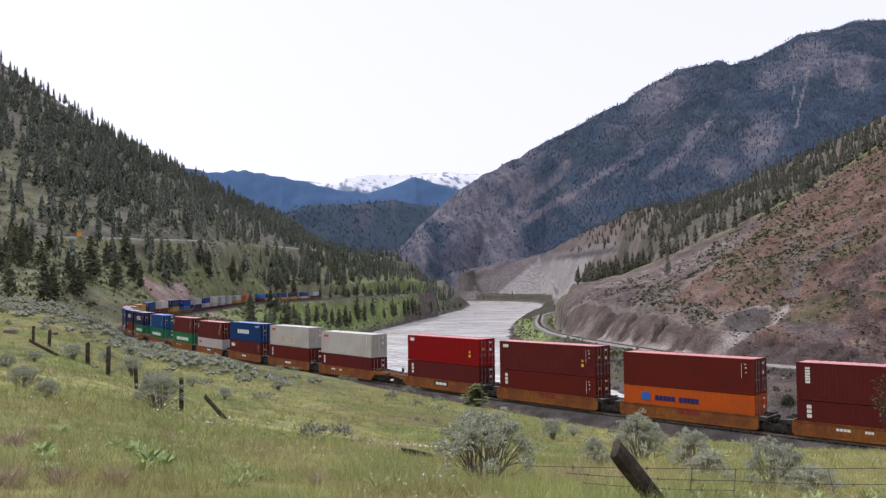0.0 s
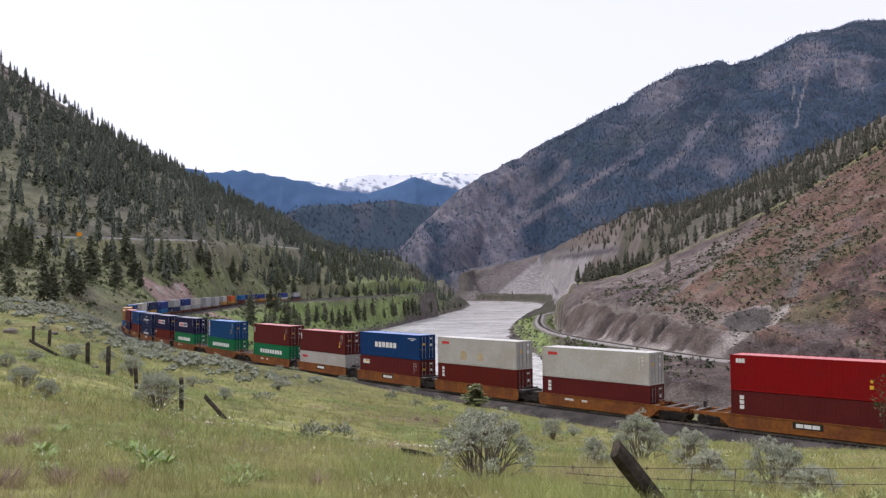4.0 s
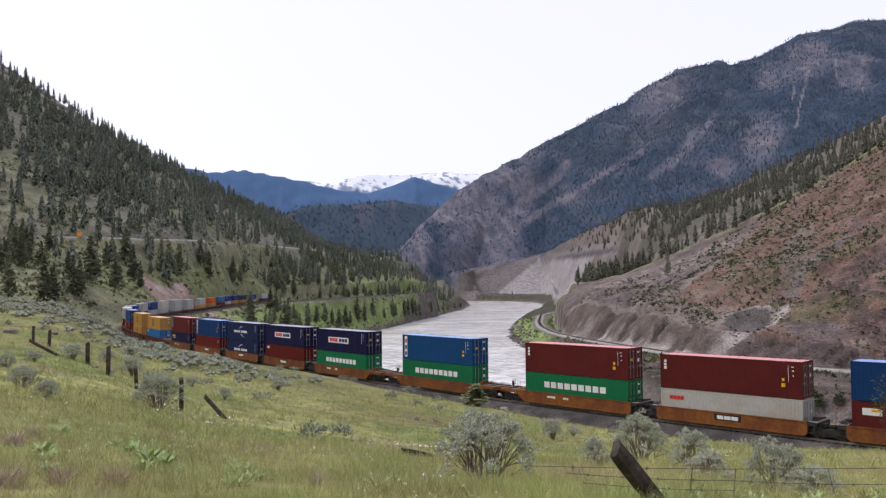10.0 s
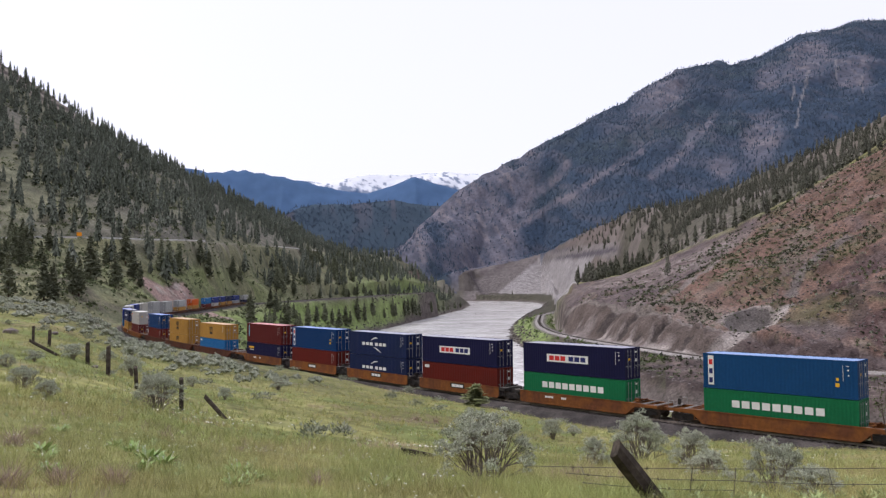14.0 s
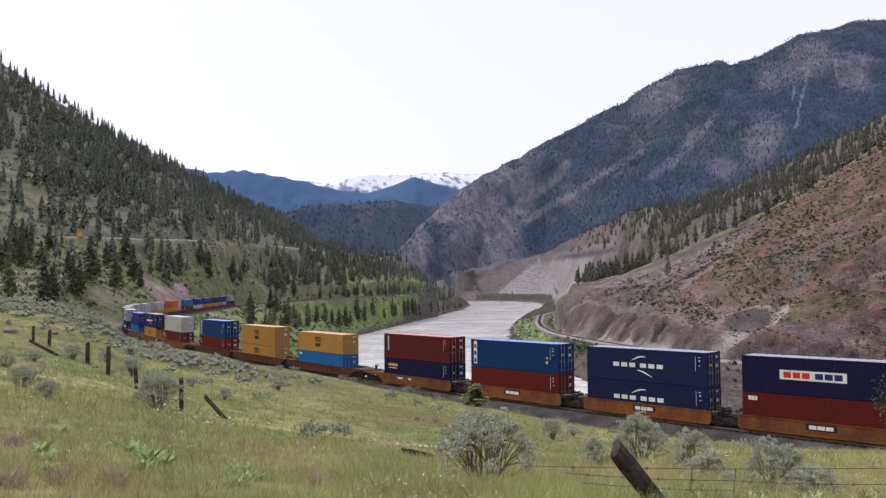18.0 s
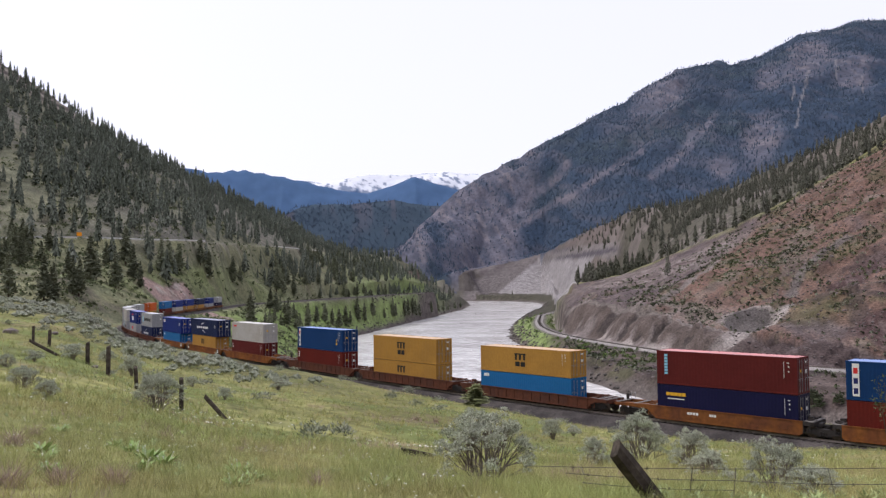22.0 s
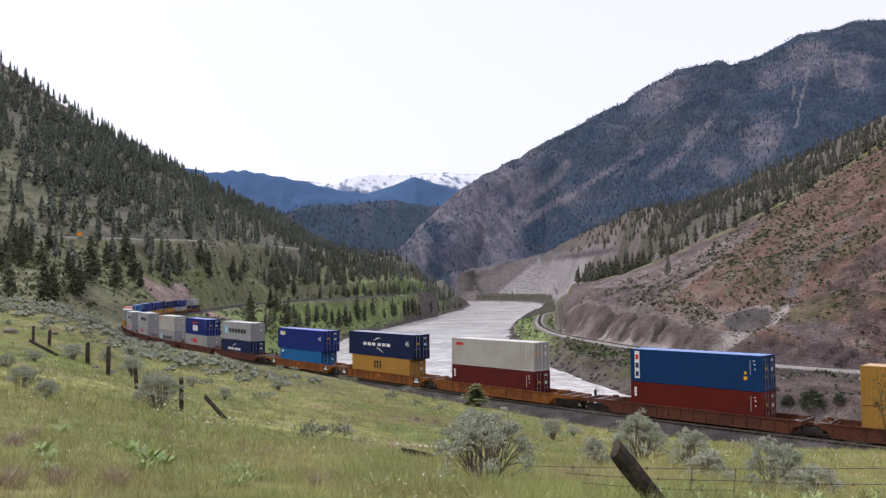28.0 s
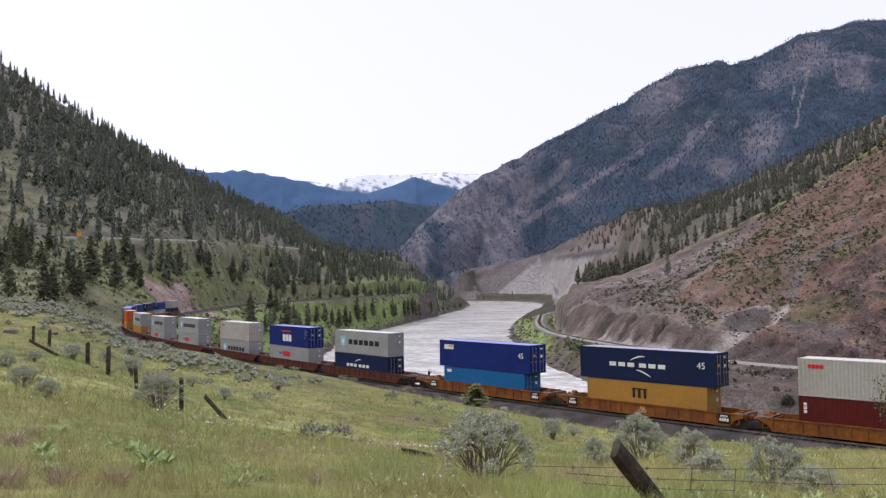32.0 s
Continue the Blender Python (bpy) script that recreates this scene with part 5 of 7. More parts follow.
# the train from its front backwards: place along the line, well colour, sign, top box and bottom box (colour, length, height, marks)
L40, L45, LOW, HIGH = 12.192, 13.716, 2.591, 2.896
TRAIN = [
    (-26.4, "orange", "maroon_letters", ("brick", L40, HIGH, ["codes"]), ("maroon", L40, LOW, [])),
    (-10.7, "orange", "white_number", ("maroon", L40, HIGH, ["column_six", "codes"]), ("maroon", L40, LOW, ["column_six_low", "codes"])),
    (4.8, "orange", "maroon_letters", ("brick", L40, HIGH, ["codes"]), ("orange", L40, LOW, ["square_words"])),
    (20.1, "orange", "maroon_letters", ("maroon", L40, HIGH, ["two_white", "codes", "hazard"]), ("brick", L40, HIGH, ["column_six_low", "codes"])),
    (35.4, "orange", "black_plate", ("scarlet", L40, HIGH, ["two_white", "hazard"]), ("maroon", L40, HIGH, ["column_six_low"])),
    (55.1, "orange", "white_number", ("white", L40, HIGH, ["four_red", "codes"]), ("maroon", L40, LOW, ["column_six_low"])),
    (70.7, "orange", "black_plate", ("white", L40, HIGH, ["four_red", "patches"]), ("brick", L40, HIGH, ["column_six_low"])),
    (86.2, "orange", "black_plate", ("blue", L40, HIGH, ["six_white", "six_white_faint"]), ("maroon", L40, HIGH, ["sign_small", "codes"])),
    (101.9, "orange", "black_plate", ("maroon", L40, HIGH, ["column_white", "codes", "hazard"]), ("white", L40, LOW, ["four_red_low"])),
    (117.4, "orange", "white_number", ("maroon", L40, HIGH, ["column_white", "codes", "hazard"]), ("green", L40, HIGH, ["nine_white"])),
    (137.3, "amber", "", ("azure", L40, HIGH, ["banner_white", "codes", "hazard"]), ("green", L40, HIGH, ["nine_white"])),
    (157.1, "amber", "white_number", ("ink", L40, HIGH, ["plate_red_navy", "codes"]), ("green", L40, HIGH, ["nine_white"])),
    (173.0, "amber", "black_plate", ("ink", L40, HIGH, ["plate_red_navy", "codes"]), ("brick", L40, HIGH, ["two_white"])),
    (188.2, "orange", "black_plate", ("navy", L40, HIGH, ["seven_white_arcs", "codes"]), ("navy", L40, HIGH, ["seven_white_arcs", "codes"])),
    (203.8, "orange", "black_plate", ("blue", L40, HIGH, ["banner_white", "codes", "hazard"]), ("brick", L40, HIGH, ["codes"])),
    (219.5, "amber", "white_number", ("maroon", L40, HIGH, ["banner_dark", "codes"]), ("ink", L40, HIGH, ["five_yellow", "codes"])),
    (241.1, "rust", "", ("yellow", L40, LOW, ["m_sc", "codes"]), ("sky", L40, LOW, ["two_white"])),
    (260.6, "rust", "", ("yellow", L40, HIGH, ["m_sc"]), ("yellow", L40, LOW, ["m_low"])),
    (280.0, "rust", "", ("blue", L40, HIGH, ["banner_white", "codes", "hazard"]), ("brick", L40, HIGH, ["column_white", "codes"])),
    (303.5, "orange", "", ("white", L40, HIGH, ["four_red", "codes"]), ("maroon", L40, HIGH, ["column_white", "codes"])),
    (323.2, "orange", "end_boards", ("navy", L45, HIGH, ["seven_white_arcs", "forty_five"]), ("yellow", L40, HIGH, ["m_low"])),
    (343.2, "orange", "end_boards", ("royal", L45, HIGH, ["sign_small", "forty_five"]), ("sky", L40, LOW, ["two_white"])),
    (365.9, "brown", "", ("grey", L40, HIGH, ["star_six_dark"]), ("navy", L40, HIGH, ["seven_white_arcs"])),
    (385.2, "brown", "", ("royal", L40, HIGH, ["three_white_red", "codes"]), ("grey", L40, HIGH, ["tilted_red"])),
    (404.9, "brown", "", ("white", L40, HIGH, ["four_red"]), ("grey", L40, HIGH, ["star_six_dark"])),
    (428.3, "brown", "", ("grey", L40, HIGH, ["star_six_dark"]), ("grey", L40, HIGH, ["tilted_red"])),
    (451, "brown", "", ("grey", L40, HIGH, ["star_six_dark"]), ("grey", L40, LOW, ["tilted_red"])),
    (475, "rust", "", ("grey", L40, HIGH, ["star_six_dark"]), ("yellow", L40, LOW, [])),
    (500, "rust", "", ("orange", L40, HIGH, ["two_white"]), ("yellow", L40, LOW, [])),
    (528, "rust", "", ("sky", L40, HIGH, ["codes"]), ("brick", L40, LOW, [])),
    (548, "amber", "", ("royal", L40, HIGH, ["codes"]), ("white", L40, LOW, [])),
    (569, "amber", "", ("royal", L40, HIGH, ["codes"]), ("yellow", L40, LOW, [])),
    (590, "amber", "", ("navy", L40, HIGH, ["codes"]), ("yellow", L40, LOW, [])),
    (612, "amber", "", ("royal", L40, HIGH, ["codes"]), ("grey", L40, LOW, [])),
    (636, "amber", "", ("grey", L40, HIGH, ["star_six_dark"]), ("ink", L40, LOW, [])),
]
BOX_FLOOR = 0.28
moving = []      # thing, half of the base it rides on, place along the line, local pose
spinning = []    # wheelsets


def riding(s, half_base):
    """The pose of a vehicle that stands on the line with its centre at s; x points the way it goes."""
    a, b = on_line(s - half_base), on_line(s + half_base)
    ahead = (a - b).normalized()
    side = Vector((0, 0, 1)).cross(ahead).normalized()
    up = ahead.cross(side)
    m = Matrix((ahead, side, up)).transposed().to_4x4()
    m.translation = (a + b) / 2
    return m


for i, (s, colour, sign, top, low) in enumerate(TRAIN):
    long_well = s > 230
    half = 8.3 if long_well else 6.35
    gap_front = s - TRAIN[i - 1][0] if i else 18.0
    gap_back = TRAIN[i + 1][0] - s if i + 1 < len(TRAIN) else 22.0
    shared = 20.9 if long_well else 17.6
    front, back = [round(g / 2 - (0.45 if g > shared else 0.6), 2) for g in (gap_front, gap_back)]
    base = half + 1.1
    car = well_car(colour, half, max(back, half + 0.5), max(front, half + 0.5), sign, gap_back > shared)
    moving.append((car, base, s, Matrix.Identity(4)))
    b_low = container(*low, False)
    b_top = container(*top, True)
    moving.append((b_low, base, s, pose(0, 0, BOX_FLOOR)))
    moving.append((b_top, base, s, pose(0, 0, BOX_FLOOR + low[2] + 0.045)))
    trucks = [s + gap_back / 2] if gap_back <= shared else [s + back - 1.45]
    if gap_front > shared:
        trucks.append(s - front + 1.45)
    for q in trucks:
        b, pairs = bogie()
        moving.append((b, 0.9, q, Matrix.Identity(4)))
        spinning += pairs


def gone(t):
    """Metres that the train has rolled after t seconds; it slows down a little."""
    return 10.2809 * t - 0.021688 * t * t + 0.00023022 * t**3


def motions():
    """All that moves: the train along its line and the wheels that roll under it."""
    for thing, base, s, local in moving:
        walk(thing, [(float(t), riding(s - gone(t), base) @ local) for t in range(0, 33)])
    for wheel in spinning:
        at = wheel.location.copy()
        rows = []
        for k in range(0, int(DURATION * 15) + 1):
            rows.append((k / 15, Matrix.LocRotScale(at, Euler((0, gone(k / 15) / 0.46, 0)), None)))
        walk(wheel, rows)

# ---- plants: materials ----
M_BARK = material("pine_bark", (0.075, 0.05, 0.038), 0.95, vary=0.35, size=0.3, bump=0.02)
M_NEEDLE = material("pine_needles", (0.19, 0.205, 0.135), 0.85, vary=0.35, size=0.8, second=(0.235, 0.245, 0.168), second_size=3.0, per_object=0.25, per_island=0.3, spec=0.15)
M_WOODS = material("far_conifers", (0.108, 0.122, 0.092), 0.9, vary=0.3, size=2.0, second=(0.135, 0.148, 0.12), second_size=40.0, per_island=0.45, spec=0.1)
M_TERRACE = material("terrace_conifers", (0.098, 0.1, 0.076), 0.9, vary=0.3, size=2.0, second=(0.115, 0.112, 0.09), second_size=40.0, per_island=0.45, spec=0.1)
# needles of far trees tinted blue: distance haze put into the colour
M_HAZY_WOODS = material("hazy_conifers", (0.066, 0.093, 0.134), 0.9, vary=0.25, size=3.0, second=(0.075, 0.102, 0.143), second_size=120.0, per_island=0.3, spec=0.1)
M_SAGE = material("sage_leaf", (0.52, 0.54, 0.44), 0.85, vary=0.3, size=0.1, second=(0.38, 0.41, 0.3), second_size=0.5, per_object=0.12, per_island=0.3, spec=0.2)
M_SAGE_FAR = material("sage_leaf_far", (0.34, 0.355, 0.285), 0.9, vary=0.3, size=0.3, second=(0.25, 0.27, 0.195), second_size=2.5, per_island=0.3, spec=0.15)
M_TWIG = material("sage_wood", (0.19, 0.16, 0.14), 0.9, vary=0.35, size=0.05)
M_GRASS = material("meadow_grass", (0.365, 0.405, 0.155), 0.8, vary=0.3, size=1.5, second=(0.41, 0.365, 0.17), second_size=2.2, per_island=0.42, spec=0.2)
M_LEAF = material("broad_leaf", (0.25, 0.36, 0.11), 0.7, vary=0.3, size=0.1, second=(0.3, 0.4, 0.17), second_size=0.3, per_island=0.25, spec=0.3)
M_DRY = material("dry_mauve_grass", (0.38, 0.28, 0.245), 0.9, vary=0.3, size=0.2, per_island=0.35)
M_FLOWER = material("white_petal", (0.75, 0.75, 0.68), 0.7, vary=0.1, per_island=0.2)
M_SHRUB = material("green_shrub", (0.108, 0.13, 0.064), 0.9, vary=0.35, size=0.6, second=(0.09, 0.105, 0.06), second_size=9.0, per_island=0.4, spec=0.15)
M_POST = material("weathered_post", (0.045, 0.034, 0.027), 0.9, vary=0.45, size=0.05, second=(0.075, 0.06, 0.048), second_size=0.25, bump=0.008, per_object=0.2)
M_WIRE = material("rusty_wire", (0.12, 0.11, 0.105), 0.6, metal=0.5, vary=0.3)
M_ROCK = material("grey_rock", (0.2, 0.17, 0.165), 0.95, vary=0.3, size=0.3, bump=0.03, per_island=0.25, spec=0.15)
M_SIGN = material("orange_sign", (0.95, 0.33, 0.01), 0.5, vary=0.05)
rng = np.random.default_rng(7)


def copies(verts, faces, x, y, z, scale, turn, stretch=None, lean=None):
    """Many copies of one small shape, joined: numpy arrays of corners and faces."""
    c, s = np.cos(turn)[:, None], np.sin(turn)[:, None]
    sx = scale[:, None]
    sz = (scale if stretch is None else scale * stretch)[:, None]
    vx, vy, vz = verts[None, :, 0], verts[None, :, 1], verts[None, :, 2]
    ox = (vx * c - vy * s) * sx + x[:, None]
    oy = (vx * s + vy * c) * sx + y[:, None]
    oz = vz * sz + z[:, None]
    if lean is not None:
        ox, oy = ox + vz * sz * lean[0][:, None], oy + vz * sz * lean[1][:, None]
    v = np.stack([ox, oy, oz], -1).reshape(-1, 3)
    f = (faces[None] + (np.arange(len(x)) * len(verts))[:, None, None]).reshape(-1, faces.shape[1])
    return v, f


def merged(groups):
    vs, fs, n = [], [], 0
    for v, f in groups:
        vs.append(v)
        fs.append(f + n)
        n += len(v)
    return np.concatenate(vs), np.concatenate(fs)


# ---- conifers ----
def pine_crown(seed, height=1.0):
    """A pine's crown, one metre high: whorls of limbs that carry ragged tufts of needles, with gaps."""
    r = np.random.default_rng(seed)
    v, f, mats = [], [], []

    def tri(a, b, c, m=0):
        f.append((len(v), len(v) + 1, len(v) + 2))
        v.extend((a, b, c))
        mats.append(m)

    z = 0.1 + 0.1 * r.random()
    while z < 0.97:
        q = (z - 0.1) / 0.9
        reach = 0.19 * (1 - q) ** 0.75 * (0.6 + 0.6 * r.random()) + 0.015
        if q < 0.15:
            reach *= 0.5 + 0.5 * r.random()
        for j in range(int(r.integers(4, 8))):
            a = r.random() * 6.283
            o = reach * (0.55 + 0.6 * r.random())
            droop = r.normal(-0.02, 0.02) - 0.03 * (1 - q)
            n = 3 if o > 0.08 else 2
            for k in range(n):
                t = (k + 0.8) / n
                cx, cy, cz = o * t * math.cos(a), o * t * math.sin(a), z + droop * t * 2
                s = 0.022 + 0.03 * (1 - q) * (0.5 + r.random())
                for _ in range(4):
                    d = r.normal(0, 1, (3, 3)) * (s, s, s * 0.55)
                    tri(*[(cx + e[0], cy + e[1], cz + e[2]) for e in d])
            tri((0, 0, z - 0.004), (0, 0, z + 0.006), (o * 0.8 * math.cos(a), o * 0.8 * math.sin(a), z + droop), 1)
        z += 0.028 + 0.018 * r.random()
    for _ in range(5):
        d = r.normal(0, 0.012, (3, 3))
        tri(*[(e[0], e[1], 0.975 + e[2]) for e in d])
    return mesh_of("crown", v, f, [M_NEEDLE, M_BARK], mats)


def pine_trunk(seed):
    r = np.random.default_rng(seed)
    bm = bmesh.new()
    x = y = 0.0
    z = -0.03
    for k in range(5):
        x2, y2, z2 = x + r.normal(0, 0.004), y + r.normal(0, 0.004), z + 0.2
        rod(bm, (x, y, z), (x2, y2, z2), 0.019 * (1 - k * 0.19), 0.019 * (1 - (k + 1) * 0.19), 7)
        x, y, z = x2, y2, z2
    return to_mesh("trunk", bm, M_BARK)


CROWNS = [pine_crown(100 + k) for k in range(7)]
TRUNKS = [pine_trunk(200 + k) for k in range(3)]


def pine(x, y, height, k, group, label):
    thing = tagged(new("pine_tree"), label, "tree", group=group)
    z = ground_at(x, y)
    thing.matrix_basis = Matrix.Translation((x, y, z - 0.1)) @ Matrix.Rotation(k * 2.4, 4, "Z")
    grow = Matrix.Diagonal((height * (0.85 + 0.3 * ((k * 37) % 10) / 10), height * (0.85 + 0.3 * ((k * 53) % 10) / 10), height, 1))
    part("trunk", TRUNKS[k % 3], thing, "", grow)
    part("crown", CROWNS[k % 7], thing, "", grow)


HILL_PINES = [(-87.5, 164.5, 10.5), (-132.8, 272, 15.6), (-130.4, 273.6, 13.2), (-133.4, 294.1, 13.8), (-131.8, 295.8, 14.3), (-143.4, 332.2, 19.5), (-145.6, 342.8, 13), (-137.8, 343.9, 16.6), (-152.9, 393.1, 19.6), (-145, 381.7, 15.8), (-139.1, 375, 12.4), (-157.3, 381.4, 11.9), (-144.9, 419.6, 18), (-144.5, 431.3, 15.8), (-145, 446.7, 12.4), (-141.6, 438.8, 15.2), (-140.3, 489.4, 16.9), (-138.8, 538.9, 17.9), (-143.3, 482.4, 16.7), (-138.4, 556.7, 10.8), (-125.2, 614.4, 21.2), (-124.9, 634.8, 17.6), (-120.8, 660.2, 16.4), (-197.8, 391.8, 8.7), (-202.9, 393.9, 10.9), (-218.2, 412.3, 10.8), (-200.7, 444.2, 10.8), (-210.8, 451.4, 10.9)]
BANK_PINES = [(-95.7, 405.3, 17.7), (-96.9, 506.3, 14), (-97.4, 459.1, 9.5), (-93.8, 645.9, 15.6), (-95.3, 612.4, 13.6), (-85.6, 669, 16.2), (-78.3, 740, 23), (-73.7, 760.7, 17.4), (-68.6, 793, 20.3), (-54.1, 867.2, 26.4), (-51.9, 880.7, 15.2), (-41, 937.9, 25.9), (-36.8, 962.7, 28.6), (-29.9, 999, 15.9), (-16.5, 1072.3, 16.3), (-8.4, 1170.3, 15.4), (-0.3, 1230.6, 14.5), (6.7, 1262.3, 13.1), (18, 1324.6, 13.7), (29.2, 1422.1, 12.8), (-83.7, 699.3, 16.9), (-89.8, 659.1, 13.7), (-94.1, 567.3, 13.7), (-92.9, 517.1, 12.2), (-81.2, 711.3, 12.3), (-60.6, 832.6, 11.5), (-44.1, 921.3, 19.1), (-34, 977, 20.3)]
for k, (x, y, h) in enumerate(HILL_PINES):
    pine(x, y, h, k, "pines on the hillside", "tall dark green pine on the grassy hillside")
for k, (x, y, h) in enumerate(BANK_PINES):
    pine(x, y, min(h, 21), k + 3, "pines on the river bank", "dark green pine on the slope above the river bank")
more = 0
while more < 150:  # the looser stand between road, far track and river
    x, y = rng.uniform(-260, 0), rng.uniform(240, 1150)
    b = math.degrees(math.atan2(x, y))
    if not -31 < b < -1.5:
        continue
    z_, band_, fr_, dt_, df_, dw_, dr_ = [float(a[0]) for a in land([x], [y])]
    low_bank = dr_ < 75 and dr_ > 28
    if dt_ < 14 or dw_ < 12 or dr_ < 28 or (not low_bank and band_ < 6) or band_ > 7 or (dt_ < 60 and rng.random() < 0.8):
        continue
    if b < -12 and z_ < -1:
        continue
    if lumps([x], [y], 45, 81)[0] < -0.1 and not low_bank:
        continue
    pine(x, y, rng.uniform(8, 17), more + 11, "pines on the hillside", "dark green pine standing in rough grass")
    more += 1


more = 0
while more < 36:  # the darker stand along the river below the track
    b, y = radians(rng.uniform(-12.5, -3.5)), rng.uniform(300, 900)
    x = y * math.tan(b)
    z_, band_, fr_, dt_, df_, dw_, dr_ = [float(a[0]) for a in land([x], [y])]
    if dt_ < 16 or not 18 < dr_ < 80 or lumps([x], [y], 30, 85)[0] < -0.25 or (dr_ > 50 and rng.random() < 0.5):
        continue
    pine(x, y, rng.uniform(7, 15), more + 5, "pines on the river bank", "dark green pine on the slope above the river bank")
    more += 1


def woods(name, label, count, where, sizes, shapes, mat, seed):
    """A wood of conifers that nobody could count. where(x, y) gives the chance that a tree stands there."""
    r = np.random.default_rng(seed)
    groups = []
    x, y = where[0](r, count)
    info = land(x, y)
    ok = r.random(len(x)) < where[1](x, y, *info)
    x, y, z = x[ok], y[ok], info[0][ok]
    pick = r.integers(0, len(shapes), len(x))
    for k, (v, f) in enumerate(shapes):
        m = pick == k
        groups.append(copies(v, f, x[m], y[m], z[m] - 0.3, r.uniform(*sizes, m.sum()), r.uniform(0, 6.28, m.sum()), r.uniform(0.85, 1.25, m.sum())))
    ob = new(name, quick_mesh(name, *merged(groups), mat, shade=False))
    return tagged(ob, label, "woods", kind="stuff"), len(x)


def fan_of(b0, b1, d0, d1):
    def pick(r, n):
        b, d = np.radians(r.uniform(b0, b1, n)), np.sqrt(r.uniform(d0**2, d1**2, n))
        return d * np.tan(b), d
    return pick


def shaggy_conifer(seed, width, bare, clumps):
    """A conifer one metre high: ragged clumps of needles on an uneven taper, with a bare stem below."""
    r = np.random.default_rng(seed)
    v, f = [], []

    def tri(a, b, c):
        f.append((len(v), len(v) + 1, len(v) + 2))
        v.extend((a, b, c))

    for k in range(3):
        a, b = 2 * math.pi * k / 3, 2 * math.pi * (k + 1) / 3
        tri((0.014 * math.cos(a), 0.014 * math.sin(a), -0.03), (0.014 * math.cos(b), 0.014 * math.sin(b), -0.03), (0, 0, 0.85))
    spin = 0.0
    for i in range(clumps):
        q = (i + r.random()) / clumps
        z = bare + (0.98 - bare) * q ** 1.15
        out = width * min(1.0, 0.55 + 2.2 * q) * (1 - q) ** 0.62 + 0.012
        spin += 2.4 + r.normal(0, 0.3)
        o = out * r.uniform(0.35, 0.8)
        c = np.array((o * math.cos(spin), o * math.sin(spin), z))
        away = np.array((math.cos(spin), math.sin(spin), 0.0))
        side = np.array((-math.sin(spin), math.cos(spin), 0.0))
        w = 0.03 + 0.5 * out * r.uniform(0.6, 1.1)
        deep = 0.05 + 0.045 * (1 - q) * r.uniform(0.5, 1.3)
        tip = c + away * w * r.uniform(0.3, 0.9) + np.array((0, 0, -deep * r.uniform(0.5, 1.5)))
        top = c - away * w * 0.3 + np.array((0, 0, deep))
        a, b = c + side * w * r.uniform(0.5, 0.9) - np.array((0, 0, deep * r.uniform(0.2, 0.9))), c - side * w * r.uniform(0.5, 0.9) - np.array((0, 0, deep * r.uniform(0.2, 0.9)))
        tri(top, a, tip)
        tri(top, tip, b)
    return np.array(v), np.array(f)


def tiny_conifer(seed, width):
    """A far conifer one metre high: two ragged skirts of needles."""
    r = np.random.default_rng(seed)
    v, f = [], []
    for z0, z1, w in ((0.08, 0.7, width), (0.42, 1.0, width * 0.68)):
        ring = [(w * r.uniform(0.7, 1.2) * math.cos(k * 1.571 + z0), w * r.uniform(0.7, 1.2) * math.sin(k * 1.571 + z0), z0 + r.uniform(-0.06, 0.06)) for k in range(4)]
        n = len(v)
        v += ring + [(0.02 * r.normal(), 0.02 * r.normal(), z1)]
        f += [(n + k, n + (k + 1) % 4, n + 4) for k in range(4)]
    return np.array(v), np.array(f)


FINE = [shaggy_conifer(300 + k, 0.15 + 0.02 * k, 0.1 + 0.07 * (k % 3), 46) for k in range(6)]
COARSE = [tiny_conifer(400 + k, 0.2 + 0.03 * k) for k in range(5)]


def left_chance(x, y, z, band, frac, dt, df, dw, dr):
    n = rough(x, y, 110, 4, 61) + 0.5 * lumps(x, y, 40, 82)
    b = np.degrees(np.arctan2(x, y))
    hill = (band == 8) * np.clip(0.36 + 0.9 * n + 0.35 * smooth(0.1, 0.5, frac) + 0.3 * (1 - smooth(-24, -19, b)) - 0.25 * smooth(-9, -6, b), 0.06, 1)
    crag = (band == 8) * (frac > 0.82) * (np.degrees(np.arctan2(x, y)) < -23)
    low = (band == 7) * (dw > 12) * (dt > 16) * np.clip(0.15 + 0.2 * smooth(-15, -10, b) + 0.6 * n, 0.04, 0.6) + (band == 6) * (dt > 16) * 0.25 * smooth(-10, -7, b) + (band >= 5) * (band <= 6) * (dr > 16) * (dr < 42) * (b > -8.5) * (dt > 14) * 0.42
    return (hill * (1 - 0.45 * crag) + low) * (dw > 11) * (dr > 16)


woods("hillside_woods", "open dark conifer wood on a steep grassy hillside", 12500, (fan_of(-33, 1.5, 330, 1480), left_chance), (8, 16), FINE, M_WOODS, 5)


def terrace_chance(x, y, z, band, frac, dt, df, dw, dr):
    n = lumps(x, y, 60, 83)
    crest = (band == 8) * (y < 745) * 0.38 + (band == 7) * (frac > 0.9) * 0.14 + (band == 7) * (frac > 0.5) * 0.02
    b = np.degrees(np.arctan2(x, y))
    return crest * np.clip(0.6 + 0.9 * n + 0.5 * lumps(x, y, 18, 84), 0.05, 1) * (b > 9.2)


woods("terrace_woods", "band of dark pines along the crest of a red slope", 3200, (fan_of(9, 33, 420, 740), terrace_chance), (6, 18), FINE, M_TERRACE, 6)


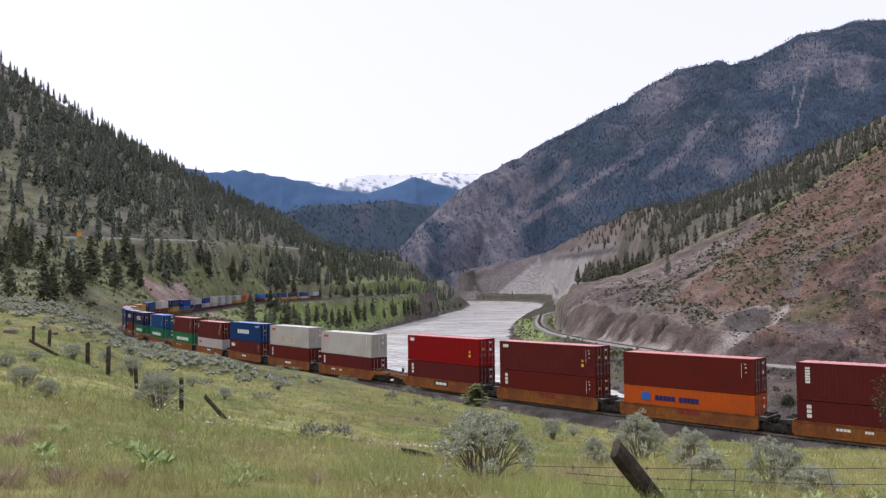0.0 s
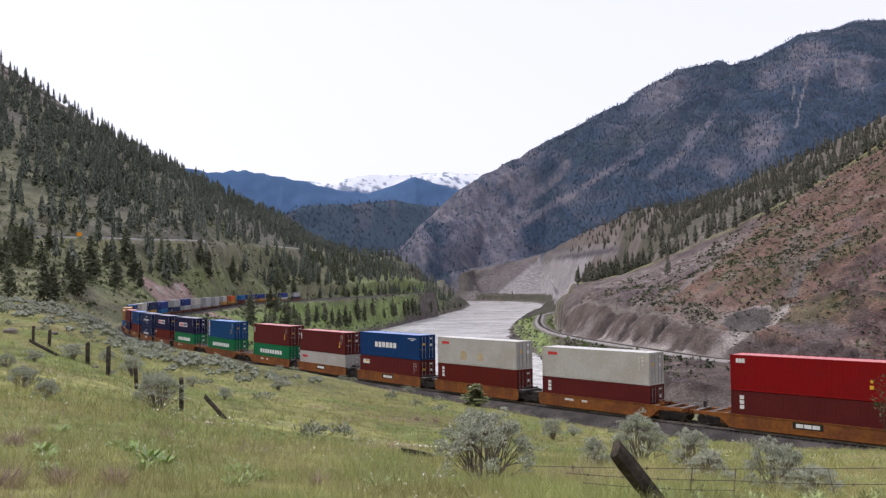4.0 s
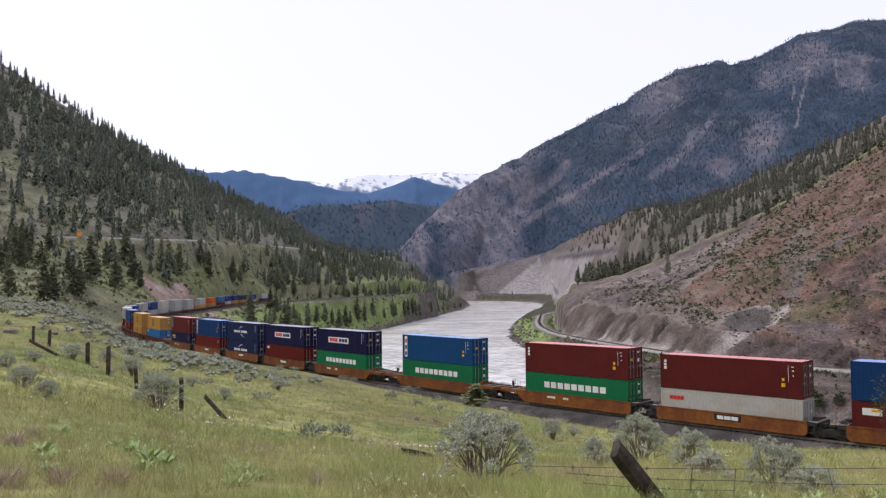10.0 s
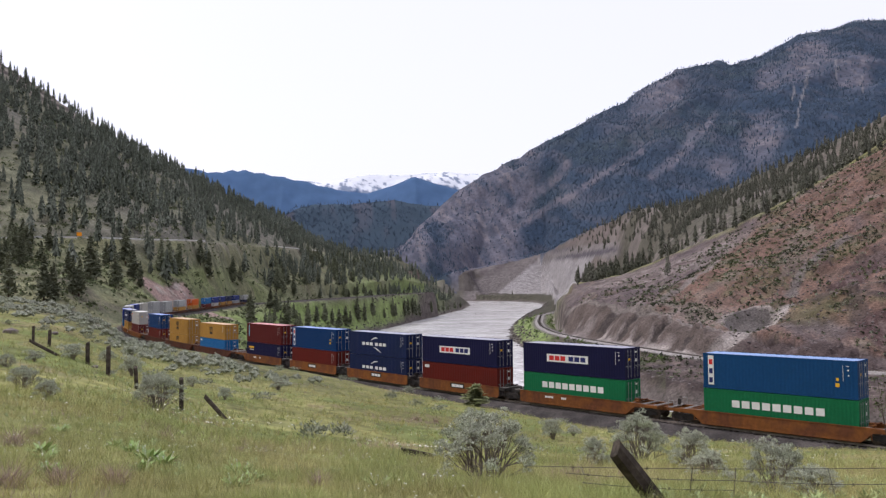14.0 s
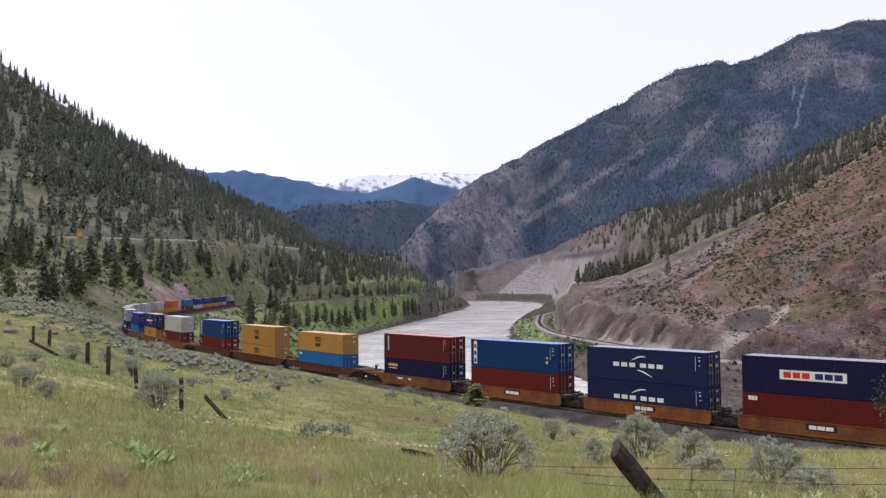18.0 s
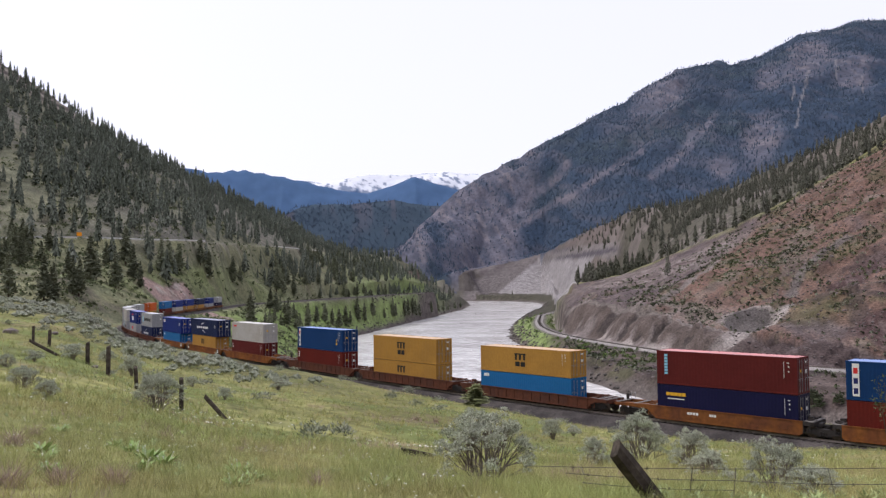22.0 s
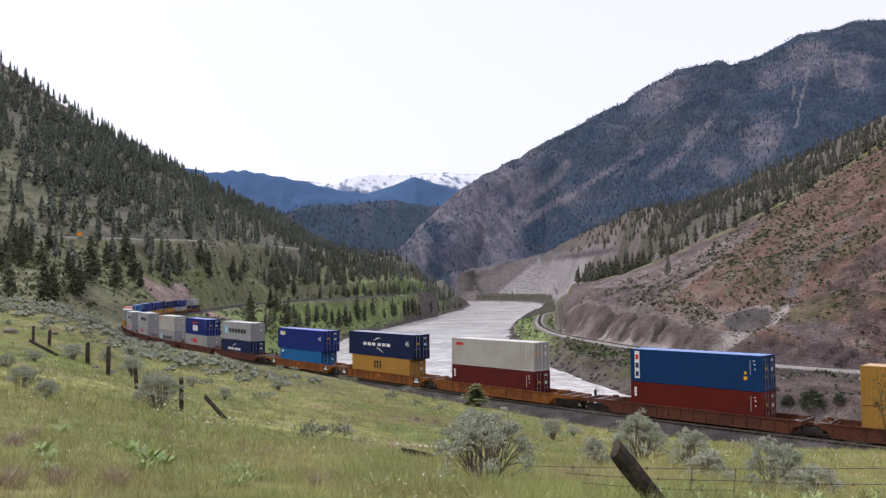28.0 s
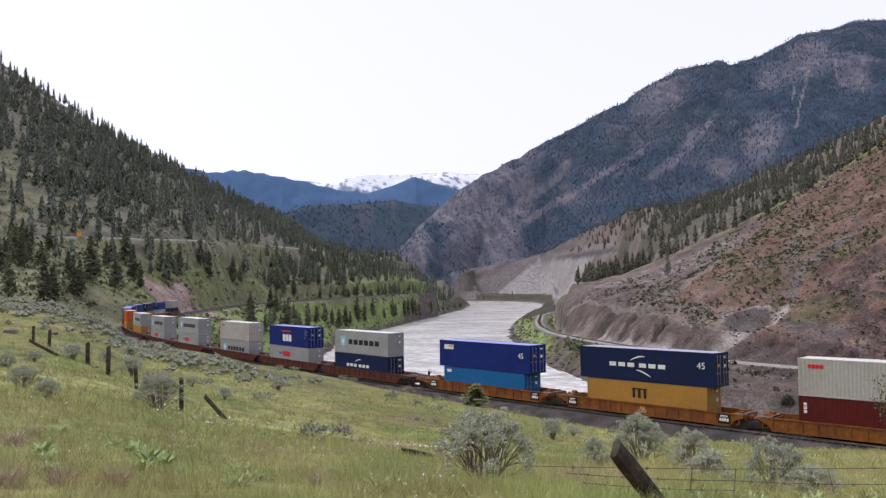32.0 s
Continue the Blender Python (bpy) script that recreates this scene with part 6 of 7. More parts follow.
def mid_chance(x, y, z, band, frac, dt, df, dw, dr):
    b = np.degrees(np.arctan2(x, y))
    n = rough(x, y, 120, 3, 84)
    return (band == 9) * (y < 2300) * np.clip(0.35 + 1.0 * n + 0.6 * smooth(10.8, 13, b), 0.03, 1) * (b > 8) * (z > 74 - 3 * (b - 7) + 10) + (band >= 6) * (band <= 9) * (b < 6.5) * (dr > 25) * (z > -34) * (y > 1500) * np.clip(0.15 + 0.6 * n, 0, 0.5)


woods("mid_hill_woods", "scattered pines on a bare tan hill", 7500, (fan_of(0, 33, 760, 2100), mid_chance), (9, 16), FINE, M_TERRACE, 8)


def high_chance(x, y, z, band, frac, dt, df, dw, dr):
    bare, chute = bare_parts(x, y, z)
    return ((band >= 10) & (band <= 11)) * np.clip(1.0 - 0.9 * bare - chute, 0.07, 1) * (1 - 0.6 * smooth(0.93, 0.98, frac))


woods("mountain_woods", "dark conifer forest between rock faces on a mountainside", 46000, (fan_of(-4, 33, 1350, 3020), high_chance), (4.5, 9.5), COARSE, M_HAZY_WOODS, 9)


def canyon_chance(x, y, z, band, frac, dt, df, dw, dr):
    return ((band == 13) | (band == 12)) * np.clip(0.6 + 0.8 * rough(x, y, 200, 3, 86), 0.1, 1)


woods("canyon_woods", "distant dark conifer forest on a canyon ridge", 5500, (fan_of(-15, 4, 3200, 3520), canyon_chance), (7, 13), COARSE, M_HAZY_WOODS, 10)


# ---- shrubs of the far bank and the hillsides ----
def tuft_shape(n, seed, flat=0.6, leaf=0.3):
    r = np.random.default_rng(seed)
    v, f = [], []
    for i in range(n):
        d = r.normal(0, 1, 3)
        d /= np.linalg.norm(d)
        c = np.array((d[0] * 0.5, d[1] * 0.5, abs(d[2]) * flat)) * (0.65 + 0.35 * r.random())
        e = r.normal(0, leaf * 0.5, (3, 3))
        f.append((len(v), len(v) + 1, len(v) + 2))
        v.extend(c + k for k in e)
    return np.array(v), np.array(f)


def scatter(name, label, category, count, pick, chance, sizes, shapes, mat, seed, sink=0.05):
    r = np.random.default_rng(seed)
    x, y = pick(r, count)
    info = land(x, y)
    ok = r.random(len(x)) < chance(x, y, *info)
    x, y, z = x[ok], y[ok], info[0][ok]
    which = r.integers(0, len(shapes), len(x))
    groups = []
    for k, (v, f) in enumerate(shapes):
        m = which == k
        groups.append(copies(v, f, x[m], y[m], z[m] - sink, r.uniform(*sizes, m.sum()), r.uniform(0, 6.28, m.sum()), r.uniform(0.75, 1.2, m.sum())))
    return tagged(new(name, quick_mesh(name, *merged(groups), mat, shade=False)), label, category, kind="stuff")


TUFTS = [tuft_shape(26, 500 + k) for k in range(4)]
SMALL_TUFTS = [tuft_shape(14, 510 + k, 0.85, 0.38) for k in range(4)]


M_SLOPE_SHRUB = material("slope_shrub_leaf", (0.055, 0.064, 0.04), 0.9, vary=0.35, size=0.6, second=(0.075, 0.09, 0.042), second_size=30.0, per_island=0.35, spec=0.15)


def red_slope_chance(x, y, z, band, frac, dt, df, dw, dr):
    n = rough(x, y, 14, 4, 62) + 0.5 * rough(x, y, 90, 4, 61)
    b = np.degrees(np.arctan2(x, y))
    return (b > 8.4) * ((band == 7) * np.clip(0.22 + 0.9 * n, 0.05, 1) + (band == 5) * (dr > 8) * np.clip(0.45 + n, 0.05, 0.9) * (1 - 0.35 * smooth(11, 15, b))) * (df > 7)


scatter("slope_shrubs", "small green shrubs dotted over a bare red slope", "shrubs", 17000, fan_of(8, 33, 240, 560), red_slope_chance, (0.7, 2.0), SMALL_TUFTS, M_SLOPE_SHRUB, 21)
scatter("slope_sage", "pale grey-green sage dotted over a bare red slope", "shrubs", 9000, fan_of(8, 33, 240, 560), red_slope_chance, (0.5, 1.5), SMALL_TUFTS, material("slope_sage_leaf", (0.22, 0.24, 0.17), 0.9, vary=0.3, size=0.5, per_island=0.4), 26)


def slope_stone_chance(x, y, z, band, frac, dt, df, dw, dr):
    b = np.degrees(np.arctan2(x, y))
    n = rough(x, y, 20, 4, 67)
    return (b > 8.4) * (df > 5) * ((band == 5) * (dr > 5) * np.clip(0.3 + n, 0.05, 1) + (band == 7) * np.clip(0.25 * (frac < 0.3) + 0.6 * n + 0.45 * smooth(19, 22, b), 0.02, 1) + (band == 6) * 0.5 * smooth(18, 21, b))


M_SLOPE_STONE = material("slope_stone", (0.12, 0.1, 0.098), 0.9, vary=0.35, size=0.5, per_island=0.5)


def far_shore_chance(x, y, z, band, frac, dt, df, dw, dr):
    return (dr > 6) * (dr < 40) * (x > 20) * (df > 6) * (z < -30) * np.clip(0.6 + rough(x, y, 20, 3, 88), 0, 1)


scatter("shore_shrubs", "bright green low shrubs between river and railway", "shrubs", 2600, fan_of(2, 16, 330, 1000), far_shore_chance, (1.2, 3.0), TUFTS, material("shore_green", (0.12, 0.18, 0.05), 0.9, vary=0.3, size=0.8, per_island=0.4), 22)


def left_shrub_chance(x, y, z, band, frac, dt, df, dw, dr):
    return (dr > 7) * (band >= 5) * (band <= 8) * (dt > 6) * (dw > 7) * np.clip(0.3 + 0.9 * rough(x, y, 30, 3, 89), 0, 1)


scatter("hillside_shrubs", "grey-green brush on the slopes round the railway curve", "shrubs", 15000, fan_of(-31, 1, 230, 780), left_shrub_chance, (0.7, 2.8), SMALL_TUFTS, M_SHRUB, 23)
scatter("hillside_sage", "pale sage and bunch grass on the slopes round the railway curve", "shrubs", 16000, fan_of(-31, 1, 230, 780), left_shrub_chance, (0.7, 2.2), SMALL_TUFTS, material("hillside_sage_leaf", (0.21, 0.23, 0.13), 0.9, vary=0.3, size=0.5, per_island=0.45), 28)


def stone_shape(seed):
    bm = bmesh.new()
    bmesh.ops.create_icosphere(bm, subdivisions=1, radius=0.5)
    r = np.random.default_rng(seed)
    for w in bm.verts:
        w.co = Vector((w.co.x, w.co.y, w.co.z * 0.7)) * float(0.75 + 0.5 * r.random())
    v = np.array([w.co[:] for w in bm.verts])
    f = np.array([[q.index for q in p.verts] for p in bm.faces])
    bm.free()
    return v, f


STONES = [stone_shape(600 + k) for k in range(4)]


scatter("slope_stones", "loose mauve-grey stones on the bare slope", "stones", 13000, fan_of(8, 33, 220, 560), slope_stone_chance, (0.4, 1.6), STONES, M_SLOPE_STONE, 27, 0.1)


def shore_stone_chance(x, y, z, band, frac, dt, df, dw, dr):
    return (dr > -3) * (dr < 12) * 1.0


for lo, hi, side, seed in ((-12, 3, "near", 24), (2, 14, "far", 25)):
    scatter("shore_boulders", "dark angular boulders along the water's edge", "boulders", 15000, fan_of(lo, hi, 300, 1500), shore_stone_chance, (0.8, 2.6), STONES, material("wet_boulder", (0.075, 0.065, 0.06), 0.8, vary=0.3, size=1.0, per_island=0.5), seed, 0.1)


# ---- sagebrush ----
def sage_leaves(seed, count, leaf=0.026, spread=1.0):
    """A rounded crown of small grey leaves in sprigs, one metre high and wide."""
    r = np.random.default_rng(seed)
    v, f = [], []
    lobes = [(r.normal(0, 0.2), r.normal(0, 0.2), r.uniform(0.28, 0.76), r.uniform(0.18, 0.3)) for _ in range(11)]
    lobes += [(0.32 * math.cos(k), 0.32 * math.sin(k), r.uniform(0.2, 0.4), 0.2) for k in (0.3, 1.6, 2.9, 4.1, 5.3)]
    for i in range(count):
        cx, cy, cz, cr = lobes[int(r.integers(0, 16))]
        d = r.normal(0, 1, 3)
        d /= np.linalg.norm(d)
        d[2] = abs(d[2]) * 0.9 - 0.12
        p = np.array((cx, cy, cz)) + d * cr * (0.7 + 0.4 * r.random())
        p[2] = max(p[2], 0.12)
        up = d * 0.7 + np.array((0, 0, 0.8)) + r.normal(0, 0.35, 3)
        up /= np.linalg.norm(up)
        side = np.cross(up, r.normal(0, 1, 3))
        side /= np.linalg.norm(side)
        s = leaf * (0.6 + 0.9 * r.random())
        n = len(v)
        v.extend((p - side * s * 0.4, p + side * s * 0.4, p + up * s * 2.3))
        f.append((n, n + 1, n + 2))
    return v, f


def sage_stems(seed, count):
    r = np.random.default_rng(seed)
    bm = bmesh.new()
    for i in range(count):
        a, o = r.random() * 6.283, r.uniform(0.12, 0.42)
        p = Vector((r.normal(0, 0.04), r.normal(0, 0.04), -0.04))
        q = Vector((0.45 * o * math.cos(a), 0.45 * o * math.sin(a), r.uniform(0.22, 0.36)))
        e = Vector((o * math.cos(a), o * math.sin(a), r.uniform(0.5, 0.82)))
        rod(bm, p, q, 0.016, 0.011, 5)
        rod(bm, q, e, 0.011, 0.004, 4)
        for _ in range(2):
            g = q.lerp(e, r.uniform(0.2, 0.7))
            rod(bm, g, g + Vector((r.normal(0, 0.1), r.normal(0, 0.1), r.uniform(0.1, 0.28))), 0.006, 0.002, 3)
    return to_mesh("woody_base", bm, M_TWIG)


def old_sage(seed, stems):
    """An old sagebrush one metre high and wide: gnarled bare stems that fork upwards into a dome of leafy tips."""
    r = np.random.default_rng(seed)
    bm = bmesh.new()
    v, f = [], []

    def dome(a, o):
        return Vector((o * math.cos(a), o * math.sin(a), (0.14 + 0.82 * math.sqrt(max(0.0, 1 - (o / 0.53) ** 2))) * r.uniform(0.8, 1.06)))

    def sprig(e, size, count):
        for k in range(count):
            d = r.normal(0, 1, 3)
            d /= np.linalg.norm(d)
            d[2] = abs(d[2]) * 1.1 - 0.3
            c = np.array(e) + d * size * (0.45 + 0.65 * r.random())
            up = d * 0.7 + np.array((0, 0, 0.7)) + r.normal(0, 0.35, 3)
            up /= np.linalg.norm(up)
            side = np.cross(up, r.normal(0, 1, 3))
            side /= np.linalg.norm(side)
            s_ = 0.013 * (0.6 + 0.8 * r.random())
            n = len(v)
            v.extend((c - side * s_ * 0.5, c + side * s_ * 0.5, c + up * s_ * 2.1))
            f.append((n, n + 1, n + 2))

    def bent(p, q, r0, r1, sides):
        m = p.lerp(q, 0.5) + Vector((r.normal(0, 0.025), r.normal(0, 0.025), r.normal(-0.01, 0.015)))
        rod(bm, p, m, r0, (r0 + r1) / 2, sides)
        rod(bm, m, q, (r0 + r1) / 2, r1, sides)

    for i in range(stems):
        a = i * 2.4 + r.normal(0, 0.25)
        o = 0.5 * math.sqrt((i + 0.5) / stems)
        tip = dome(a, o)
        root = Vector((0.09 * math.cos(a) * r.random(), 0.09 * math.sin(a) * r.random(), -0.04))
        fork = root.lerp(tip, r.uniform(0.34, 0.5)) + Vector((r.normal(0, 0.02), r.normal(0, 0.02), -0.02))
        bent(root, fork, 0.013, 0.009, 5)
        for j in range(3):
            e1 = dome(a + r.normal(0, 0.45 / (0.3 + 2 * o)), min(0.52, max(0.02, o + r.normal(0, 0.09))))
            mid_ = fork.lerp(e1, r.uniform(0.4, 0.6))
            bent(fork, mid_, 0.008, 0.005, 4)
            for k in range(3):
                e2 = e1 + Vector(r.normal(0, 0.045, 3))
                rod(bm, mid_, e2, 0.0045, 0.002, 3)
                sprig(e2, r.uniform(0.045, 0.085), 62)
    return mesh_of("leafage", v, f, [M_SAGE]), to_mesh("woody_base", bm, M_TWIG, normals=False)


OLD_SAGE = [old_sage(740 + k, 22) for k in range(3)]
SAGE_PLAIN = [mesh_of("leafage", *sage_leaves(710 + k, 2200, 0.03), [M_SAGE]) for k in range(4)]
SAGE_STEMS = [sage_stems(720 + k, 22) for k in range(3)]
SAGE = [(0.53, 11.27, 0.91, 1.33), (6.84, 28.94, 1.65, 1.81), (5.66, 19.12, 0.94, 0.91), (4.34, 13.65, 0.48, 0.63), (3.65, 20.28, 0.71, 0.74), (3.88, 9.67, 0.61, 0.66), (3.96, 8.92, 0.34, 0.57), (5.51, 42.32, 1.12, 1.18), (7.29, 46.88, 0.66, 0.92), (-10.03, 28.8, 1.2, 1.6), (-17.32, 45.49, 1.28, 1.21), (-19.41, 42.97, 0.91, 1.37), (-12.68, 24.78, 0.62, 0.92), (-18.01, 33.8, 0.53, 0.74), (-11.14, 41.69, 0.72, 0.78), (-14.63, 47.62, 0.65, 0.96), (-11.67, 57.59, 0.98, 1.38), (-14.96, 59.65, 0.64, 0.85), (-10.59, 21.89, 0.5, 0.64), (-19.93, 48.55, 0.8, 1.09), (-19.08, 38.18, 0.59, 0.89), (4.11, 12.02, 0.21, 0.3), (-29.41, 77.09, 1.07, 2.13), (25.19, 67.87, 0.56, 1.88), (26.76, 66.59, 0.51, 1.84)]
for k, (x, y, h, w) in enumerate(SAGE):
    thing = tagged(new("sagebrush"), "silvery grey-green sagebrush with bare woody stems in grass", "shrub", group="sagebrush on the meadow")
    thing.matrix_basis = Matrix.Translation((x, y, ground_at(x, y) - 0.03)) @ Matrix.Rotation(k * 1.7, 4, "Z")
    grow = Matrix.Diagonal((w * 0.96, w * 0.96, h * 1.06, 1))
    part("woody_base", OLD_SAGE[k % 3][1] if y < 35 else SAGE_STEMS[k % 3], thing, "bare greyish woody stems", grow)
    part("leafage", OLD_SAGE[k % 3][0] if y < 35 else SAGE_PLAIN[k % 4], thing, "", grow)

def puffs(seed, lobes, count, leaf):
    """A low rounded bush one metre wide: leafy lobes side by side, open beneath."""
    r = np.random.default_rng(seed)
    v, f = [], []
    heart = [(0.34 * math.sqrt(r.random()), r.random() * 6.283, r.uniform(0.16, 0.24)) for _ in range(lobes)]
    for o, a, cr in heart:
        c = np.array((o * math.cos(a), o * math.sin(a), 0.5 - 0.7 * o))
        n = len(v)
        v.extend([c + (0, 0, cr * 0.72)] + [c + (0.75 * cr * math.cos(k * 1.047), 0.75 * cr * math.sin(k * 1.047), r.uniform(-0.2, 0.15) * cr) for k in range(6)] + [c - (0, 0, cr * 0.8)])
        for k in range(6):
            f.append((n, n + 1 + k, n + 1 + (k + 1) % 6))
            f.append((n + 7, n + 1 + (k + 1) % 6, n + 1 + k))
    for i in range(count):
        o, a, cr = heart[i % lobes]
        d = r.normal(0, 1, 3)
        d /= np.linalg.norm(d)
        d[2] = abs(d[2]) - 0.25
        c = np.array((o * math.cos(a), o * math.sin(a), 0.5 - 0.7 * o)) + d * cr * r.uniform(0.8, 1.1)
        t = np.cross(d, r.normal(0, 1, 3))
        t /= np.linalg.norm(t)
        u = np.cross(d, t) + 0.5 * d
        s_ = leaf * r.uniform(0.6, 1.3)
        n = len(v)
        v.extend((c - t * s_ * 0.6, c + t * s_ * 0.6, c + u * s_))
        f.append((n, n + 1, n + 2))
    return np.array(v), np.array(f)


SAGE_SMALL = [puffs(760 + k, 8, 190, 0.055) for k in range(5)]


def sage_chance(x, y, z, band, frac, dt, df, dw, dr):
    b = np.degrees(np.arctan2(x, y))
    edge = (band == 2) * smooth(0.22, 0.6, frac) + (band == 3) * 1.0
    return edge * (dt > 10) * (1 - 0.95 * (dt < 22) * (b > -19)) * np.clip(0.35 + 0.4 * (b < -16) + 0.9 * rough(x, y, 18, 3, 91), 0, 1) * (1 - smooth(-9, -3, b)) * (1 - 0.6 * smooth(-15.5, -12, b))


scatter("sage_thicket", "silvery sagebrush crowded along the edge of the meadow", "shrubs", 6400, fan_of(-33, 0, 52, 250), sage_chance, (0.8, 1.9), SAGE_SMALL, M_SAGE_FAR, 31)


SAGE_LOOSE = []
for k in range(4):
    a, b = sage_leaves(770 + k, 260, 0.07)
    SAGE_LOOSE.append((np.array(a) * (1.2, 1.2, 0.8), np.array(b)))


def edge_sage_chance(x, y, z, band, frac, dt, df, dw, dr):
    return (dt > 4.5) * (dt < 10) * (band == 2) * np.clip(0.2 + 1.0 * lumps(x, y, 6, 92), 0, 1)


scatter("trackside_sage", "small sagebrush beside the ballast of the track", "shrubs", 700, fan_of(-9, 33, 45, 110), edge_sage_chance, (0.6, 1.5), SAGE_LOOSE, M_SAGE_FAR, 32)


def loose_sage_chance(x, y, z, band, frac, dt, df, dw, dr):
    return (band == 2) * (dt > 6) * (0.06 + 0.1 * (lumps(x, y, 12, 93) > 0.3))


scatter("meadow_sage", "small dull sage tufts scattered in the meadow", "shrubs", 900, fan_of(-33, 33, 30, 110), loose_sage_chance, (0.5, 1.0), SAGE_LOOSE, M_SAGE_FAR, 33)


# ---- grass of the meadow ----
def grass_tuft(seed, blades, wide=0.008):
    r = np.random.default_rng(seed)
    v, f = [], []
    for i in range(blades):
        a, o = r.random() * 6.283, r.uniform(0, 0.25)
        bx, by = o * math.cos(a), o * math.sin(a)
        t = r.random() * 6.283
        w, h, l = wide, r.uniform(0.35, 1.0), r.uniform(0.1, 0.7)
        n = len(v)
        lay_ = r.random() * 6.283
        v += [(bx - w * math.cos(t), by - w * math.sin(t), 0), (bx + w * math.cos(t), by + w * math.sin(t), 0), (bx + l * math.cos(lay_), by + l * math.sin(lay_), h)]
        f.append((n, n + 1, n + 2))
    return np.array(v), np.array(f)


GRASS_TUFTS = [grass_tuft(800 + k, 13) for k in range(5)]
BROAD_TUFTS = [grass_tuft(805 + k, 9, 0.022) for k in range(5)]


def grass_chance(x, y, z, band, frac, dt, df, dw, dr):
    return (dt > 5) * np.clip(0.7 + 0.7 * rough(x, y, 1.8, 3, 94), 0.08, 1)


def near_pick(d0, d1, power):
    def pick(r, n):
        b = np.radians(r.uniform(-33, 33, n))
        d = d0 + (d1 - d0) * r.random(n) ** power
        return d * np.tan(b), d
    return pick


scatter("meadow_grass", "yellow-green spring grass of the meadow", "grass", 26000, near_pick(4, 24, 1.3), grass_chance, (0.16, 0.34), GRASS_TUFTS, M_GRASS, 41, 0.02)
scatter("meadow_grass", "yellow-green grass further down the meadow", "grass", 23000, near_pick(18, 84, 1.1), grass_chance, (0.2, 0.4), BROAD_TUFTS, M_GRASS, 42, 0.02)

PETAL = (np.array([(-0.5, 0, 0.8), (0.5, 0, 0.9), (0, 0.5, 1.0), (0, -0.5, 0.9)]), np.array([(0, 1, 2), (0, 3, 1)]))


def flower_chance(x, y, z, band, frac, dt, df, dw, dr):
    b = np.degrees(np.arctan2(x, y))
    return (dt > 6) * (lumps(x, y, 2.2, 95) > 0.28) * (1 - 0.85 * smooth(-2, 8, b))


for d0, d1, n, size, seed in ((5, 20, 2000, 0.02, 43), (16, 56, 4200, 0.058, 44)):
    scatter("white_flowers", "tiny white wildflowers in the grass", "flowers", n, near_pick(d0, d1, 1.2), flower_chance, (size * 0.7, size * 1.3), [PETAL], M_FLOWER, seed, -0.26)


def rosette(seed, leaves):
    """A low tuft of broad leaves, one metre across."""
    r = np.random.default_rng(seed)
    v, f = [], []
    for i in range(leaves):
        a, l, up = r.random() * 6.283, r.uniform(0.3, 0.55), r.uniform(0.15, 0.6)
        c, s = math.cos(a), math.sin(a)
        w = l * 0.17
        n = len(v)
        v += [(0, 0, 0), (c * l * 0.5 - s * w, s * l * 0.5 + c * w, up * 0.7), (c * l, s * l, up), (c * l * 0.5 + s * w, s * l * 0.5 - c * w, up * 0.7)]
        f += [(n, n + 1, n + 2), (n, n + 2, n + 3)]
    return np.array(v), np.array(f)


ROSETTES = [rosette(850 + k, 9) for k in range(4)]


def herb_chance(x, y, z, band, frac, dt, df, dw, dr):
    return (dt > 6) * np.clip(-0.1 + 1.8 * rough(x, y, 3.0, 3, 96), 0, 1)


def dry_chance(x, y, z, band, frac, dt, df, dw, dr):
    return (dt > 6) * np.clip(-0.02 + 2.0 * rough(x, y, 3.4, 3, 97), 0, 1)


scatter("meadow_herbs", "low broad-leaved herbs among the grass", "plants", 7500, near_pick(4.5, 40, 1.2), herb_chance, (0.08, 0.24), ROSETTES, material("herb_leaf", (0.4, 0.47, 0.24), 0.75, vary=0.3, size=0.3, per_island=0.4, spec=0.25), 45, 0.0)
scatter("dry_stems", "withered brown stems among the grass", "plants", 3600, near_pick(4.5, 50, 1.3), dry_chance, (0.16, 0.42), GRASS_TUFTS, M_DRY, 46, 0.0)


def leafy_plant(seed, count):
    r = np.random.default_rng(seed)
    v, f = [], []
    for i in range(count):
        a, tilt, l = r.random() * 6.283, r.uniform(0.25, 1.1), r.uniform(0.22, 0.42)
        d = np.array((math.cos(a) * math.cos(tilt), math.sin(a) * math.cos(tilt), math.sin(tilt)))
        s = np.array((-math.sin(a), math.cos(a), 0)) * l * 0.13
        n0 = np.array((math.cos(a), math.sin(a), 0)) * r.uniform(0.02, 0.12)
        sag = np.array((0, 0, -0.05))
        n = len(v)
        v += [n0, n0 + d * l * 0.45 + s, n0 + d * l + sag, n0 + d * l * 0.45 - s, n0 + d * l * 0.5 + np.array((0, 0, -0.015))]
        f += [(n, n + 1, n + 4), (n + 1, n + 2, n + 4), (n + 2, n + 3, n + 4), (n + 3, n, n + 4)]
    return mesh_of("leaves", v, f, [M_LEAF])


def flower_head(x, y, z):
    """One small pale flower on its thin stem, leaning outwards."""
    bm = bmesh.new()
    rings = []
    for f, q in ((0.5, 0.004), (1.0, 0.003), (1.0, 0.011), (1.04, 0.017)):
        rings.append([bm.verts.new((x * f + q * math.cos(i * math.pi / 3), y * f + q * math.sin(i * math.pi / 3), z * (f * 2 - 1) + (0.004 if q == 0.011 else 0.0))) for i in range(6)])
    for p, q in zip(rings, rings[1:]):
        for i in range(6):
            bm.faces.new((p[i], p[(i + 1) % 6], q[(i + 1) % 6], q[i]))
    bm.faces.new(rings[-1])
    return to_mesh("flower_head", bm, M_FLOWER)


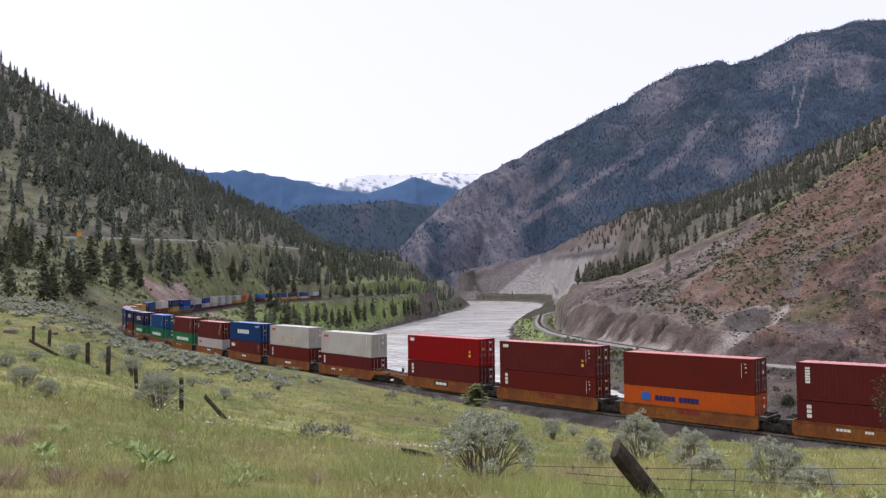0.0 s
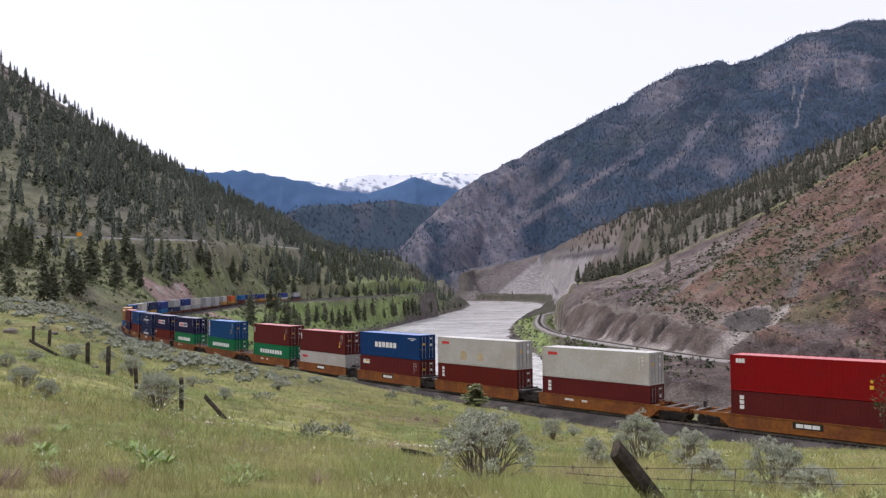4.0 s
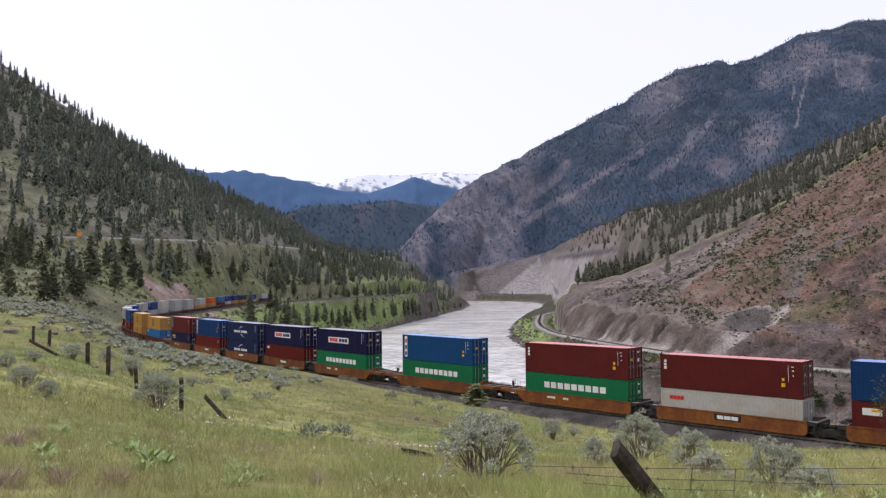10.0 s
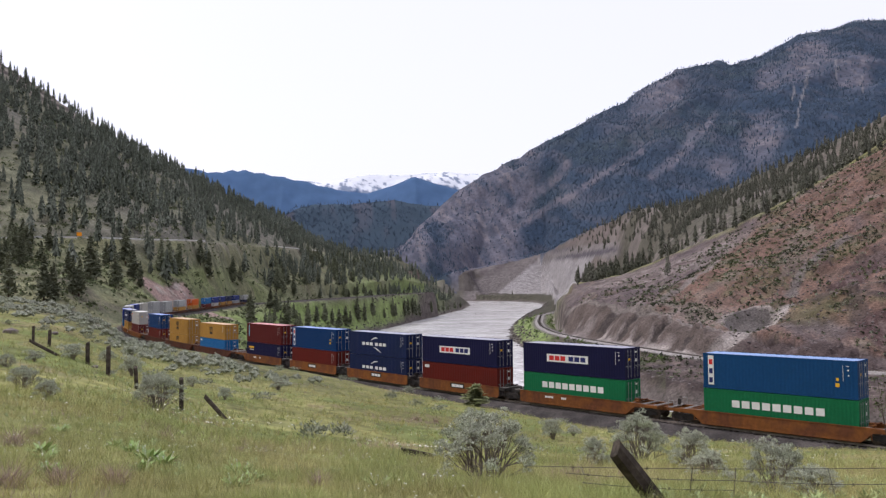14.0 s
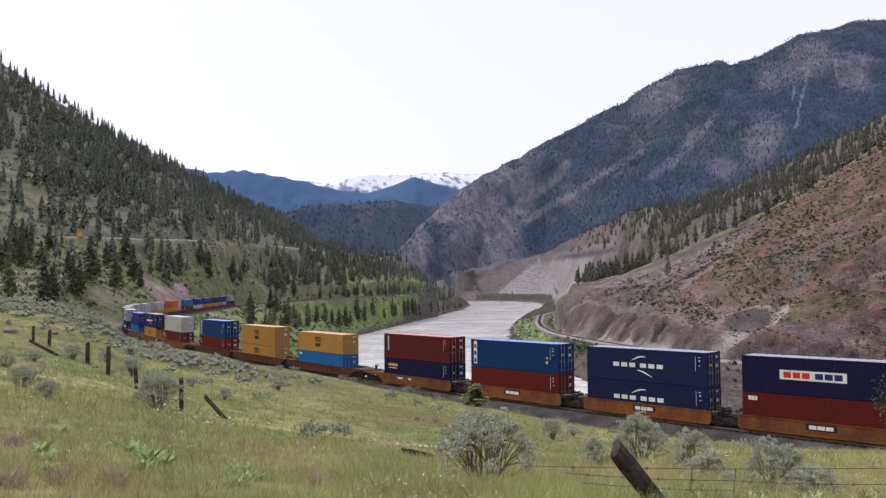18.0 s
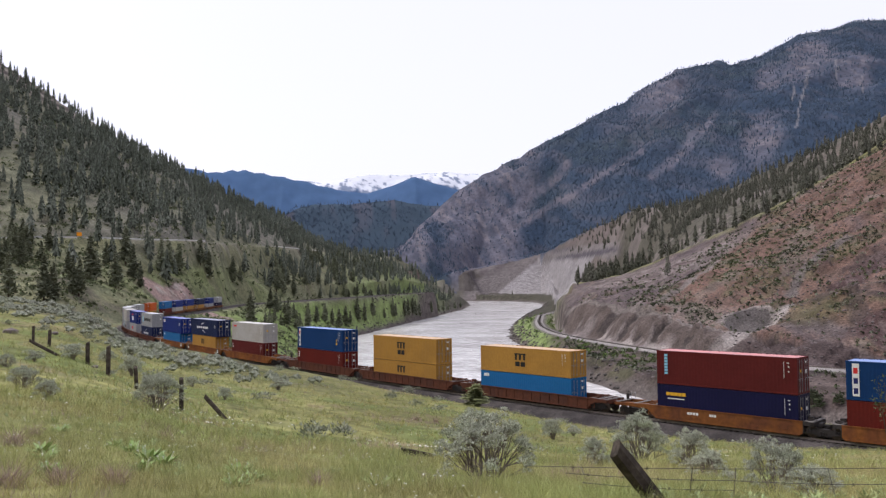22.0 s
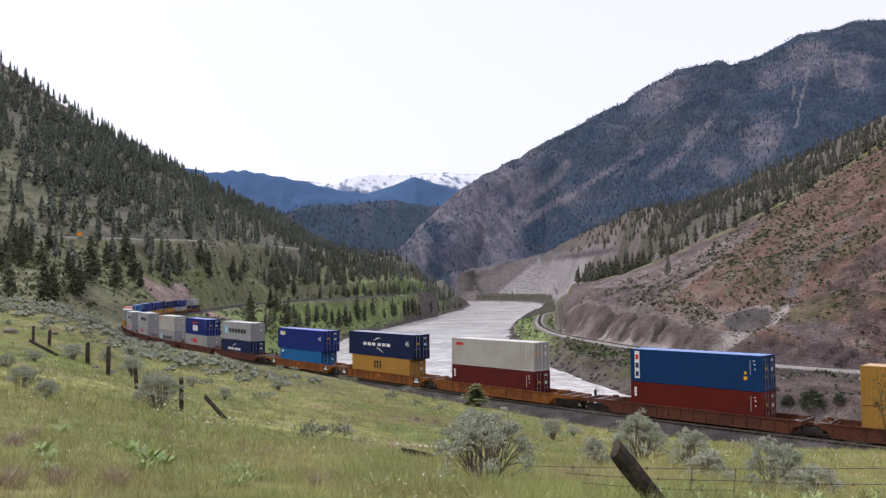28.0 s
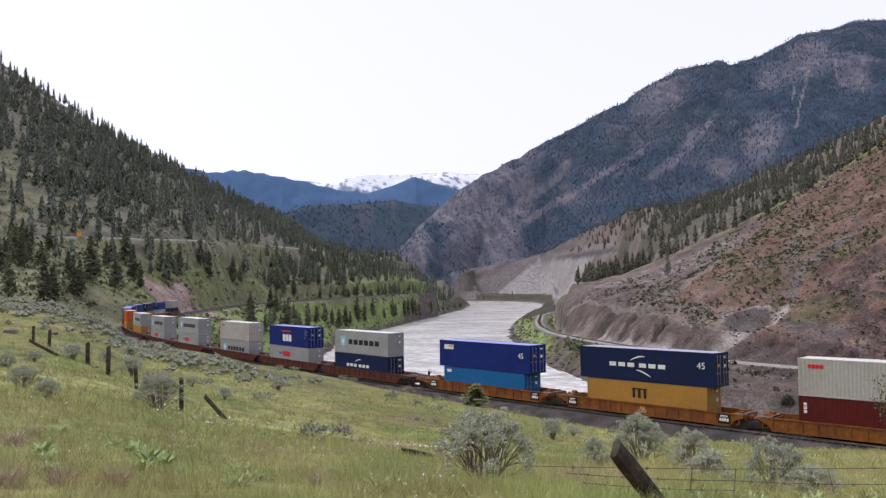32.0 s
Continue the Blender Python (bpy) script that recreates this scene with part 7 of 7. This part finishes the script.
HEADS = [flower_head(0.17 * math.cos(2.4 * i), 0.17 * math.sin(2.4 * i), 0.16 + 0.035 * (i % 5)) for i in range(8)]
for k, (x, y, s) in enumerate([(-4.49, 11.86, 0.5), (-3.97, 11.01, 0.62), (-3.68, 10.78, 0.6), (-5.25, 10.74, 0.5), (-2.64, 10.60, 0.5), (-2.32, 9.71, 0.45), (-0.79, 9.59, 0.5), (-6.32, 13.50, 0.45), (-5.90, 18.39, 0.4), (-4.82, 9.94, 0.45), (-5.88, 29.81, 0.35), (-4.94, 12.37, 0.4), (-3.55, 9.63, 0.5), (-4.34, 9.02, 0.4), (-2.29, 8.96, 0.4), (-0.68, 11.16, 0.3), (-2.53, 14.85, 0.3), (4.57, 30.16, 0.35)]):
    thing = tagged(new("leafy_plant"), "low leafy plant with pale flower heads in the grass", "plant", group="leafy plants in the meadow")
    thing.matrix_basis = Matrix.Translation((x, y, ground_at(x, y))) @ Matrix.Rotation(k * 1.3, 4, "Z") @ Matrix.Diagonal((s * 1.2, s * 1.2, s * 1.0, 1))
    part("leaves", kept(("leafy", k % 3), lambda: leafy_plant(820 + k % 3, 46)), thing)
    for i in range(4):
        part("flower_head", HEADS[(k * 3 + i) % 8], thing, "small white flower head" if not i else "")
for k, (x, y, s) in enumerate([(-4.20, 7.94, 0.4), (-3.81, 8.20, 0.38), (-5.79, 11.07, 0.4), (-1.57, 46.15, 0.45), (-0.49, 45.84, 0.5), (1.96, 12.67, 0.35), (-1.44, 9.39, 0.3), (-3.34, 8.38, 0.36), (-6.22, 12.47, 0.3), (-3.79, 15.24, 0.22), (1.78, 9.97, 0.3)]):
    thing = new("dry_grass_clump", kept(("dryclump", k % 2), lambda: mesh_of("dry_grass_clump", *[list(a) for a in grass_tuft(840 + k % 2, 160)], [M_DRY])))
    tagged(thing, "mauve-brown clump of dry seeding grass in the meadow", "grass", group="dry grass clumps")
    thing.matrix_basis = Matrix.Translation((x, y, ground_at(x, y))) @ Matrix.Diagonal((s * 1.3, s * 1.3, s * 0.8, 1))


# ---- fence, boards, stones, sapling and sign ----
def post_mesh(height, thick, seed):
    """A split wooden post with a worn, slanting top."""
    r = np.random.default_rng(seed)
    bm = bmesh.new()
    rings = []
    for z in (-0.25, 0.0, height * 0.4, height * 0.8, height):
        ring = []
        for i in range(8):
            a = 2 * math.pi * i / 8 + 0.39
            q = thick / 2 * (1.1 if i % 2 else 0.95) * (1 + r.normal(0, 0.05))
            ring.append(bm.verts.new((q * math.cos(a), q * math.sin(a), z + (0.05 * math.cos(a) * thick * 5 if z == height else 0))))
        rings.append(ring)
    for a, b in zip(rings, rings[1:]):
        for i in range(8):
            bm.faces.new((a[i], a[(i + 1) % 8], b[(i + 1) % 8], b[i]))
    bm.faces.new(rings[-1])
    bm.faces.new(rings[0][::-1])
    return to_mesh("fence_post", bm, M_POST)


for k, (x, y, h, lean_, thick) in enumerate([(-24.72, 49.35, 1.06, 0, 0.17), (-23.27, 48.32, 1.00, 2, 0.2), (-18.54, 42.68, 1.15, 0, 0.19), (-16.40, 40.05, 1.41, 1, 0.19), (-13.56, 36.20, 0.98, -6, 0.17), (-10.19, 31.82, 1.25, 1, 0.17)]):
    ob = new("fence_post", post_mesh(h, thick, 900 + k))
    tagged(ob, "dark weathered wooden fence post standing in the grass", "fence post", group="old fence posts")
    ob.matrix_basis = pose(x, y, ground_at(x, y), 0, lean_, 20 * k)
fallen = tagged(new("fence_post", post_mesh(1.25, 0.17, 920)), "dark fence post leaning far over in the grass", "fence post", group="old fence posts")
fallen.matrix_basis = pose(*(-8.63, 32.46, -3.57), 0, -42, 0)
big = tagged(new("fence_post", post_mesh(0.85, 0.17, 921)), "thick square split fence post leaning over its wires", "fence post", group="old fence posts")
big.matrix_basis = pose(*(2.12, 7.96, -0.63), 4, -38, 8)
low_post = tagged(new("fence_post", post_mesh(1.5, 0.16, 922)), "fallen dark fence post lying between two others", "fence post", group="old fence posts")
low_post.matrix_basis = pose(*(-20.40, 43.00, -1.71), 0, -62, 0)


def board_mesh():
    bm = bmesh.new()
    prism(bm, [(-0.45, 0.0), (-0.46, 0.19), (-0.1, 0.15), (0.48, 0.06), (0.48, 0.0)], -0.03, 0.03)
    return to_mesh("broken_board", bm, M_POST)


board = tagged(new("broken_board", board_mesh()), "split grey-brown board lying in the grass", "board")
board.matrix_basis = pose(*(-0.72, 21.73, -2.86), 6, 2, -12)


def wire_mesh(points, r=0.0035, barbs=True):
    bm = bmesh.new()
    for p, q in zip(points, points[1:]):
        rod(bm, p, q, r, r, 4)
    if barbs:
        for p in points[2:-1:3]:
            p = Vector(p)
            rod(bm, p + Vector((-0.012, 0, -0.02)), p + Vector((0.012, 0, 0.02)), 0.003, 0.003, 3)
            rod(bm, p + Vector((0.014, 0.01, -0.018)), p + Vector((-0.01, -0.01, 0.018)), 0.003, 0.003, 3)
    return to_mesh("fence_wire", bm, M_WIRE)


def sagging(a, b, sag, n=14):
    a, b = Vector(a), Vector(b)
    return [a.lerp(b, i / n) - Vector((0, 0, sag * 4 * (i / n) * (1 - i / n))) for i in range(n + 1)]


WIRE_LINES = [
    sagging((0.87, 9.00, -0.37), (4.38, 8.20, -0.26), 0.02),
    sagging((1.24, 8.60, -0.36), (2.88, 8.40, -0.41), 0.02),
    sagging((2.88, 8.40, -0.41), (4.28, 8.00, -0.37), 0.015),
    sagging((1.37, 8.30, -0.39), (2.86, 8.20, -0.46), 0.02),
]
STAYS = [
    ((2.48, 8.30, -0.25), (2.45, 8.30, -0.50)),
    ((2.88, 8.20, -0.24), (2.85, 8.20, -0.53)),
    ((3.79, 8.20, -0.25), (3.81, 8.10, -0.51)),
    ((1.44, 8.80, -0.34), (1.46, 8.70, -0.41)),
]
for k, line_ in enumerate(WIRE_LINES):
    w = tagged(new("fence_wire", wire_mesh(line_)), "slack rusty barbed wire of the old fence", "fence wire", group="wires of the old fence")
for k, (a, b) in enumerate(STAYS):
    w = tagged(new("wire_stay", wire_mesh([a, b], 0.004, False)), "thin twisted wire stay between the fence wires", "wire stay", group="stays of the old fence")

for k, (x, y, s) in enumerate([(24.16, 70.96, 0.75), (-17.90, 42.07, 0.35), (-20.18, 60.28, 0.5), (-29.92, 56.68, 1), (-57.97, 145.31, 1), (-51.13, 120.07, 1.2), (24.51, 69.88, 0.4), (-29.69, 62.36, 0.6)]):
    v, f = STONES[k % 4]
    ob = new("rock", kept(("rock", k % 4), lambda: mesh_of("rock", v, [tuple(int(i) for i in q) for q in f], [M_ROCK])))
    tagged(ob, "pale rough rock half sunk in the grass", "rock", group="rocks in the meadow")
    ob.matrix_basis = Matrix.Translation((x, y, ground_at(x, y) + 0.1 * s)) @ Matrix.Rotation(k, 4, "Z") @ Matrix.Diagonal((s * 1.3, s, s, 1))


def log_mesh(length, r, seed):
    bm = bmesh.new()
    g = np.random.default_rng(seed)
    rod(bm, (-length / 2, 0, 0), (length * 0.1, 0, 0.05), r, r * 0.8, 8)
    rod(bm, (length * 0.1, 0, 0.05), (length / 2, 0.1, 0), r * 0.8, r * 0.4, 8)
    for k in range(5):
        x = g.uniform(-0.2, 0.45) * length
        rod(bm, (x, 0, 0), (x + 0.5, g.normal(0, 0.6), g.uniform(0.1, 0.9)), r * 0.3, r * 0.1, 5)
    return to_mesh("fallen_log", bm, M_LOG)


M_LOG = material("bleached_log", (0.26, 0.23, 0.2), 0.9, vary=0.3, size=0.3, per_object=0.5)
for k, (a, b) in enumerate([((244.4, 494.7), (236, 472)), ((212.4, 501.1), (208.3, 481.5)), ((204.8, 418.8), (216, 416)), ((253.1, 542.0), (249, 530))]):
    ends = [Vector((p[0], p[1], ground_at(*p) + 0.25)) for p in (a, b)]
    fallen_log = tagged(new("fallen_log", log_mesh((ends[1] - ends[0]).length, 0.32, 930 + k)), "bleached fallen tree trunk on the red slope", "log", group="fallen logs on the slope")
    fallen_log.matrix_basis = Matrix.Translation((ends[0] + ends[1]) / 2) @ (ends[1] - ends[0]).to_track_quat("X", "Z").to_matrix().to_4x4()


def slender_tree(x, y, height):
    thing = tagged(new("young_tree"), "slender young tree with thin sparse leaves beside the track", "tree")
    thing.matrix_basis = Matrix.Translation((x, y, ground_at(x, y)))
    r = np.random.default_rng(77)
    bm = bmesh.new()
    v, f = [], []
    for k in range(7):
        a, o = r.random() * 6.283, r.uniform(0.1, 0.28) * height
        p, q = Vector((0, 0, 0)), Vector((0.4 * o * math.cos(a), 0.4 * o * math.sin(a), 0.5 * height * r.uniform(0.7, 1)))
        e = Vector((o * math.cos(a), o * math.sin(a), height * r.uniform(0.7, 1)))
        rod(bm, p, q, 0.03, 0.02, 5)
        rod(bm, q, e, 0.02, 0.006, 4)
        for _ in range(70):
            c = q.lerp(e, r.random()) + Vector(r.normal(0, 0.13, 3))
            n = len(v)
            v.extend(tuple(c + Vector(r.normal(0, 0.05, 3))) for _ in range(3))
            f.append((n, n + 1, n + 2))
    part("trunk", to_mesh("trunk", bm, M_BARK), thing)
    part("crown", mesh_of("crown", v, f, [M_SHRUB]), thing)


def bank_bush(x, y, wide, k):
    thing = tagged(new("bank_bush"), "dark green rounded bush on the far river bank", "shrub", group="bushes on the far bank")
    thing.matrix_basis = Matrix.Translation((x, y, ground_at(x, y))) @ Matrix.Rotation(k, 4, "Z")
    bm = bmesh.new()
    for i in range(5):
        a = i * 1.257
        rod(bm, (0, 0, -0.2), (0.28 * wide * math.cos(a), 0.28 * wide * math.sin(a), 0.45 * wide), 0.09, 0.03, 5)
    part("stems", to_mesh("stems", bm, M_BARK), thing)
    v, f = tuft_shape(520, 560 + k, 0.85, 0.13)
    part("crown", mesh_of("crown", v, [tuple(int(i) for i in q) for q in f], [M_SLOPE_SHRUB]), thing, "", Matrix.Diagonal((wide, wide, wide * 0.8, 1)))


for k, (x, y, w) in enumerate([(108.4, 243.0, 7.0), (103.0, 247.5, 4.0), (114.5, 239.0, 3.6)]):
    bank_bush(x, y, w, k)
slender_tree(*(26.2, 48.7), 4.6)
sapling = tagged(new("pine_sapling"), "small young pine beside the railway track", "tree")
sapling.matrix_basis = Matrix.Translation((2.77, 73.94, -9.23))
part("trunk", TRUNKS[0], sapling, "", Matrix.Diagonal((3.6, 3.6, 1.9, 1)))
young = pine_crown(151)
young.materials.clear()
for m_ in (material("young_needles", (0.24, 0.26, 0.12), 0.85, vary=0.3, size=0.3, per_island=0.3), M_BARK):
    young.materials.append(m_)
part("crown", young, sapling, "", Matrix.Diagonal((7.2, 7.2, 2.1, 1)))


SIGN = (-181.4, 406.8)


def sign_parts():
    thing = tagged(new("road_sign"), "orange roadside warning board on posts by the highway", "road sign")
    thing.matrix_basis = pose(SIGN[0], SIGN[1], ground_at(*SIGN), 0, 0, 25)
    bm = bmesh.new()
    box(bm, -1.15, 1.15, -0.04, 0.04, 1.7, 3.5)
    part("panel", to_mesh("panel", bm, M_SIGN), thing)
    for x in (-0.9, 0.9):
        bm = bmesh.new()
        rod(bm, (x, 0.07, -0.4), (x, 0.07, 3.5), 0.05, 0.05, 6)
        part("post", to_mesh("post", bm, M_STEEL), thing)


sign_parts()


motions()
